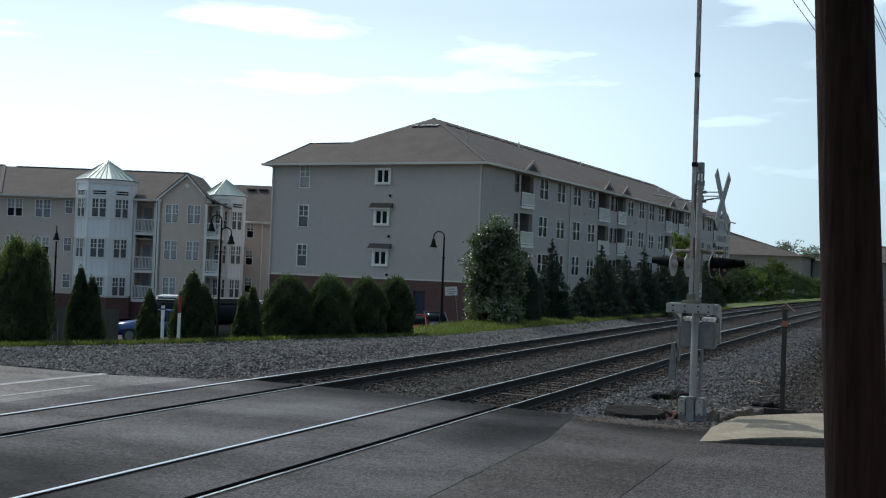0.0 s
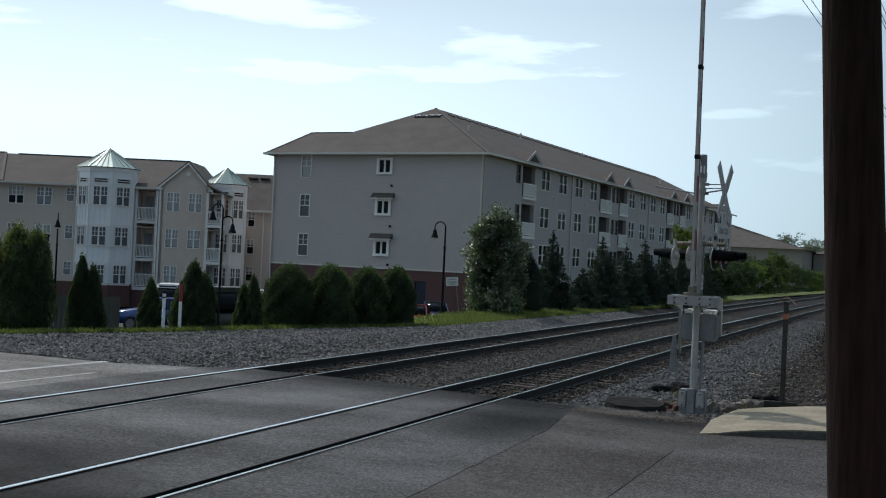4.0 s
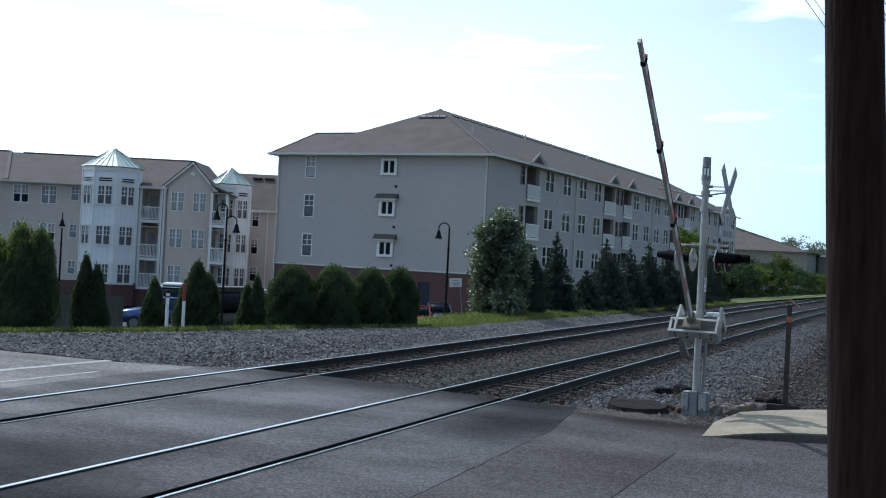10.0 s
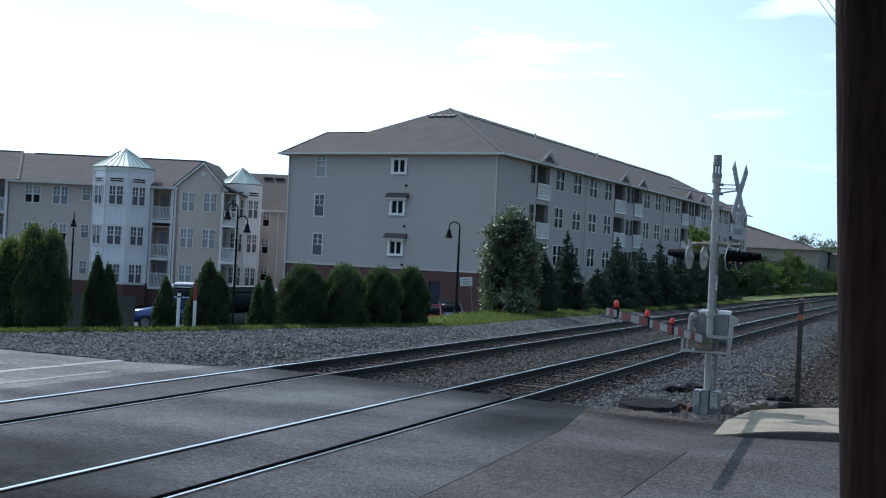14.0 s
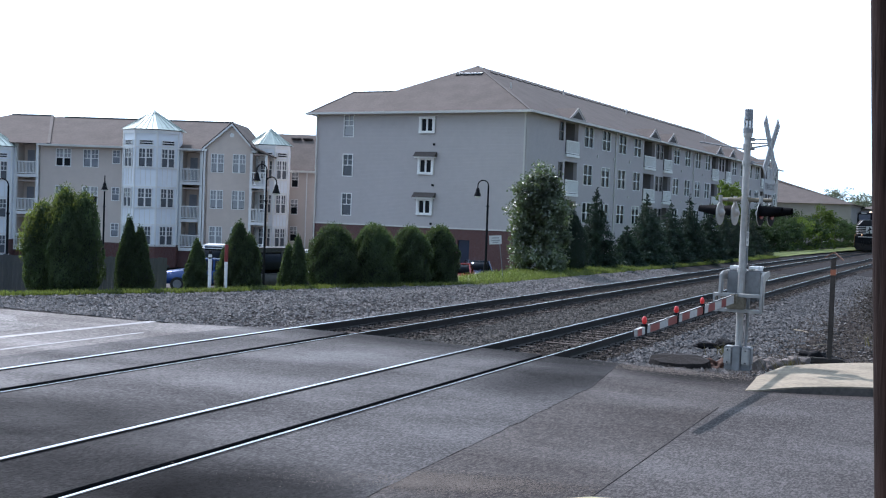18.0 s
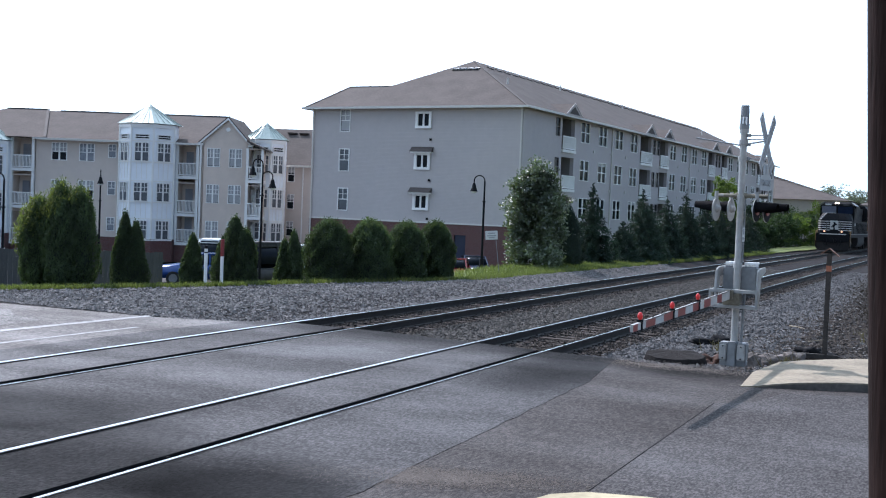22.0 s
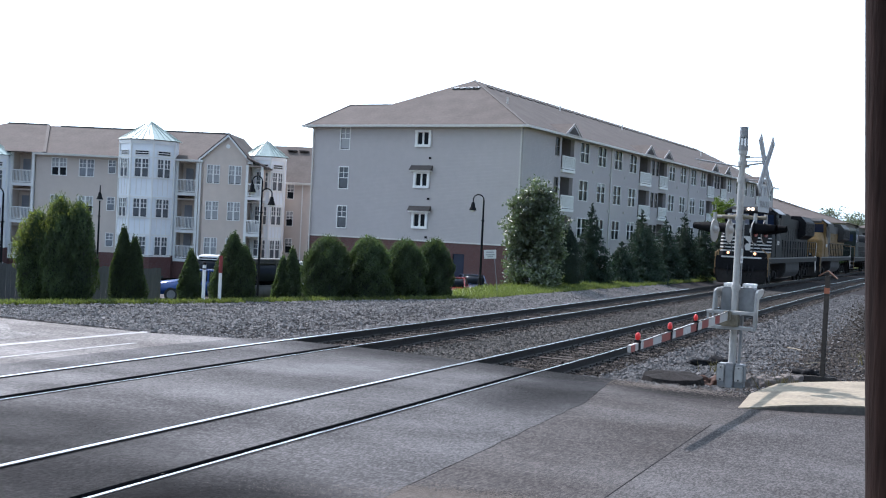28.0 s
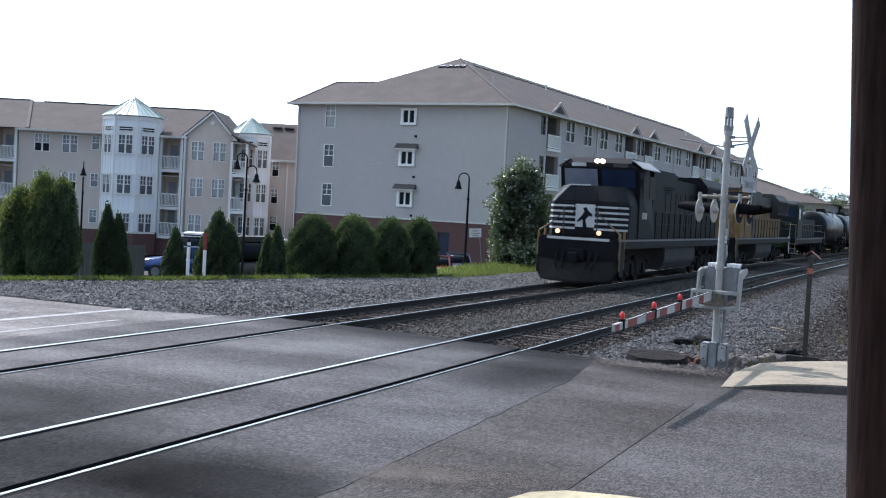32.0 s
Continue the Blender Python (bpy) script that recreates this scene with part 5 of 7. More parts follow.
# the gate: x along the hinge, -y along the lowered arm; it turns about a shaft through the motor box
GATE_AT, GATE_YAW = Vector((-0.054, 0.211, 1.623)), -1.33
ARM_Z = -0.36
gate = part("gate_frame", rounded(bmesh.new(), (-0.376, 0.464, -0.45, -0.285, -0.335, -0.277), by=0.008), M_ALU, sig, "pivoting gate frame in bare metal")
part("lower_bar", rounded(bmesh.new(), (-0.376, 0.464, -0.45, -0.285, -0.6, -0.545), by=0.008), M_ALU, gate)
for x in (-0.376, 0.42):
    part("end_plate", rounded(bmesh.new(), (x, x + 0.044, -0.44, -0.3, -0.55, -0.33), by=0.006), M_ALU, gate)
part("arm_adapter", rounded(bmesh.new(), (-0.13, 0.17, -0.5, -0.29, -0.54, -0.34), (-0.06, 0.06, -0.62, -0.4, -0.44, -0.28), by=0.012), M_LICHEN, gate, "dark greasy arm adapter")
for x in (-0.25, -0.05, 0.18, 0.36):
    for y in (-0.41, -0.32):
        bm = bmesh.new()
        bm_rod(bm, (x, y, -0.62), (x, y, -0.595), 0.014, seg=8)
        part("bolt", bm, M_BLACK, gate)
for x0, x1, back in ((-0.285, -0.245, 0.6), (0.424, 0.464, 0.24)):
    bm = bmesh.new()
    bm_prism(bm, [(-0.45, -0.6), (-0.29, -0.6), (-0.18, -0.05), (back, 0.0), (back + 0.05, 0.05), (back, 0.1), (-0.22, 0.1), (-0.4, 0.06), (-0.45, -0.28)], "x", x0, x1)
    bmesh.ops.bevel(bm, geom=list(bm.edges), offset=0.012, segments=2, affect="EDGES", clamp_overlap=True)
    part("side_arm", bm, M_ALU, gate, "curved side arm of the gate")
bm = bmesh.new()
bm_prism(bm, [(-0.37, 0.28), (-0.33, 0.28), (-0.27, 0.95), (-0.43, 0.95)], "z", -0.09, 0.0)
bmesh.ops.bevel(bm, geom=list(bm.edges), offset=0.015, segments=2, affect="EDGES", clamp_overlap=True)
part("counterweight", bm, M_GALV, gate, "paddle-shaped counterweight")
ARM_LEN, BUTT = 6.42, 0.48


def arm_at(d):
    """Half width and half height of the tapering arm at d metres from the hinge."""
    f = d / ARM_LEN
    return 0.022, 0.075 - 0.03 * f


bm = bmesh.new()
(wa, ha), (wb, hb) = arm_at(BUTT), arm_at(ARM_LEN)
a, b = BUTT, ARM_LEN
p = [bm.verts.new(q) for q in ((-wa, -a, ARM_Z - ha), (wa, -a, ARM_Z - ha), (wa, -a, ARM_Z + ha), (-wa, -a, ARM_Z + ha))]
q = [bm.verts.new(q) for q in ((-wb, -b, ARM_Z - hb), (wb, -b, ARM_Z - hb), (wb, -b, ARM_Z + hb), (-wb, -b, ARM_Z + hb))]
bm.faces.new(p), bm.faces.new(q[::-1])
for k in range(4):
    bm.faces.new((p[k], q[k], q[(k + 1) % 4], p[(k + 1) % 4]))
part("arm_beam", bm, M_ALU, gate, "tapering bare aluminium beam")
edges = (0.48, 1.24, 1.6, 2.08, 2.54, 2.86, 3.28, 3.74, 4.18, 4.45, 4.96, 5.39, 5.85, 6.06, 6.23, 6.42)
PAINT = "WRWRWRWRWRWRWWR"
for i in range(len(edges) - 1):
    a, b = edges[i], edges[i + 1] - 0.002
    (wa, ha), (wb, hb) = arm_at(a), arm_at(b)
    bm = bmesh.new()
    for sgn in (-1, 1):
        bm_prism(bm, [(-a, ARM_Z - ha * 0.96), (-b, ARM_Z - hb * 0.96), (-b, ARM_Z + hb * 0.96), (-a, ARM_Z + ha * 0.96)], "x", sgn * (wa + 0.0005), sgn * (wa + 0.0035))
    part("stripe", bm, M_RED if PAINT[i] == "R" else M_ARM, gate)
bm = bmesh.new()
cable = [(0.028, -0.5, ARM_Z + 0.09)]
for i in range(1, 40):
    d = 0.5 + 5.6 * i / 39
    cable.append((0.028, -d, ARM_Z + arm_at(d)[1] + 0.004 + 0.02 * abs(noise.noise((d * 2.1, 3, 0)))))
for u, v in zip(cable, cable[1:]):
    bm_rod(bm, u, v, 0.007, seg=5, caps=False)
part("lamp_cable", bm, M_WIRE, gate)
for d in (2.87, 4.43, 6.05):
    w, h = arm_at(d)
    bm = rounded(bmesh.new(), (-0.035, 0.035, -d - 0.04, -d + 0.04, ARM_Z - h - 0.012, ARM_Z + h + 0.012), by=0.008)
    bm_rod(bm, (0, -d, ARM_Z + h), (0, -d, ARM_Z + h + 0.035), 0.045, seg=12)
    lampbody = part("arm_lamp", bm, M_BLACK, gate, "small lamp clamped on the arm")
    bm = bmesh.new()
    bmesh.ops.create_uvsphere(bm, u_segments=14, v_segments=10, radius=0.043, matrix=Matrix.Translation((0, -d, ARM_Z + h + 0.078)) @ Matrix.Diagonal((0.8, 0.8, 1.25, 1)))
    part("lens", bm, M_RED_LAMP, lampbody, "red lens")
GATE_ROWS = ((0, 88.3), (6, 88), (6.25, 86), (6.5, 82.2), (7, 76), (7.5, 68.8), (8, 63.4), (8.5, 58.2), (9, 52.8), (9.5, 47.6), (10, 42), (10.5, 37.2), (11, 32.2), (11.5, 27.2),
             (12, 22.4), (12.5, 18), (13, 14.2), (13.5, 10.2), (14.2, 4.4), (14.9, -0.2), (15.5, -1.2), (32, -1.2))


# ---- posts and poles ----
pole = empty("utility_pole", pose(-0.21, 6.1, 1.39), "dark brown creosoted wooden utility pole", "utility pole")
bm = bmesh.new()
axis = Vector((-0.14, -0.01, 2.54)).normalized()
rings = []
for i in range(40):
    h = -1.5 + i * 0.26
    c = axis * (h / axis.z)
    r = 0.153 - 0.0035 * h
    ring = []
    for k in range(28):
        a = 2 * math.pi * k / 28
        rr = r * (1 + 0.012 * noise.noise((math.cos(a) * 3, math.sin(a) * 3, h * 0.7)) + 0.012 * noise.noise((math.cos(a) * 9, math.sin(a) * 9, h * 0.4)))
        ring.append(bm.verts.new((c.x + rr * math.cos(a), c.y + rr * math.sin(a), c.z)))
    rings.append(ring)
for p, q in zip(rings, rings[1:]):
    for k in range(28):
        bm.faces.new((p[k], p[(k + 1) % 28], q[(k + 1) % 28], q[k]))
bm.faces.new(rings[0][::-1])
bm.faces.new(rings[-1])
part("pole_shaft", bm, M_POLE, pole, smooth=True)


def wire(points, r):
    w = empty("overhead_wire", None, "thin black overhead wire", "wire", "wires at the pole")
    bm = bmesh.new()
    for a, b in zip(points, points[1:]):
        bm_rod(bm, a, b, r, seg=5, caps=False)
    part("cable", bm, M_WIRE, w)


def line_pole(y):
    """A pole of the overhead line that runs beside the tracks, with its crossarm."""
    p = empty("utility_pole", pose(-4.27 + 0.0714 * y + 0.9, y, -0.4), "wooden utility pole with a crossarm, carrying wires", "utility pole")
    bm = bmesh.new()
    bm_rod(bm, (0, 0, 0), (0, 0, 9.6), 0.16, 0.11, 16)
    part("pole_shaft", bm, M_POLE, p)
    bm = bmesh.new()
    bm_span(bm, -1.3, 1.3, -0.06, 0.06, 8.74, 8.86)
    part("crossarm", bm, M_POLE, p)


line_pole(-22.0)
line_pole(150.0)
for x0, dz in ((-4.27, 0.0), (-4.1, 0.02), (-2.86, 0.0), (-2.72, 0.03), (-2.6, -0.45)):
    pts = []
    for i in range(13):
        f = i / 12
        y = -22 + 172 * f
        pts.append((x0 + 0.0714 * y, y, 8.5 + dz - 0.25 * (1 - (2 * f - 1) ** 2) + 0.2))
    wire(pts, 0.008)

brown = empty("marker_post", pose(-2.21, 22.85, -0.15), "dark weathered marker post with a small bent metal cap", "post")
bm = rounded(bmesh.new(), (-0.045, 0.045, -0.045, 0.045, 0, 2.06), by=0.012)
part("shaft", bm, M_BROWN, brown)
bm = bmesh.new()
bm_bar(bm, (0.0, 0, 2.17), (-0.16, 0.0, 2.06), 0.18, 0.014)
bm_bar(bm, (0.0, 0, 2.17), (0.18, 0.0, 2.02), 0.18, 0.014)
part("cap_roof", bm, M_CAPRUST, brown, "bent rusty sheet cap")
bm = rounded(bmesh.new(), (-0.05, 0.05, -0.05, 0.05, 1.72, 1.84), by=0.006)
part("band", bm, M_BAND, brown, "faded orange band")

for x, y, h, red in ((-20.12, 27.3, 1.34, 0), (-20.08, 28.05, 1.52, 1)):
    p = empty("marker_post", pose(x, y, -0.2), "slim white marker post with a red top" if red else "slim white marker post with a dark cap", "post", "white marker posts")
    bm = bmesh.new()
    bm_rod(bm, (0, 0, 0), (0, 0, h * (0.66 if red else 0.93)), 0.05, seg=14)
    part("shaft", bm, M_POST, p)
    bm = bmesh.new()
    if red:
        bm_rod(bm, (0, 0, h * 0.66), (0, 0, h), 0.055, seg=14)
        part("top", bm, M_RED, p, "faded red top")
    else:
        bm_rod(bm, (0, 0, h * 0.93), (0, 0, h), 0.06, 0.045, seg=14)
        part("top", bm, M_BLACK, p, "dark cap")
        bm = bmesh.new()
        bm_rod(bm, (0, 0, h * 0.83), (0, 0, h * 0.86), 0.056, seg=14)
        part("band", bm, M_BLACK, p)


def street_lamp(m, h, heads, reach=0.55, drop=0.5, label="black street lamp with a curved arm and bell shade"):
    s = empty("street_lamp", m, label, "street lamp", "black street lamps")
    bm = bmesh.new()
    bm_rod(bm, (0, 0, 0), (0, 0, 0.5), 0.11, 0.08, 14)
    bm_rod(bm, (0, 0, 0.5), (0, 0, h * 0.72), 0.055, 0.045, 12)
    bm_rod(bm, (0, 0, h * 0.72), (0, 0, h * 0.72 + 0.06), 0.075, seg=12)
    bm_rod(bm, (0, 0, h * 0.72), (0, 0, h - reach * 0.5), 0.04, 0.035, 12)
    part("post", bm, M_BLACK, s)
    for side, dz in heads:
        bm = bmesh.new()
        top = h - reach * 0.5 + dz
        pts = []
        for i in range(13):
            a = math.pi * i / 12
            pts.append(Vector((side * reach * 0.5 * (1 - math.cos(a)), 0, top + reach * 0.5 * math.sin(a))))
        pts.append(Vector((side * reach, 0, top - drop * 0.25)))
        for a, b in zip(pts, pts[1:]):
            bm_rod(bm, a, b, 0.026, seg=8)
        arm_ob = part("arm", bm, M_BLACK, s)
        bm = bmesh.new()
        z = top - drop * 0.25
        bm_rod(bm, (side * reach, 0, z - 0.12), (side * reach, 0, z + 0.02), 0.1, 0.05, 14)
        bm_rod(bm, (side * reach, 0, z - 0.34), (side * reach, 0, z - 0.12), 0.17, 0.08, 16)
        part("shade", bm, M_BLACK, arm_ob, "bell-shaped black shade")
        bm = bmesh.new()
        bm_rod(bm, (side * reach, 0, z - 0.4), (side * reach, 0, z - 0.34), 0.08, 0.12, 14)
        part("globe", bm, M_WHITE, arm_ob)
    return s


street_lamp(pose(-18.6, 44.9, -0.1, 0, 0, 15), 4.1, [(-1, 0.0)], 0.46)
street_lamp(pose(-26.1, 39.1, -1.2, 0, 0, 20), 5.45, [(-1, 0.0), (1, -0.5)], 0.42, label="black twin-headed street lamp with curved arms")
street_lamp(pose(-39.8, 44.95, -1.9, 0, 0, 131), 5.7, [(-1, 0.0)], 0.5)
street_lamp(pose(-32.3, 31.3, -1.5, 0, 0, 25), 4.7, [(-1, 0.0)], 0.5)

sign = empty("yard_sign", pose(-17.0, 42.7, -0.1, 0, 0, 22), "leaning post with a small white sign plate", "sign")
bm = bmesh.new()
bm_bar(bm, (0.1, 0, 0), (-0.12, 0, 1.7), 0.05, 0.03)
part("post", bm, M_GALV, sign)
bm = bmesh.new()
bm_box(bm, -0.16, -0.03, 1.62, 0.5, 0.012, 0.36, pose(0, 0, 0, 0, -4, 0))
plate_ob = part("plate", bm, M_WHITE, sign, "small white sign plate")
for z, w in ((1.7, 0.3), (1.6, 0.36), (1.52, 0.24)):
    bm = bmesh.new()
    bm_box(bm, -0.16, -0.038, z, w, 0.004, 0.05, pose(0, 0, 0, 0, -4, 0))
    part("writing_bar", bm, M_LETTER, plate_ob)
# ---- plants ----
def leaf_mesh(name, centres, normals, ups, sizes, widths, material, parent=None, kind=""):
    """Small pointed leaves, each a bent diamond of two triangles."""
    c, n, u = (np.asarray(a, float) for a in (centres, normals, ups))
    s = np.cross(n, u)
    s /= np.linalg.norm(s, axis=1, keepdims=True) + 1e-9
    u = np.cross(s, n)
    sz, wd = np.asarray(sizes)[:, None], np.asarray(widths)[:, None]
    v = np.empty((len(c), 4, 3))
    v[:, 0] = c - u * sz * 0.5
    v[:, 1] = c + s * wd * 0.5 + n * wd * 0.15
    v[:, 2] = c + u * sz * 0.5
    v[:, 3] = c - s * wd * 0.5 + n * wd * 0.15
    base = np.arange(len(c))[:, None] * 4
    ob = from_arrays(name, v.reshape(-1, 3), np.concatenate([base + [0, 1, 2], base + [0, 2, 3]]), material, parent)
    if kind:
        ob["kind"] = kind
    return ob


def unit(v):
    return v / (np.linalg.norm(v, axis=1, keepdims=True) + 1e-9)


def arborvitae(m, h, r, label, seed, peaks=((0, 0, 1.0),), round_top=0.5, n=5200, material=None, group="clipped evergreens along the verge", loose=0):
    """An upright evergreen: a dark hull for the inner shade and a coat of small upward sprays, with one or more leaders
    (x, y, share of height).
    """
    g = np.random.default_rng(seed)
    t = empty("evergreen_shrub", m, label, "shrub", group)
    bm = bmesh.new()
    for px, py, ph in peaks:
        bm_rod(bm, (px * r, py * r, -0.4), (px * r, py * r, h * ph * 0.5), 0.05, 0.02, 8)
    part("trunk", bm, M_BARK, t)
    cs, ns, us = [], [], []
    per = n // len(peaks)
    bm = bmesh.new()
    for px, py, ph in peaks:
        hh, rr = h * ph, r * (1.0, 1.0, 0.72, 0.54, 0.52)[len(peaks)]

        def radius(f):
            lower = np.clip((f + 0.06) / 0.22, 0.0, 1.0) ** 0.5
            return rr * lower * np.clip(1 - f ** (1.0 + 2.2 * round_top), 0, 1) ** (0.85 - 0.35 * round_top)

        f = g.random(per) ** 0.85
        a = g.random(per) * 2 * np.pi
        lump = 1 + 0.13 * np.sin(a * 3 + f * 9 + seed) + 0.1 * np.sin(a * 7 - f * 17 + seed * 2)
        rad = radius(f) * lump * (1 - 0.22 * g.random(per) ** 2) + 0.05 * g.random(per)
        out = np.stack([np.cos(a), np.sin(a), 0.25 + 0 * a], 1)
        cs.append(np.stack([px * r + rad * np.cos(a), py * r + rad * np.sin(a), 0.03 + f * hh * (1 + 0.04 * g.standard_normal(per))], 1))
        ns.append(unit(out + 0.75 * g.standard_normal((per, 3))))
        us.append(unit(out * 0.5 + [0, 0, 1.0] + 0.35 * g.standard_normal((per, 3))))
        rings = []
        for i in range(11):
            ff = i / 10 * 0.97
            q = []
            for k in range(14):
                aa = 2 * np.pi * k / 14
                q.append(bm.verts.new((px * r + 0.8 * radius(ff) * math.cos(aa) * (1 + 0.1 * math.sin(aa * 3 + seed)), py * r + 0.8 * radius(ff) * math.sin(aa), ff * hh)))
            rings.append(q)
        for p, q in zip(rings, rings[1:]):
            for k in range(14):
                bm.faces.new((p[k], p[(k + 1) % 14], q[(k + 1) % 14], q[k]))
    # dark hull stands in for the shade between the sprays
    part("inner_shade_hull", bm, M_ARBOR_CORE, t)
    c = np.concatenate(cs)
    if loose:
        # paler yellow-green sprays at top and left paint in the sunlight
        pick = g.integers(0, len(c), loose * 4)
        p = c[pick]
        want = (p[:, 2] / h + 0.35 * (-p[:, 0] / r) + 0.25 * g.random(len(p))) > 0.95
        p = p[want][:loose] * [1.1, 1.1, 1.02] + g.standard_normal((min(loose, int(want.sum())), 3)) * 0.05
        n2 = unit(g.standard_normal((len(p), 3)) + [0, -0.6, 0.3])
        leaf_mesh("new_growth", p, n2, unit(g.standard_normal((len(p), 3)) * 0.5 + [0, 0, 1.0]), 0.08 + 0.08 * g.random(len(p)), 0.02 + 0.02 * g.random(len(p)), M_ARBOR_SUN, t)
    leaf_mesh("crown", c, np.concatenate(ns), np.concatenate(us), 0.05 + 0.07 * g.random(len(c)), 0.018 + 0.02 * g.random(len(c)), material or M_ARBOR, t)
    return t


TWO = ((-0.28, 0, 1.0), (0.42, 0.1, 0.88))
G = -0.24
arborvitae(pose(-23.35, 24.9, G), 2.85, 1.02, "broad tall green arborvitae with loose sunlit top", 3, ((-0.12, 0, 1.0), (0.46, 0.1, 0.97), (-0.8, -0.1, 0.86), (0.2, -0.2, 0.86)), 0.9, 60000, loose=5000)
arborvitae(pose(-21.75, 25.8, G), 2.13, 0.53, "pair of slim pointed dark green arborvitae", 4, TWO, 0.2, 20000)
arborvitae(pose(-20.95, 27.75, G), 1.56, 0.37, "slim pointed dark green arborvitae", 5, round_top=0.2, n=12000)
arborvitae(pose(-20.2, 28.95, G), 2.1, 0.74, "rounded dark green arborvitae with thin gaps", 6, ((-0.1, 0, 1.0), (0.4, 0, 0.84), (-0.5, 0, 0.74)), 0.7, 26000)
arborvitae(pose(-19.4, 30.75, G), 1.72, 0.43, "pair of slim pointed dark green arborvitae", 7, ((-0.45, 0, 0.84), (0.35, 0, 1.0)), 0.25, 18000)
for x, y, h, r, s in ((-19.0, 32.5, 2.1, 0.82, 11), (-18.15, 33.8, 2.14, 0.8, 12), (-17.6, 35.5, 2.1, 0.74, 13), (-17.2, 37.1, 2.14, 0.68, 14)):
    arborvitae(pose(x, y, G), h, r, "rounded dense dark green arborvitae in a row", s, round_top=1.0, n=23000)
arborvitae(pose(-16.95, 51.6, 0.0), 2.7, 0.95, "dark green evergreen beside the pear tree", 15, round_top=0.3, n=12000, material=M_SPRUCE)


def broadleaf(m, h, r, z0, label, seed, n, leaf=0.13, material=None, name="tree", trunk_r=0.07, cat="tree", group="", limbs=26, low=0.8):
    """A tapered trunk, limbs, and leaves in many small clumps about the limbs' ends."""
    g = np.random.default_rng(seed)
    t = empty(name, m, label, cat, group)
    bm = bmesh.new()
    tips = []
    bm_rod(bm, (0, 0, -0.3), (0, 0, h * 0.55), trunk_r, trunk_r * 0.55, 10)
    bm_rod(bm, (0, 0, h * 0.55), (0.03, 0, h * 0.93), trunk_r * 0.55, 0.01, 8)
    for i in range(limbs):
        f = 0.03 + 0.89 * (i + 0.5) / limbs
        a = i * 2.4 + g.random()
        reach = r * (0.55 + 0.45 * g.random()) * (1 - 0.78 * max(0, (f - 0.38) / 0.62) ** 1.5) * (low + (1.15 - low) * min(1, f / 0.3))
        z1 = z0 + f * (h - z0)
        tip = Vector((math.cos(a) * reach, math.sin(a) * reach, min(h, z1 + reach * (0.45 if f > 0.2 else 0.05))))
        bm_rod(bm, (0, 0, max(z1 - reach * 0.25, 0.2)), tip, trunk_r * 0.35, 0.008, 6)
        tips += [tip, tip * 0.66 + Vector((0, 0, z1)) * 0.34, tip * 0.85 + Vector((0, 0, z1)) * 0.15]
    tips.append(Vector((0, 0, h)))
    part("trunk", bm, M_BARK, t)
    tp = np.array([tuple(v) for v in tips])
    clump = tp[g.integers(0, len(tp), max(40, n // 26))] + g.standard_normal((max(40, n // 26), 3)) * [r * 0.17, r * 0.17, h * 0.045]
    c = clump[g.integers(0, len(clump), n)] + g.standard_normal((n, 3)) * [0.13, 0.13, 0.11] * max(0.8, r / 1.4)
    c = c[c[:, 2] > z0 * 0.6]
    k = len(c)
    leaf_mesh("crown", c, unit(g.standard_normal((k, 3)) + [0, 0, 0.7]), unit(g.standard_normal((k, 3)) + [0, 0, -0.4]), leaf * (0.7 + 0.6 * g.random(k)), leaf * 0.62 * (0.7 + 0.6 * g.random(k)), material or M_LEAF, t)
    return t


broadleaf(pose(-17.62, 48.9, -0.05), 4.6, 1.25, 0.05, "young pear tree with dense glossy leaves in summer", 21, 30000, 0.15, limbs=56, low=1.2)


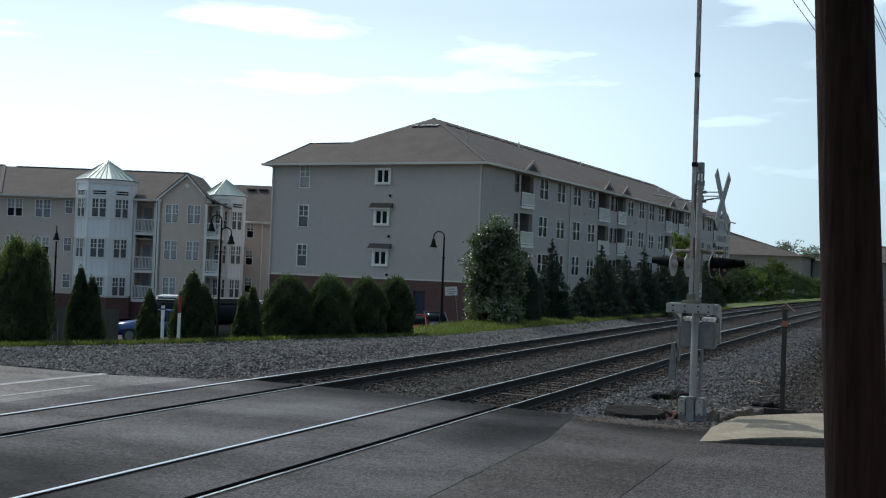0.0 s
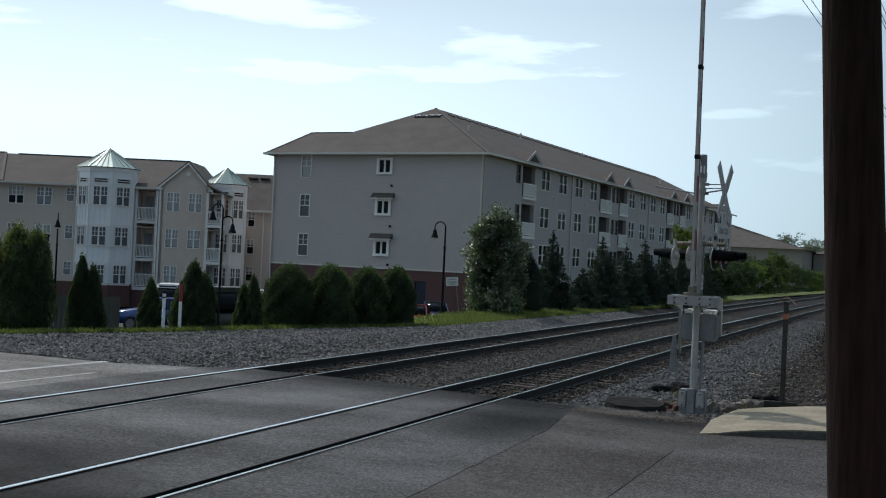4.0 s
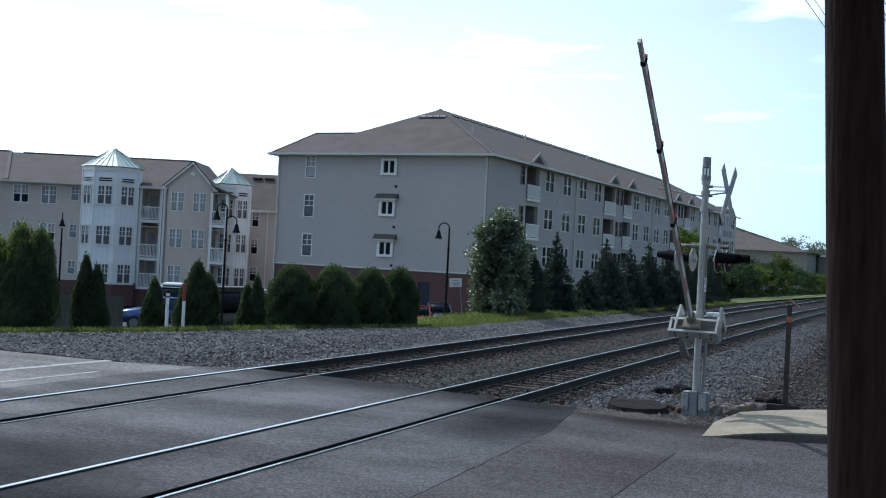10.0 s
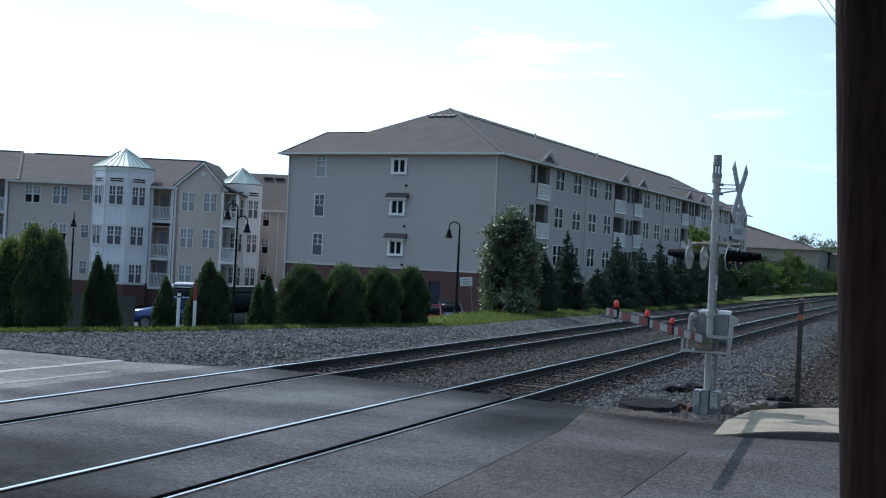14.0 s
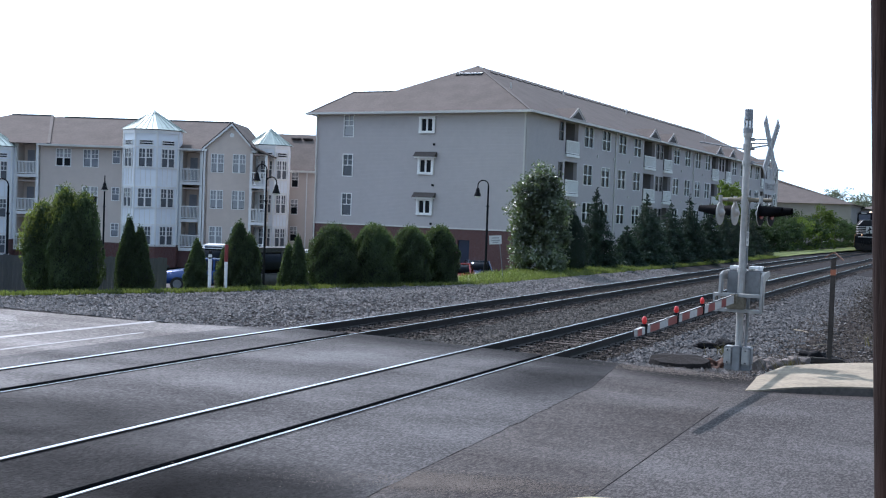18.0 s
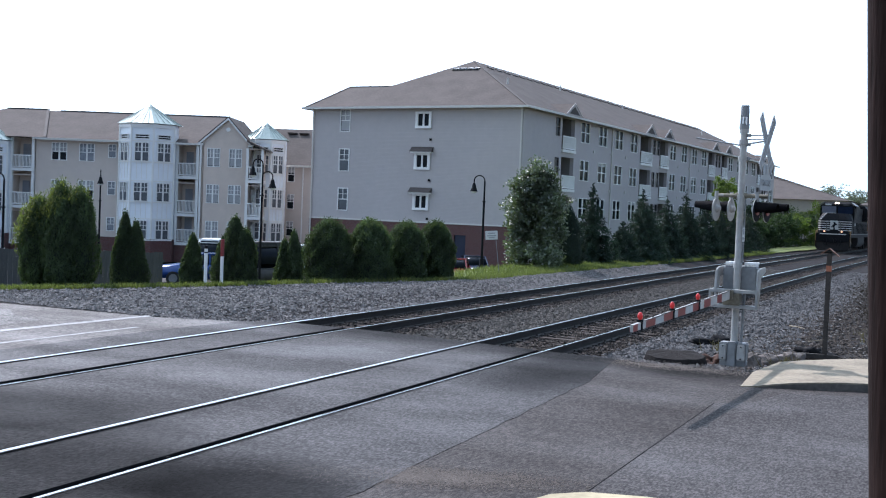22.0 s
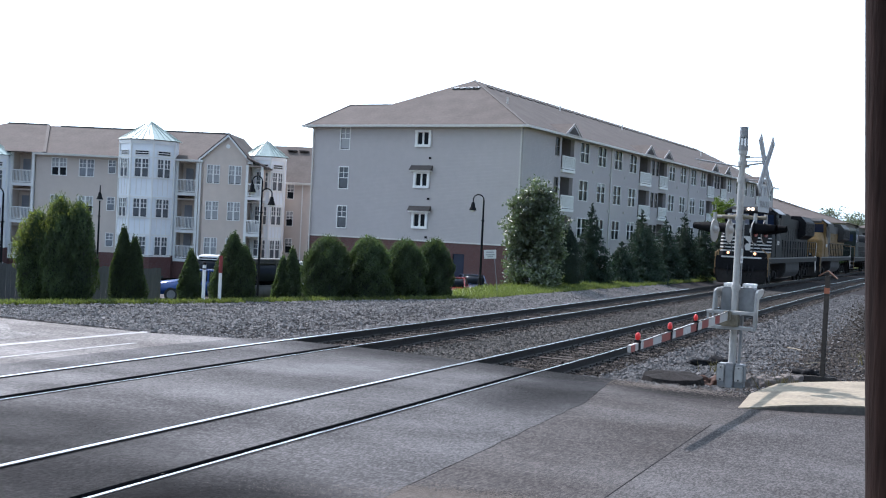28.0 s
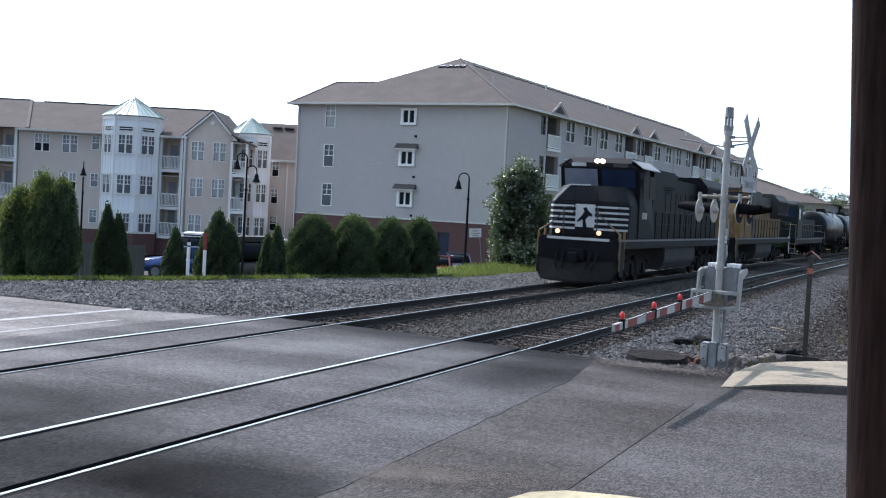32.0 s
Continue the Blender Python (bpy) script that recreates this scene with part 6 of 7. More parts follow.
def conifer(m, h, r, label, seed, n=5200, group="spruces before the long wall"):
    """A spruce: whorls of drooping branches hung with needle sprays."""
    g = np.random.default_rng(seed)
    t = empty("spruce_tree", m, label, "tree", group)
    bm = bmesh.new()
    bm_rod(bm, (0, 0, -0.3), (0, 0, h * 0.98), 0.07, 0.008, 8)
    cs, us = [], []
    whorls = 26
    for i in range(whorls):
        f = (i + 0.4) / whorls
        count = 10 if f < 0.7 else 7
        for k in range(count):
            a = 2 * np.pi * (k + 0.5 * (i % 2)) / count + 0.25 * g.standard_normal()
            reach = r * (1 - f) ** 0.95 * (0.72 + 0.4 * g.random()) + 0.03
            z = f * h + 0.1 + 0.035 * h * g.standard_normal()
            tip = np.array([math.cos(a) * reach, math.sin(a) * reach, z - 0.16 * reach + 0.1 * f])
            bm_rod(bm, (0, 0, z), tip, 0.012, 0.004, 5, False)
            q = max(6, int(n / (whorls * 8) * (0.35 + reach / r)))
            s = g.random(q) ** 0.42
            p = np.outer(1 - s, [0, 0, z]) + np.outer(s, tip) + g.standard_normal((q, 3)) * [0.1, 0.1, 0.09] * (1.15 - f)
            cs.append(p)
            us.append(np.tile(tip - [0, 0, z + 0.25], (q, 1)) + 0.3 * g.standard_normal((q, 3)))
    cs.append(np.stack([0.02 * g.standard_normal(60), 0.02 * g.standard_normal(60), h * (0.9 + 0.12 * g.random(60))], 1))
    us.append(np.tile([0, 0, 1.0], (60, 1)) + 0.2 * g.standard_normal((60, 3)))
    part("trunk", bm, M_BARK, t)
    # dark cone stands in for the shade among the branches
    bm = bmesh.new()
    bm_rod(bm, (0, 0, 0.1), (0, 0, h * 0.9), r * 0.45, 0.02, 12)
    part("inner_shade_hull", bm, M_ARBOR_CORE, t)
    c, u = np.concatenate(cs), unit(np.concatenate(us))
    k = len(c)
    taper = 0.4 + 0.6 * np.clip(1 - c[:, 2] / h, 0, 1)
    leaf_mesh("crown", c, unit(g.standard_normal((k, 3)) + [0, 0, 0.8]), u, (0.11 + 0.1 * g.random(k)) * taper, (0.045 + 0.035 * g.random(k)) * taper, M_SPRUCE, t)
    return t


for i, (x, y, h, r) in enumerate(((-16.95, 55.4, 3.85, 1.0), (-16.35, 59.2, 2.0, 0.7), (-16.1, 62.2, 3.8, 0.95), (-16.3, 64.6, 3.0, 0.85), (-16.0, 67.6, 3.45, 1.0), (-15.7, 71.4, 3.9, 1.05),
                                  (-15.6, 76.8, 3.5, 1.05), (-15.5, 82.4, 3.35, 1.1), (-15.7, 88.2, 3.2, 1.15), (-15.6, 94.5, 3.1, 1.2), (-17.4, 69.5, 3.0, 1.0), (-17.3, 79.5, 3.1, 1.1))):
    conifer(pose(x, y, 0.0, 0, 0, 40 * i), h, r * (1.35 if i == 0 else 1.75), "dark green young spruce on the verge", 40 + i, 17000 if i < 7 else 10000)
for i, (x, y, h, r) in enumerate(((-17.0, 104, 2.7, 1.6), (-16.9, 109, 2.6, 1.7), (-16.7, 115, 2.8, 1.8), (-16.6, 121, 3.3, 1.9), (-16.2, 127, 3.4, 2.0), (-15.6, 133, 3.6, 2.0), (-15.0, 140, 4.9, 1.7),
                                  (-14.4, 149, 3.6, 2.2), (-13.6, 160, 3.0, 2.1), (-13.0, 170, 2.8, 2.2), (-11.8, 182, 2.4, 2.4), (-18.6, 118, 4.6, 2.0), (-17.6, 130, 4.4, 2.0))):
    broadleaf(pose(x, y, -0.2, 0, 0, 50 * i), h, r, 0.15, "bushy green shrub beside the line", 70 + i, 5200, 0.2, (M_BUSH if i in (4, 6, 9, 10) else M_HEDGE), "shrub", 0.05, "shrub", "shrubs far along the verge")
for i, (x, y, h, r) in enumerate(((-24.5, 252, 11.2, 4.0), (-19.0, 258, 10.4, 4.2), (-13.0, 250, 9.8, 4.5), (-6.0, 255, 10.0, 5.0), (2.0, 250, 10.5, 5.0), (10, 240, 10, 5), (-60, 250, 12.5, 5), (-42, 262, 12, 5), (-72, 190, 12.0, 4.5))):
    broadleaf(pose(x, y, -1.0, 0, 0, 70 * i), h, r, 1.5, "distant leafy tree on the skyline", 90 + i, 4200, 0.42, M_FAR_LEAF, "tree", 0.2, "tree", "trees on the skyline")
broadleaf(pose(-1.75, 31.4, -0.1), 1.15, 0.62, 0.05, "dead dark brown twiggy shrub on the ballast bank", 131, 1500, 0.05, M_DEAD, "shrub", 0.02, "shrub", limbs=60, low=1.0)
# a small light green tree seen behind the signal
broadleaf(pose(-18.69, 101, -1.2), 7.50, 1.3, 2.6, "slender light green tree before the long wall", 120, 5000, 0.2, M_BUSH)


def scatter_blades(name, count, xy, level, h, spread, material, label, seed):
    g = np.random.default_rng(seed)
    p = xy(g, count)
    z = np.array([level(a, b) for a, b in p])
    hh = h * (0.5 + g.random(count))
    a = g.random(count) * np.pi
    w = 0.012 + 0.014 * g.random(count)
    tip = np.stack([p[:, 0] + spread * hh * g.standard_normal(count), p[:, 1] + spread * hh * g.standard_normal(count), z + hh], 1)
    v = np.empty((count, 3, 3))
    v[:, 0] = np.stack([p[:, 0] - w * np.cos(a), p[:, 1] - w * np.sin(a), z - 0.02], 1)
    v[:, 1] = np.stack([p[:, 0] + w * np.cos(a), p[:, 1] + w * np.sin(a), z - 0.02], 1)
    v[:, 2] = tip
    ob = from_arrays(name, v.reshape(-1, 3), np.arange(count * 3).reshape(-1, 3), material)
    return tagged(ob, label, "grass", kind="stuff")


def verge(g, n):
    y = 19 + 75 * g.random(n) ** 1.6
    e = np.array([lawn_edge(v) for v in y])
    return np.stack([e + 0.35 - 3.2 * g.random(n) ** 1.8, y], 1)


scatter_blades("grass_blades", 60000, verge, lambda x, y: lawn_level(x, y) - 0.01, 0.13, 0.4, M_BLADE, "green grass blades along the verge", 5)


def dry(g, n):
    k = g.integers(0, 26, n)
    cx, cy = -4.3 + 5.4 * np.random.default_rng(9).random(26), 20.4 + 9 * np.random.default_rng(10).random(26) ** 1.5
    return np.stack([cx[k] + 0.14 * g.standard_normal(n), cy[k] + 0.14 * g.standard_normal(n)], 1)


scatter_blades("dry_weeds", 450, dry, bed_level, 0.22, 0.7, M_DRY, "dry straw-coloured weeds in the ballast", 6)
# ---- fence, parked vehicles, litter ----
fence = empty("board_fence", None, "weathered grey wooden board fence behind the shrubs", "fence", kind="")
board = finish(rounded(bmesh.new(), (-0.0745, 0.0745, -0.012, 0.012, 0.0, 1.75), by=0.004), "board", M_FENCE)
fa, fb = Vector((-31.5, 25.6, 0)), Vector((-24.95, 31.52, 0))
fdir = fb - fa
f_ang = math.degrees(math.atan2(fdir.y, fdir.x))
nb = int(fdir.length / 0.15)
for i in range(nb):
    p = fa + fdir * (i / nb)
    shared("board", board, fence, p.x, p.y, -1.15 + 0.02 * math.sin(i * 1.7), f_ang)
for i in range(0, nb, 16):
    p = fa + fdir * (i / nb)
    bm = bmesh.new()
    bm_box(bm, p.x - 0.06, p.y + 0.06, -0.3, 0.1, 0.1, 1.95)
    part("post", bm, M_FENCE, fence)
for z in (-0.9, 0.3):
    bm = bmesh.new()
    bm_bar(bm, (fa.x - 0.03, fa.y + 0.03, z), (fb.x - 0.03, fb.y + 0.03, z), 0.04, 0.09)
    part("rail", bm, M_FENCE, fence)


def parked_car(m, paint, label, tall=1.0, van=False):
    """A parked car: x to its front, lower body, cabin, glass, four wheels, lights."""
    c = empty("parked_car", m, label, "car", "cars in the car park")
    bm = bmesh.new()
    bm_prism(bm, [(-2.15, 0.35), (2.1, 0.32), (2.2, 0.62), (2.05, 0.82), (1.15, 0.95), (-1.55, 1.0), (-2.2, 0.95), (-2.25, 0.6)], "y", -0.86, 0.86)
    bmesh.ops.bevel(bm, geom=list(bm.edges), offset=0.07, segments=3, affect="EDGES", clamp_overlap=True)
    part("body", bm, paint, c, smooth=True)
    roof = 1.45 * tall
    prof = [(-2.0, 0.95), (1.2, 0.93), (0.95, roof * 0.97), (-1.9, roof)] if van else [(-1.75, 0.97), (1.05, 0.93), (0.35, roof), (-1.0, roof)]
    bm = bmesh.new()
    bm_prism(bm, prof, "y", -0.74, 0.74)
    for v in bm.verts:
        if v.co.z > 1.2:
            v.co.y *= 0.86
    bmesh.ops.bevel(bm, geom=list(bm.edges), offset=0.2 if van else 0.06, segments=3, affect="EDGES", clamp_overlap=True)
    part("glasshouse", bm, M_GLASS, c, smooth=True)
    bm = bmesh.new()
    x0, x1 = (-1.85, 0.9) if van else (-0.98, 0.32)
    rounded(bm, (x0, x1, -0.64, 0.64, roof - (0.32 if van else 0.05), roof + 0.02), by=0.15 if van else 0.02)
    part("roof", bm, paint, c)
    for s in (-1, 1):
        for a, b in (((prof[1][0] - 0.05, s * 0.76, 0.95), (prof[2][0], s * 0.64, roof)), ((prof[0][0] + 0.05, s * 0.76, 0.97), (prof[3][0], s * 0.64, roof)), ((-0.3, s * 0.76, 0.96), (-0.32, s * 0.64, roof))):
            bm = bmesh.new()
            bm_bar(bm, a, b, 0.07, 0.05)
            part("pillar", bm, paint, c)
    for x in (-1.4, 1.35):
        for y in (-0.78, 0.78):
            bm = bmesh.new()
            bm_rod(bm, (x, y - 0.1, 0.32), (x, y + 0.1, 0.32), 0.32, seg=22)
            w = part("wheel", bm, M_RUBBER, c)
            bm = bmesh.new()
            bm_rod(bm, (x, y - 0.105, 0.32), (x, y + 0.105, 0.32), 0.2, seg=16)
            part("rim", bm, M_GALV, w)
    for y in (-0.62, 0.62):
        bm = rounded(bmesh.new(), (2.08, 2.17, y - 0.16, y + 0.16, 0.62, 0.75), by=0.02)
        part("headlight", bm, M_WHITE, c)
        bm = rounded(bmesh.new(), (-2.24, -2.16, y - 0.13, y + 0.13, 0.68, 0.85), by=0.02)
        part("tail_light", bm, M_RED, c)
    return c


LOT = -1.42
BLUE_XY = (-32.3, 43.6)
parked_car(pose(BLUE_XY[0], BLUE_XY[1], LOT - 0.1, 0, 0, 218), M_CAR_BLUE, "bright blue parked hatchback", 1.02)
parked_car(pose(-26.8, 60.6, LOT - 0.45, 0, 0, 290), M_CAR_RED, "red parked saloon car")
parked_car(pose(-27.6, 65.4, LOT - 0.45, 0, 0, 300), M_CAR_DARK, "dark blue parked estate car by the brick wall", 1.02)
parked_car(pose(-34.84, 47.70, LOT, 0, 0, 300), M_CAR_WHITE, "white parked van with a rounded roof", 1.3, True)
parked_car(pose(-27.5, 41.4, LOT + 0.1, 0, 0, 250), M_LOCO_GREY, "dark grey parked van", 1.42, True)
parked_car(pose(-27.6, 45.4, LOT + 0.1, 0, 0, 240), M_CAR_WHITE, "white parked van behind the shrubs", 1.3, True)
parked_car(pose(-33.5, 30.3, LOT, 0, 0, 130), M_CAR_DARK, "dark parked car behind the fence", 1.25)


def lump(name, m, sx, sy, sz, material, label, cat, seed, sub=3, rough=0.22):
    bm = bmesh.new()
    bmesh.ops.create_icosphere(bm, subdivisions=sub, radius=1.0)
    for v in bm.verts:
        k = 1 + rough * noise.noise(v.co * 1.7 + Vector((seed, 0, 0))) + rough * 0.4 * noise.noise(v.co * 5 + Vector((seed, 3, 0)))
        v.co = Vector((v.co.x * sx * k, v.co.y * sy * k, max(-0.2, v.co.z) * sz * k))
    ob = part(name, bm, material, None, label, smooth=True)
    ob.matrix_basis = m
    return tagged(ob, "", cat)


bm = bmesh.new()
rim_lo, rim_hi = [], []
for i in range(26):
    a = 2 * math.pi * i / 26
    k = 1 + 0.16 * noise.noise((math.cos(a) * 1.6, math.sin(a) * 1.6, 4)) + 0.05 * noise.noise((math.cos(a) * 6, math.sin(a) * 6, 8))
    rim_lo.append(bm.verts.new((0.56 * k * math.cos(a), 0.42 * k * math.sin(a), -0.1)))
    rim_hi.append(bm.verts.new((0.5 * k * math.cos(a), 0.38 * k * math.sin(a), 0.1 + 0.05 * math.sin(a) + 0.035 * noise.noise((math.cos(a) * 2, math.sin(a) * 2, 1)))))
mid_v = bm.verts.new((0, 0.05, 0.16))
for i in range(26):
    bm.faces.new((rim_lo[i], rim_lo[(i + 1) % 26], rim_hi[(i + 1) % 26], rim_hi[i]))
    bm.faces.new((rim_hi[i], rim_hi[(i + 1) % 26], mid_v))
slab = part("asphalt_slab", bm, M_SLAB, None, "flat slab of leftover asphalt with a dark broken edge beside the road")
slab.matrix_basis = pose(-4.5, 20.0, -0.05, 0, 0, 8)
tagged(slab, "", "asphalt")
lump("boulder", pose(-3.28, 21.05, -0.16), 0.15, 0.14, 0.22, M_RUBBLE, "pale broken lump of concrete beside the mast", "rubble", 5, 4, 0.5)
lump("log", pose(-2.98, 21.5, -0.14, 0, 0, 30), 0.34, 0.12, 0.17, M_LOG, "grey weathered piece of log beside the mast", "log", 9, 4, 0.45)
for i, (x, y, sx, a, mt, lb) in enumerate(((-3.95, 20.75, 0.2, 30, M_RUST_DARK, "rust-brown heap of scrap beside the mast"), (-2.75, 22.2, 0.3, 35, M_LOG, "dark rotten tie fragment"),
                                           (-4.5, 23.9, 0.36, 20, M_TAR, "dark lump of old timber in the ballast"), (-2.5, 23.1, 0.42, 42, M_TAR, "dark rotten tie fragment"))):
    lump("debris", pose(x, y, -0.15, 0, 0, a), sx, 0.16, 0.14, mt, lb, "debris", 20 + i, 4, 0.95)
for i, (x, y, a, l) in enumerate(((-2.65, 26.2, 35, 0.55), (-2.9, 22.1, 75, 0.45), (-3.5, 29.2, -65, 1.2), (-3.05, 21.8, 50, 0.4), (-2.75, 22.2, 110, 0.45))):
    s = empty("stick", pose(x, y, bed_level(x, y) + 0.03, 8, 0, a), "pale dry stick lying on the ballast", "stick", "sticks on the ballast")
    bm = bmesh.new()
    bm_rod(bm, (-l / 2, 0, 0), (0, 0.03, 0.03), 0.014, 0.012, 6)
    bm_rod(bm, (0, 0.03, 0.03), (l / 2, 0, 0.05), 0.012, 0.006, 6)
    part("twig", bm, M_CONCRETE, s)
timber = empty("timber", pose(-2.35, 22.7, -0.13, 0, 4, 42), "dark rotten timber lying at the foot of the post", "timber")
part("plank", rounded(bmesh.new(), (-0.5, 0.5, -0.06, 0.06, 0, 0.11), by=0.02), M_BROWN, timber)
for i in range(9):
    g = np.random.default_rng(200 + i)
    x, y = -3.15 + 1.1 * g.random(), 20.3 + 0.6 * g.random()
    lump("stone", pose(x, y, -0.12, 0, 0, 360 * g.random()), 0.05 + 0.03 * g.random(), 0.045, 0.05, M_CONCRETE, "pale stone at the foot of the mast", "stone", 60 + i, 1, 0.3)["group"] = "pale stones at the mast"
# ---- the train: x across, y back from the leading end, z from the rail ----
def bevelled(bm, by=0.03, seg=2):
    bmesh.ops.bevel(bm, geom=list(bm.edges), offset=by, segments=seg, affect="EDGES", clamp_overlap=True)
    return bm


def wheelset_mesh():
    bm = bmesh.new()
    for x in (-0.74, 0.74):
        bm_rod(bm, (x - 0.065, 0, 0), (x + 0.065, 0, 0), 0.51, seg=26)
        bm_rod(bm, (x - 0.1, 0, 0), (x + 0.1, 0, 0), 0.12, seg=12)
        for a in range(4):
            c, s = math.cos(a * math.pi / 2), math.sin(a * math.pi / 2)
            bm_rod(bm, (x - 0.075, c * 0.3, s * 0.3), (x + 0.075, c * 0.3, s * 0.3), 0.08, seg=8)
    bm_rod(bm, (-0.74, 0, 0), (0.74, 0, 0), 0.09, seg=10)
    return finish(bm, "wheelset", M_LOCO_DIRT)


WHEELSET = wheelset_mesh()
WHEELSETS = []


def bogie(parent, yc, axles):
    bm = bmesh.new()
    half = (len(axles) - 1) * 0.9 + 0.75
    for s in (-1, 1):
        bm_prism(bm, [(yc - half, 0.62), (yc - half + 0.3, 0.82), (yc + half - 0.3, 0.82), (yc + half, 0.62), (yc + half - 0.2, 0.5), (yc + 0.6, 0.42), (yc - 0.6, 0.42), (yc - half + 0.2, 0.5)], "x", s * 1.0 - 0.07, s * 1.0 + 0.07)
        for y in axles:
            bm_box(bm, s * 1.07, yc + y, 0.53, 0.16, 0.36, 0.4)
            bm_rod(bm, (s * 1.08, yc + y + 0.45, 0.45), (s * 1.08, yc + y + 0.45, 0.85), 0.1, seg=10)
    bm_box(bm, 0, yc, 0.7, 2.0, 0.5, 0.3)
    b = part("bogie", bm, M_LOCO_DIRT, parent, "dusty dark bogie frame")
    for y in axles:
        w = new("wheelset", WHEELSET)
        w.parent = b
        w.matrix_basis = pose(0, yc + y, 0.51)
        WHEELSETS.append((w, Vector((0, yc + y, 0.51)), parent))


def handrail(parent, x, y0, y1, z, material, post=1.5, h=1.05):
    bm = bmesh.new()
    for zz in (h, h * 0.55):
        bm_rod(bm, (x, y0, z + zz), (x, y1, z + zz), 0.02, seg=6)
    n = max(2, int((y1 - y0) / post) + 1)
    for i in range(n):
        y = y0 + (y1 - y0) * i / (n - 1)
        bm_rod(bm, (x, y, z), (x, y, z + h), 0.024, seg=6)
    part("handrail", bm, material, parent)


def locomotive(label, body, roof, nose_stripes, hood_dark, lit):
    t = empty("locomotive", None, label, "locomotive", "locomotives of the freight train")
    deck = 1.68
    bm = bmesh.new()
    rounded(bm, (-1.5, 1.5, 0.75, 21.9, 1.32, deck), by=0.02)
    part("underframe", bm, M_LOCO, t)
    for s in (-1, 1):
        bm = bmesh.new()
        bm_box(bm, s * 1.505, 11.3, deck - 0.05, 0.012, 21.0, 0.07)
        part("sill_stripe", bm, M_SILL, t, "dirty white sill stripe")
    # pilot, plow, coupler
    bm = bmesh.new()
    blade = []
    for iz in range(7):
        f = iz / 6
        row = []
        for ix in range(19):
            u = -1 + ix / 9
            half = 1.3 + 0.22 * min(1.0, f * 2.2)
            z = 0.08 + 0.03 * abs(u) + f * (0.72 + 0.14 * abs(u))
            row.append(bm.verts.new((u * half, 0.62 - 0.42 * (1 - abs(u) ** 1.6) * (1 - 0.35 * f) - 0.1 * (1 - f) ** 2, z)))
        blade.append(row)
    for p, q in zip(blade, blade[1:]):
        for k in range(18):
            bm.faces.new((p[k], p[k + 1], q[k + 1], q[k]))
    bmesh.ops.solidify(bm, geom=list(bm.faces), thickness=0.04)
    part("plow", bm, M_PLOW, t, "worn grey snowplow", smooth=True)
    bm = bmesh.new()
    rounded(bm, (-1.5, 1.5, 0.6, 0.75, 0.8, 1.62), (-0.32, 0.32, 0.4, 0.65, 0.85, 1.25), by=0.03)
    bm_rod(bm, (0, 0.05, 0.98), (0, 0.6, 0.98), 0.13, seg=12)
    bm_box(bm, 0, 0.05, 0.98, 0.32, 0.22, 0.3)
    for x in (-0.75, -0.5, 0.5, 0.75):
        bm_rod(bm, (x, 0.55, 1.15), (x * 0.95, 0.3, 0.75), 0.03, seg=8)
        bm_rod(bm, (x * 0.95, 0.3, 0.75), (x * 0.85, 0.22, 0.55), 0.028, seg=8)
    part("pilot", bm, M_LOCO, t, "pilot with coupler and air hoses")
    bm = bmesh.new()
    bm_box(bm, 0, 0.585, 1.62, 2.3, 0.03, 0.09)
    part("front_stripe", bm, M_STRIPE, t)
    for s in (-1, 1):
        for z in (0.45, 0.78, 1.1, 1.4):
            bm = bmesh.new()
            bm_box(bm, s * 1.28, 0.95, z, 0.5, 0.45, 0.04)
            part("step", bm, M_LOCO, t)
        bm = bmesh.new()
        bm_box(bm, s * 1.52, 0.95, 0.95, 0.03, 0.55, 1.2)
        part("step_side", bm, M_LOCO, t)
        bm = bmesh.new()
        bm_rod(bm, (s * 1.5, 0.66, 0.55), (s * 1.5, 0.68, 1.85), 0.045, seg=8)
        bm_rod(bm, (s * 1.5, 1.25, 0.6), (s * 1.48, 1.3, 1.95), 0.045, seg=8)
        bm_rod(bm, (s * 1.5, 0.68, 1.85), (s * 1.12, 0.74, 2.12), 0.03, seg=8)
        part("grab_rail", bm, M_HANDRAIL, t, "yellow grab rails at the steps")
        bm = bmesh.new()
        bm_rod(bm, (s * 0.62, 0.72, deck), (s * 0.62, 0.74, 2.72), 0.026, seg=8)
        bm_rod(bm, (s * 0.62, 0.74, 2.72), (s * 0.5, 1.2, 2.75), 0.022, seg=8)
        bm_rod(bm, (s * 1.12, 0.74, 2.12), (s * 0.62, 0.74, 2.55), 0.022, seg=8)
        part("front_handrail", bm, M_LOCO_GREY, t)
    # wide nose
    bm = bmesh.new()
    low = [(-1.22, 1.25), (1.22, 1.25), (1.5, 1.75), (1.5, 3.2), (-1.5, 3.2), (-1.5, 1.75)]
    mid = [(-1.2, 1.3), (1.2, 1.3), (1.48, 1.8), (1.48, 3.2), (-1.48, 3.2), (-1.48, 1.8)]
    top = [(-0.72, 1.62), (0.72, 1.62), (1.15, 2.1), (1.3, 3.2), (-1.3, 3.2), (-1.15, 2.1)]
    ring = [[bm.verts.new((x, y, z)) for x, y in q] for q, z in ((low, deck), (mid, 2.95), (top, 3.55))]
    for p, q in zip(ring, ring[1:]):
        for i in range(6):
            bm.faces.new((p[i], p[(i + 1) % 6], q[(i + 1) % 6], q[i]))
    bm.faces.new(ring[0][::-1]), bm.faces.new(ring[-1])
    nose = part("nose", bevelled(bm, 0.04), body, t, "wide safety-cab nose")
    for x in (-0.42, 0.42):
        bm = bmesh.new()
        bm_box(bm, x, 1.25, 2.9, 0.02, 0.04, 1.0)
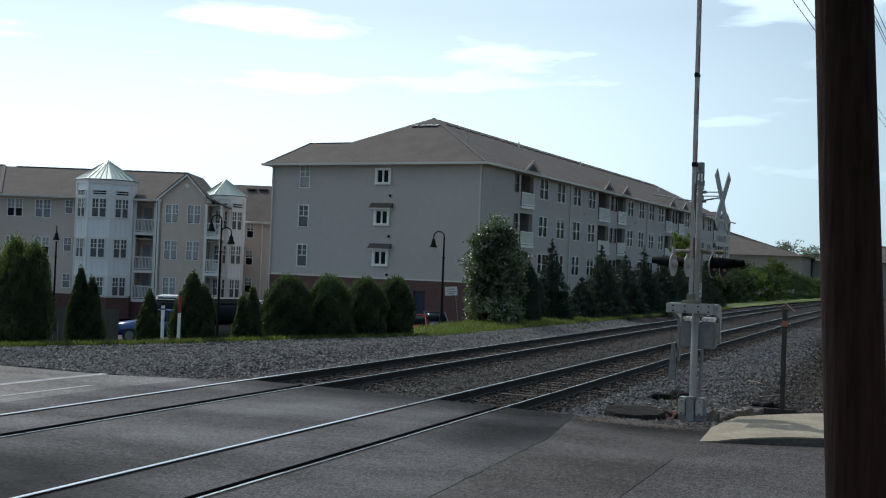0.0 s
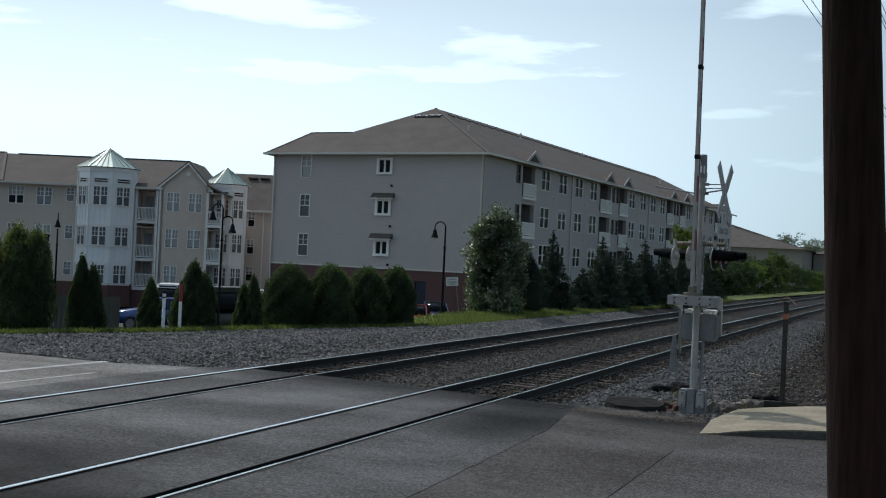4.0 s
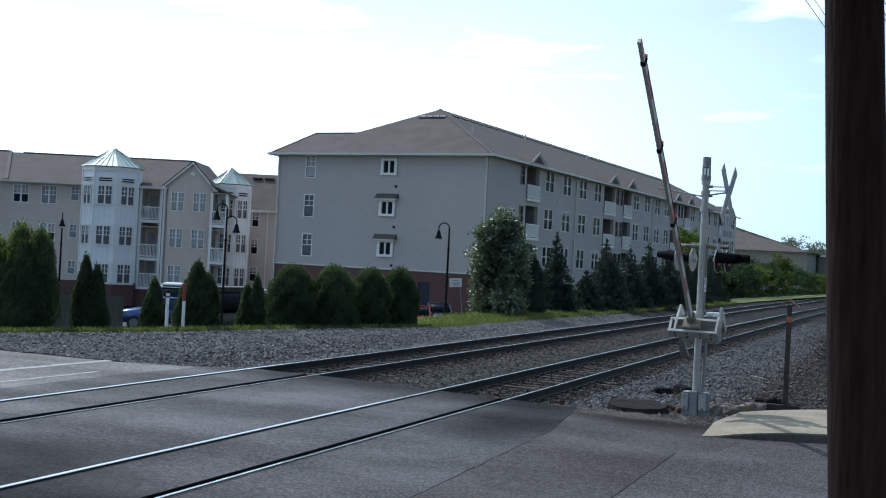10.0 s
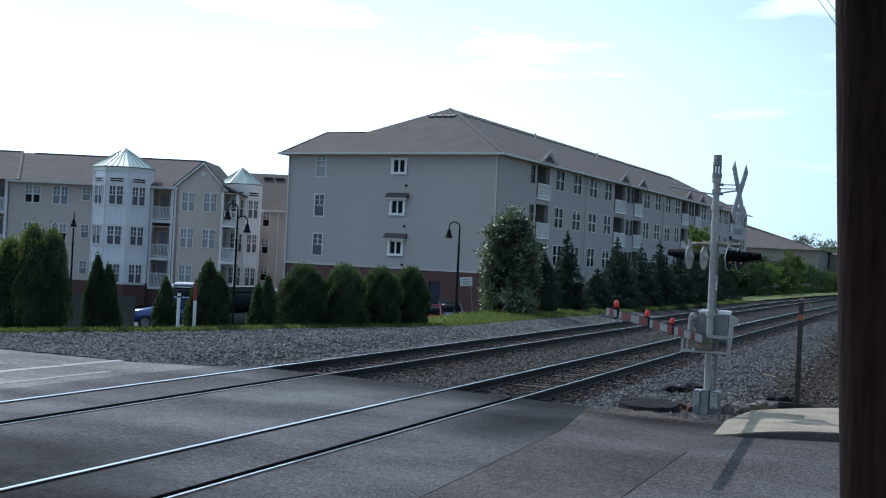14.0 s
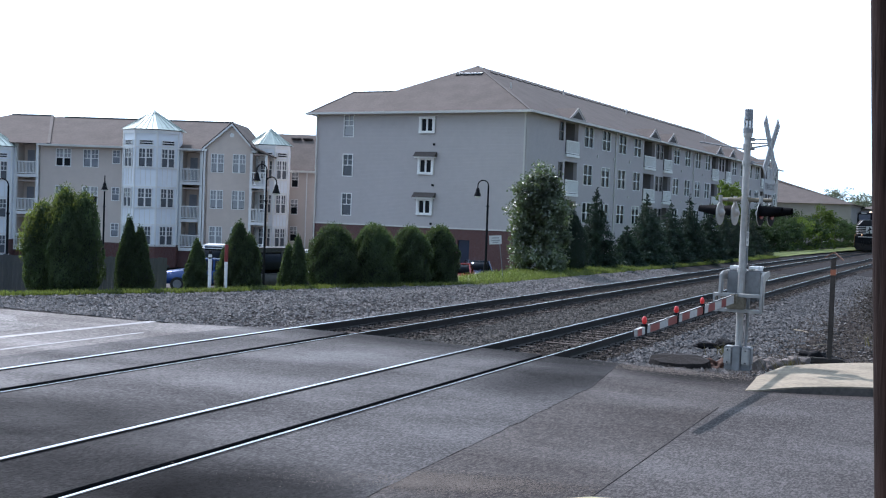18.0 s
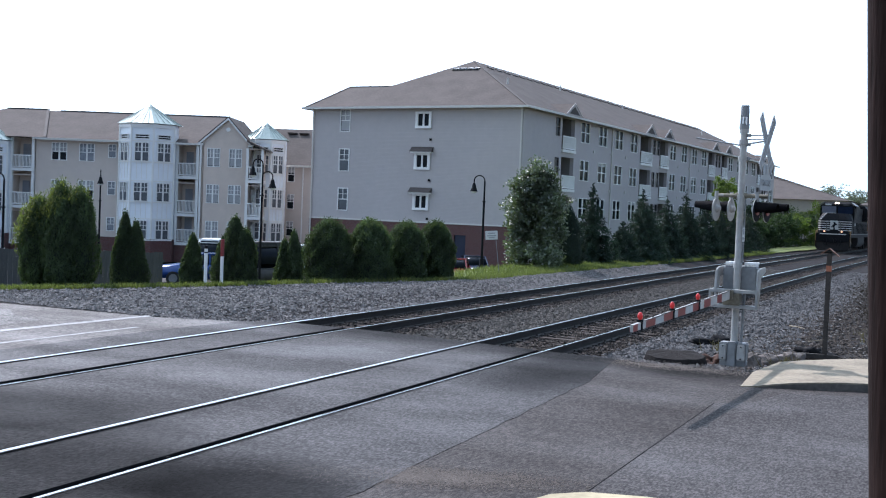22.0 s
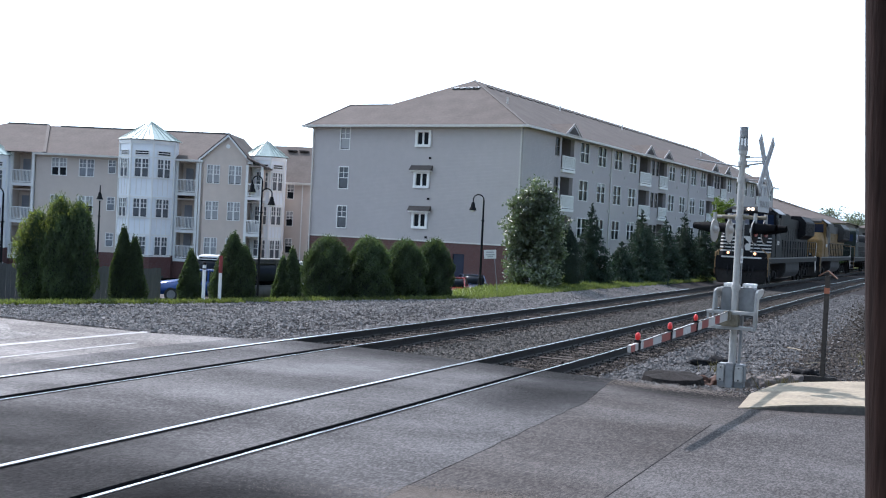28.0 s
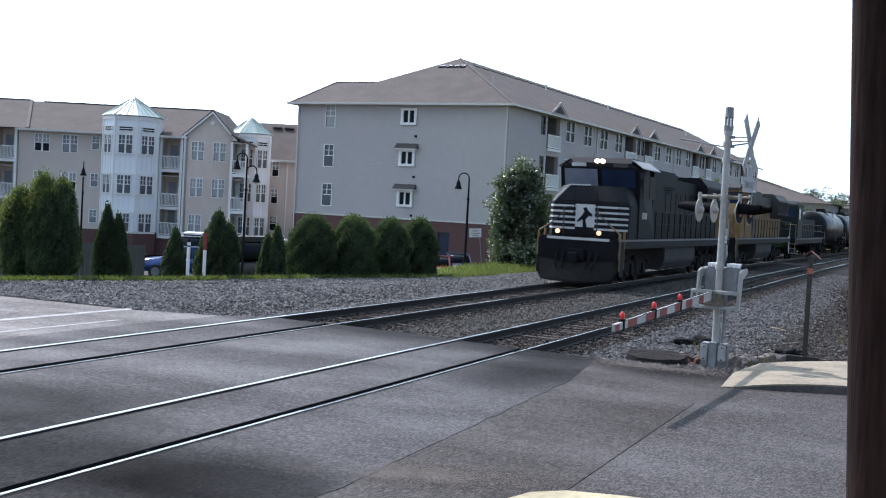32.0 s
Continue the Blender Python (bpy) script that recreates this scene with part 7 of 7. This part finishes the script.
        part("nose_door_edge", bm, M_LOCO_DIRT, nose)
    # on the striped unit, white bars paint the sunlit edge of the nose
    bm = bmesh.new()
    bm_bar(bm, (-1.22, 1.28, 2.95), (-0.74, 1.6, 3.56), 0.04, 0.06)
    bm_bar(bm, (-0.74, 1.6, 3.56), (0.05, 1.6, 3.57), 0.04, 0.05)
    part("nose_edge_highlight", bm, M_STRIPE if nose_stripes else body, nose)
    if nose_stripes:
        for i in range(5):
            z = 1.98 + i * 0.2
            y = 1.243 + 0.04 * (z - 1.68)
            for s in (-1, 1):
                bm = bmesh.new()
                bm_box(bm, s * 0.785, y, z, 0.85, 0.012, 0.075)
                bm_box(bm, 0.27, 0, 0, 0.54, 0.012, 0.075, pose(s * 1.21, y + 0.005, z, 0, 0, 60.7 if s > 0 else 119.3))
                part("nose_stripe", bm, M_STRIPE, nose, "white nose stripe")
        bm = bmesh.new()
        bm_box(bm, 0, 1.27, 2.38, 0.72, 0.012, 0.96)
        panel = part("emblem_panel", bm, M_STRIPE, nose, "white panel with a dark emblem shape")
        bm = bmesh.new()
        bm_prism(bm, [(-0.06, 1.98), (0.1, 2.0), (0.02, 2.3), (0.14, 2.45), (0.26, 2.42), (0.28, 2.5), (0.12, 2.62), (0.04, 2.76), (-0.1, 2.72), (-0.02, 2.6), (-0.12, 2.45), (-0.3, 2.25), (-0.26, 2.2), (-0.08, 2.32)], "y", 1.256, 1.264)
        part("emblem", bm, M_LOCO, panel)
        bm = bmesh.new()
        bm_box(bm, 1.49, 2.5, 2.5, 0.012, 1.2, 0.7)
        part("side_marking", bm, M_LOCO, nose)
    # cab
    bm = bmesh.new()
    prof = [(3.0, deck), (5.55, deck), (5.55, 4.35), (5.4, 4.55), (3.0, 4.62), (2.75, 4.42), (2.72, 4.25), (3.0, 3.5)]
    bm_prism(bm, prof, "x", -1.53, 1.53)
    for v in bm.verts:
        if v.co.z > 4.3:
            v.co.x *= 0.78
    cab = part("cab", bevelled(bm, 0.03), body, t, "driving cab")
    bm = bmesh.new()
    bm_prism(bm, [(2.74, 4.44), (3.0, 4.64), (5.42, 4.57), (5.57, 4.37), (5.57, 4.33), (2.72, 4.3)], "x", -1.21, 1.21)
    part("cab_roof", bm, hood_dark, cab, "dark cab roof")
    for s in (-1, 1):
        bm = bmesh.new()
        bm_poly(bm, (s * 0.08, 2.98, 3.56), (s * 1.36, 2.98, 3.56), (s * 1.36, 2.735, 4.2), (s * 0.08, 2.735, 4.2))
        for v in bm.verts:
            v.co.y -= 0.03
        # left pane's sky reflection is put into a paler glass colour
        part("windscreen", bm, M_CABGLASS_PALE if s < 0 and lit else M_CABGLASS, cab)
        for y0, y1 in ((3.35, 4.15), (4.3, 5.1)):
            bm = bmesh.new()
            bm_span(bm, s * 1.54 - 0.01, s * 1.54 + 0.01, y0, y1, 3.2, 4.05)
            part("side_window", bm, M_SIDEGLASS, cab)
        # pale edge strip paints the sun on the roof's sloping side
        bm = bmesh.new()
        bm_prism(bm, [(s * 1.2, 4.6), (s * 1.62, 4.3), (s * 1.64, 4.26), (s * 1.16, 4.58)], "y", 2.8, 5.5)
        part("roof_edge", bm, M_GALV, cab, "sloping cab roof edge, coloured pale to look sunlit")
        bm = bmesh.new()
        for i in range(4):
            bm_box(bm, s * 1.537, 3.5 + i * 0.19, 2.55, 0.01, 0.11, 0.24)
        part("writing_bar", bm, M_STRIPE, cab)
        bm = bmesh.new()
        bm_box(bm, s * 0.8, 2.71, 4.36, 0.55, 0.03, 0.14)
        part("number_board", bm, M_STRIPE if s < 0 else M_LOCO_GREY, cab)
    for x in (-0.11, 0.11):
        bm = bmesh.new()
        bm_rod(bm, (x, 2.66, 4.5), (x, 2.8, 4.5), 0.085, seg=16)
        part("headlight", bm, M_HEAD if lit else M_GALV, cab)
    for x in (-0.76, 0.76):
        bm = bmesh.new()
        bm_rod(bm, (x, 0.56, 1.86), (x, 0.7, 1.86), 0.1, seg=16)
        bm_box(bm, x, 0.72, 1.8, 0.26, 0.1, 0.3)
        d = part("ditch_light", bm, M_LOCO, t)
        bm = bmesh.new()
        bm_rod(bm, (x, 0.54, 1.86), (x, 0.565, 1.86), 0.085, seg=16)
        part("lens", bm, M_DITCH if lit else M_GALV, d)
    # hood and roof gear
    bm = bmesh.new()
    rounded(bm, (-1.35, 1.35, 5.6, 7.4, deck, 4.35), by=0.05)
    part("equipment_cabinet", bm, hood_dark, t)
    bm = bmesh.new()
    rounded(bm, (-0.95, 0.95, 7.4, 20.6, deck, 4.15), by=0.06)
    hood_ob = part("hood", bm, body, t, "long engine hood")
    for i in range(8):
        for s in (-1, 1):
            bm = bmesh.new()
            bm_box(bm, s * 0.955, 8.0 + i * 0.95, 2.85, 0.02, 0.86, 1.9)
            part("hood_door", bm, body, hood_ob)
    bm = bmesh.new()
    bm_prism(bm, [(-1.45, 3.2), (-1.0, 2.9), (1.0, 2.9), (1.45, 3.2), (1.45, 4.1), (1.1, 4.5), (-1.1, 4.5), (-1.45, 4.1)], "y", 15.6, 20.4)
    rad = part("radiator", bevelled(bm, 0.04), hood_dark, t, "flared radiator housing")
    for i in range(9):
        for s in (-1, 1):
            bm = bmesh.new()
            bm_box(bm, s * 1.455, 15.9 + i * 0.5, 3.65, 0.02, 0.42, 0.75)
            part("grille", bm, M_LOCO_DIRT, rad)
    bm = bmesh.new()
    rounded(bm, (-1.2, 1.2, 7.5, 10.6, 3.7, 4.45), by=0.1)
    part("blower_housing", bm, hood_dark, t)
    bm = bmesh.new()
    for y in (12.0, 13.2, 14.4):
        bm_rod(bm, (0, y, 4.15), (0, y, 4.32), 0.5, seg=20)
    rounded(bm, (-0.25, 0.25, 10.9, 11.5, 4.1, 4.6), by=0.03)
    part("roof_fans", bm, M_LOCO_DIRT, t)
    bm = bmesh.new()
    rounded(bm, (-1.0, 1.0, 7.3, 20.7, 3.55, 4.2), by=0.06)
    part("hood_top", bm, hood_dark, t)
    for s in (-1, 1):
        handrail(t, s * 1.45, 5.9, 21.3, deck, M_LOCO, 1.1)
        bm = bmesh.new()
        bm_bar(bm, (s * 1.47, 21.6, 0.5), (s * 1.47, 21.6, 2.7), 0.03, 0.03)
        bm_bar(bm, (s * 1.47, 21.1, deck), (s * 1.47, 21.6, 0.7), 0.05, 0.3)
        part("rear_step", bm, M_STRIPE, t)
    bm = bmesh.new()
    bm_prism(bm, [(-1.4, 0.75), (-1.2, 0.38), (1.2, 0.38), (1.4, 0.75), (1.4, 1.32), (-1.4, 1.32)], "y", 7.9, 13.9)
    part("fuel_tank", bevelled(bm, 0.05), M_PLOW, t, "grey fuel tank")
    bogie(t, 4.0, (-1.75, 0.0, 1.75))
    bogie(t, 17.8, (-1.75, 0.0, 1.75))
    return t


def tank_car():
    t = empty("tank_car", None, "glossy black railway tank car", "tank car", "tank cars of the freight train")
    bm = bmesh.new()
    r, zc = 1.5, 2.45
    ring_ys = [(1.3, 0.05), (1.32, 0.55), (1.45, 1.05), (1.7, 1.38), (2.0, 1.5), (8.6, 1.5), (15.2, 1.5), (15.5, 1.38), (15.75, 1.05), (15.88, 0.55), (15.9, 0.05)]
    rings = [[bm.verts.new((rr * math.cos(2 * math.pi * k / 36), y, zc + rr * math.sin(2 * math.pi * k / 36))) for k in range(36)] for y, rr in ring_ys]
    for p, q in zip(rings, rings[1:]):
        for k in range(36):
            bm.faces.new((p[k], p[(k + 1) % 36], q[(k + 1) % 36], q[k]))
    bm.faces.new(rings[0][::-1]), bm.faces.new(rings[-1])
    shell = part("tank", bm, M_TANK, t, smooth=True)
    for y in (3.4, 6.8, 10.4, 13.8):
        bm = bmesh.new()
        bm_rod(bm, (0, y - 0.05, zc), (0, y + 0.05, zc), r + 0.012, seg=36, caps=True)
        part("weld_band", bm, M_TANK, shell)
    bm = bmesh.new()
    bm_rod(bm, (0, 8.6, 3.9), (0, 8.6, 4.25), 0.45, seg=20)
    bm_rod(bm, (0.3, 9.3, 3.9), (0.3, 9.3, 4.2), 0.12, seg=10)
    part("manway", bm, M_TANK, t)
    bm = bmesh.new()
    bm_box(bm, 0, 8.6, 3.98, 1.9, 2.4, 0.05)
    part("platform", bm, M_LOCO_DIRT, t)
    for x in (-0.95, 0.95):
        handrail(t, x, 7.4, 9.8, 3.98, M_GALV, 1.2, 0.8)
    bm = bmesh.new()
    for x in (-0.25, 0.25):
        bm_rod(bm, (1.52, 8.6 + x, 1.3), (1.05, 8.6 + x, 3.98), 0.02, seg=6)
    for i in range(8):
        f = i / 7
        bm_rod(bm, (1.52 - 0.47 * f, 8.35, 1.35 + 2.55 * f), (1.52 - 0.47 * f, 8.85, 1.35 + 2.55 * f), 0.015, seg=6)
    part("ladder", bm, M_GALV, t)
    bm = bmesh.new()
    rounded(bm, (-0.35, 0.35, 0.5, 16.7, 0.85, 1.15), (-1.45, 1.45, 0.9, 1.9, 1.0, 1.15), (-1.45, 1.45, 15.3, 16.3, 1.0, 1.15), by=0.02)
    for y in (2.6, 14.6):
        bm_prism(bm, [(-1.3, 1.0), (1.3, 1.0), (1.3, 1.6), (0.7, 1.1), (-0.7, 1.1), (-1.3, 1.6)], "y", y - 0.2, y + 0.2)
    part("underframe", bm, M_LOCO_DIRT, t)
    for y in (0.95, 16.25):
        bm = bmesh.new()
        for x in (-1.4, 0, 1.4):
            bm_rod(bm, (x, y, 1.1), (x, y, 2.1), 0.02, seg=6)
        for z in (1.6, 2.1):
            bm_rod(bm, (-1.4, y, z), (1.4, y, z), 0.02, seg=6)
        part("end_rail", bm, M_GALV, t)
    bogie(t, 2.6, (-0.88, 0.88))
    bogie(t, 14.6, (-0.88, 0.88))
    return t



def switcher():
    """A unit with its cab leading and a low hood behind."""
    t = empty("locomotive", None, "dark green and black locomotive with its cab leading", "locomotive", "locomotives of the freight train")
    bm = bmesh.new()
    rounded(bm, (-1.5, 1.5, 0.4, 17.0, 1.2, 1.6), by=0.02)
    part("underframe", bm, M_LOCO, t)
    bm = bmesh.new()
    bm_prism(bm, [(1.5, 1.6), (4.2, 1.6), (4.2, 4.1), (3.9, 4.35), (1.9, 4.35), (1.45, 4.1), (1.4, 3.9)], "x", -1.45, 1.45)
    for v in bm.verts:
        if v.co.z > 4.2:
            v.co.x *= 0.8
    cab = part("cab", bevelled(bm, 0.04), M_CAB_GREEN, t, "dark green cab")
    for s in (-1, 1):
        for y0, y1 in ((1.8, 2.7), (2.9, 3.8)):
            bm = bmesh.new()
            bm_span(bm, s * 1.455 - 0.01, s * 1.455 + 0.01, y0, y1, 3.0, 3.8)
            part("side_window", bm, M_SIDEGLASS if y0 > 2 else M_CABGLASS_PALE, cab)
        bm = bmesh.new()
        bm_span(bm, s * 0.15, s * 1.2, 1.39, 1.42, 3.1, 3.75)
        part("windscreen", bm, M_CABGLASS, cab)
        for z in (0.5, 0.85, 1.2):
            bm = bmesh.new()
            bm_box(bm, s * 1.3, 0.6, z, 0.45, 0.4, 0.04)
            part("step", bm, M_SILL, t)
        bm = bmesh.new()
        bm_rod(bm, (s * 1.48, 0.42, 0.5), (s * 1.48, 0.45, 2.6), 0.025, seg=8)
        bm_rod(bm, (s * 1.48, 0.45, 2.6), (s * 0.6, 0.45, 2.6), 0.025, seg=8)
        part("grab_rail", bm, M_HANDRAIL, t)
        bm = bmesh.new()
        bm_box(bm, s * 1.505, 8.7, 1.55, 0.012, 16.2, 0.07)
        part("sill_stripe", bm, M_SILL, t)
        handrail(t, s * 1.42, 4.5, 16.7, 1.6, M_LOCO_GREY, 1.0)
    bm = bmesh.new()
    rounded(bm, (-0.9, 0.9, 4.2, 16.2, 1.6, 3.1), by=0.08)
    part("hood", bm, M_LOCO, t, "low black hood")
    bogie(t, 2.4, (-1.0, 1.0))
    bogie(t, 14.2, (-1.0, 1.0))
    return t


TRAIN = [(locomotive("black diesel locomotive with white nose stripes and lit headlights", M_LOCO, M_LOCO, True, M_LOCO, True), 0.0),
         (locomotive("dusty yellow diesel locomotive with dark roof gear", M_YELLOW, M_LOCO_GREY, False, M_LOCO_GREY, False), 23.0),
         (switcher(), 47.0)]
for i in range(5):
    TRAIN.append((tank_car(), 65.2 + 17.4 * i))
FRONT_AT_END, SPEED = 37.9, 7.03


def train_pose(t, back):
    """Where a vehicle stands at t seconds, its leading end back metres behind the train's front."""
    y = FRONT_AT_END + SPEED * (32.0 - t) + back
    a, b = FAR_TRACK + bend(y), FAR_TRACK + bend(y + 16.0)
    return pose(a, y, 0.006, 0, 0, -math.degrees(math.atan2(b - a, 16.0)))


# ---- ties and loose ballast ----
tie_me = finish(rounded(bmesh.new(), (-1.3, 1.3, -0.115, 0.115, -0.18, 0.0), by=0.012), "tie", M_TIE)
plate_bm = bmesh.new()
for s in (-1, 1):
    bm_box(plate_bm, s * GAUGE / 2, 0, 0.006, 0.34, 0.19, 0.014)
    for dx in (-0.09, 0.09):
        bm_box(plate_bm, s * GAUGE / 2 + dx, 0.05, 0.025, 0.03, 0.03, 0.04)
plate_me = finish(plate_bm, "tie_plate", M_RAIL)
for tname, tx in (("near", NEAR_TRACK), ("far", FAR_TRACK)):
    bed = empty("track_ties", None, "weathered wooden ties of the %s track" % tname, "railway ties", kind="structure")
    y = 19.7 if tname == "near" else 20.5
    for i in range(140):
        ob = shared("tie", tie_me, bed, tx + bend(y) + 0.03 * math.sin(i * 5.1), y, -0.176 + 0.006 * math.sin(i * 2.3), 0.8 * math.sin(i * 3.7))
        if i < 45:
            shared("tie_plate", plate_me, ob)
        y += 0.51
    bm = bmesh.new()
    for yy in np.arange(-40, -4.2, 0.51):
        bm_box(bm, tx + bend(yy), yy, -0.265, 2.6, 0.23, 0.18)
    while y < 440:
        bm_box(bm, tx + bend(y), y, -0.265, 2.6, 0.23, 0.18)
        y += 0.51
    ob = part("far_ties", bm, M_TIE, bed)
    ob["kind"] = "stuff"


def stones(name, count, place, size, material, label, seed, lift=0.0):
    """Loose crushed stone: squashed octahedra with uneven corners."""
    g = np.random.default_rng(seed)
    p = place(g, count)
    z = np.array([float(bed_level(a, b)) + 0.035 * (noise.noise((a * 1.3, b * 1.3, 0)) + 0.6 * noise.noise((a * 4, b * 4, 3))) for a, b in p])
    s = size * (0.55 + 0.9 * g.random(count) ** 1.5)
    dirs = np.array([(1, 0, 0), (-1, 0, 0), (0, 1, 0), (0, -1, 0), (0, 0, 1), (0, 0, -1)], float)
    v = dirs[None] * (0.55 + 0.6 * g.random((count, 6, 1))) + 0.22 * g.standard_normal((count, 6, 3))
    a = g.random(count) * 2 * np.pi
    c, sn = np.cos(a), np.sin(a)
    x, y = v[:, :, 0] * c[:, None] - v[:, :, 1] * sn[:, None], v[:, :, 0] * sn[:, None] + v[:, :, 1] * c[:, None]
    v = np.stack([x, y, v[:, :, 2] * 0.75], 2) * s[:, None, None]
    v += np.stack([p[:, 0], p[:, 1], z + s * 0.25 + lift], 1)[:, None]
    tri = np.array([(0, 2, 4), (2, 1, 4), (1, 3, 4), (3, 0, 4), (2, 0, 5), (1, 2, 5), (3, 1, 5), (0, 3, 5)])
    ob = from_arrays(name, v.reshape(-1, 3), (np.arange(count)[:, None, None] * 6 + tri[None]).reshape(-1, 3), material)
    return tagged(ob, label, "ballast", kind="stuff")


def by_distance(g, n, far, power=1.5):
    return 19.25 + far * g.random(n) ** power


def left_bed(g, n):
    y = by_distance(g, n, 42)
    e = np.array([lawn_edge(v) for v in y]) - 0.2
    r = FAR_TRACK - 1.35 + np.array([bend(v) for v in y])
    f = g.random(n)
    x = e + (r - e) * f
    keep = (y > 19.2 + 0.5 * smooth01(-15.2, -13.3, x)) & ~((x < -15) & (y < 18.9))
    return np.stack([x, np.where(keep, y, y + 1.0)], 1)


def mid_bed(g, n):
    y = by_distance(g, n, 46)
    off = np.array([bend(v) for v in y])
    a, b = FAR_TRACK + 1.32, NEAR_TRACK - 1.32
    return np.stack([a + (b - a) * g.random(n) + off, np.maximum(y, 19.75)], 1)


def right_bed(g, n):
    y = by_distance(g, n, 48, 1.6)
    a = NEAR_TRACK + 1.32 + np.array([bend(v) for v in y])
    x = np.maximum(a, -3.9) + (3.5 - np.maximum(a, -3.9)) * g.random(n)
    return np.stack([x, np.where(x > -3.0, np.maximum(y, 20.4 + (x + 3.0) * 0.75), np.maximum(y, 19.4))], 1)


def between_rails(g, n):
    y = by_distance(g, n, 40, 1.3) + 0.6
    off = np.array([bend(v) for v in y])
    t = np.where(g.random(n) < 0.5, NEAR_TRACK, FAR_TRACK)
    return np.stack([t + off + (g.random(n) - 0.5) * 2.9, y + 0.0], 1)


stones("ballast_stones", 60000, left_bed, 0.035, M_STONE, "loose grey crushed stone beside the far track", 31)
stones("ballast_stones", 29000, mid_bed, 0.035, M_STONE_MID, "loose grey crushed stone between the tracks", 32)


def near_bed(g, n):
    y = by_distance(g, n, 48, 1.6)
    a = NEAR_TRACK + 1.32 + np.array([bend(v) for v in y])
    x = a + np.maximum(-3.5 - a, 0.4) * g.random(n) + np.abs(0.3 * g.standard_normal(n))
    return np.stack([x, np.maximum(y, 19.4)], 1)


stones("ballast_stones", 26000, near_bed, 0.041, M_STONE_NEAR, "loose dusty grey crushed stone beside the near track", 37)
stones("ballast_stones", 40000, between_rails, 0.028, M_STONE_FILL, "brown crushed stone filling between the rails", 34, 0.014)
stones("ballast_stones", 62000, right_bed, 0.034, M_STONE_BROWN, "loose brown-grey crushed stone on the near bank", 33)
# paler stones strewn to paint glints of light onto the bank
stones("ballast_stones", 5000, right_bed, 0.036, M_STONE, "scattered paler crushed stone as glints on the near bank", 38, 0.01)




def beside_rails(g, n):
    y = by_distance(g, n, 52, 1.4) + 0.5
    off = np.array([bend(v) for v in y])
    r = np.array(RX)[g.integers(0, 4, n)]
    return np.stack([r + off + 0.09 + 0.42 * g.random(n) ** 1.3, y], 1)


# darker stones in a strip to the right of each rail
stones("oily_ballast", 15000, beside_rails, 0.034, M_STONE_DARK, "darker crushed stone along the right of each rail", 36, 0.012)


def mast_foot(g, n):
    x = -4.1 + 2.0 * g.random(n)
    return np.stack([x, 20.45 + (x + 4.1) * 0.75 + 0.25 * g.standard_normal(n)], 1)


stones("pale_gravel", 650, mast_foot, 0.028, M_CHALK, "pale bluish gravel at the foot of the mast", 35)


def near_mast(g, n):
    return np.stack([-4.4 + 1.0 * g.standard_normal(n) * 0.8, 18.75 + 0.22 * g.standard_normal(n)], 1)


def near_kerb(g, n):
    u = g.standard_normal(n)
    return np.stack([-4.55 + 0.62 * u, 9.35 + 0.22 * u + 0.2 * g.standard_normal(n)], 1)


def sand(name, count, place, label, seed):
    """Fine grit lying on the asphalt."""
    g = np.random.default_rng(seed)
    p = place(g, count)
    s = 0.006 + 0.012 * g.random(count) ** 2
    v = np.zeros((count, 4, 3))
    for k, (a, b, c) in enumerate(((1, 0, 0), (-0.5, 0.87, 0), (-0.5, -0.87, 0), (0.1, 0, 0.22))):
        v[:, k] = np.stack([p[:, 0] + a * s * (0.7 + 0.6 * g.random(count)), p[:, 1] + b * s, -0.008 + c * s], 1)
    tri = np.array([(0, 1, 3), (1, 2, 3), (2, 0, 3)])
    ob = from_arrays(name, v.reshape(-1, 3), (np.arange(count)[:, None, None] * 4 + tri[None]).reshape(-1, 3), M_SAND)
    return tagged(ob, label, "grit", kind="stuff")


sand("grit", 6000, near_mast, "pale brown grit spilled at the edge of the road", 41)
sand("grit", 15000, near_kerb, "pale sandy grit beside the kerb", 42)


def motions():
    """All that moves: the gate comes down, the train draws near."""
    walk(gate, [(t, pose(*GATE_AT, -a, 0, GATE_YAW)) for t, a in GATE_ROWS])
    for car, back in TRAIN:
        walk(car, [(t, train_pose(t, back)) for t in np.arange(0.0, 32.01, 1.0)])
    turn = math.degrees(SPEED / 0.51)
    for wheels, at, car in WHEELSETS:
        if car is TRAIN[0][0] or car is TRAIN[1][0]:
            walk(wheels, [(t, pose(*at, (turn * t) % 360, 0, 0)) for t in np.arange(0.0, 32.01, 0.1)])


motions()
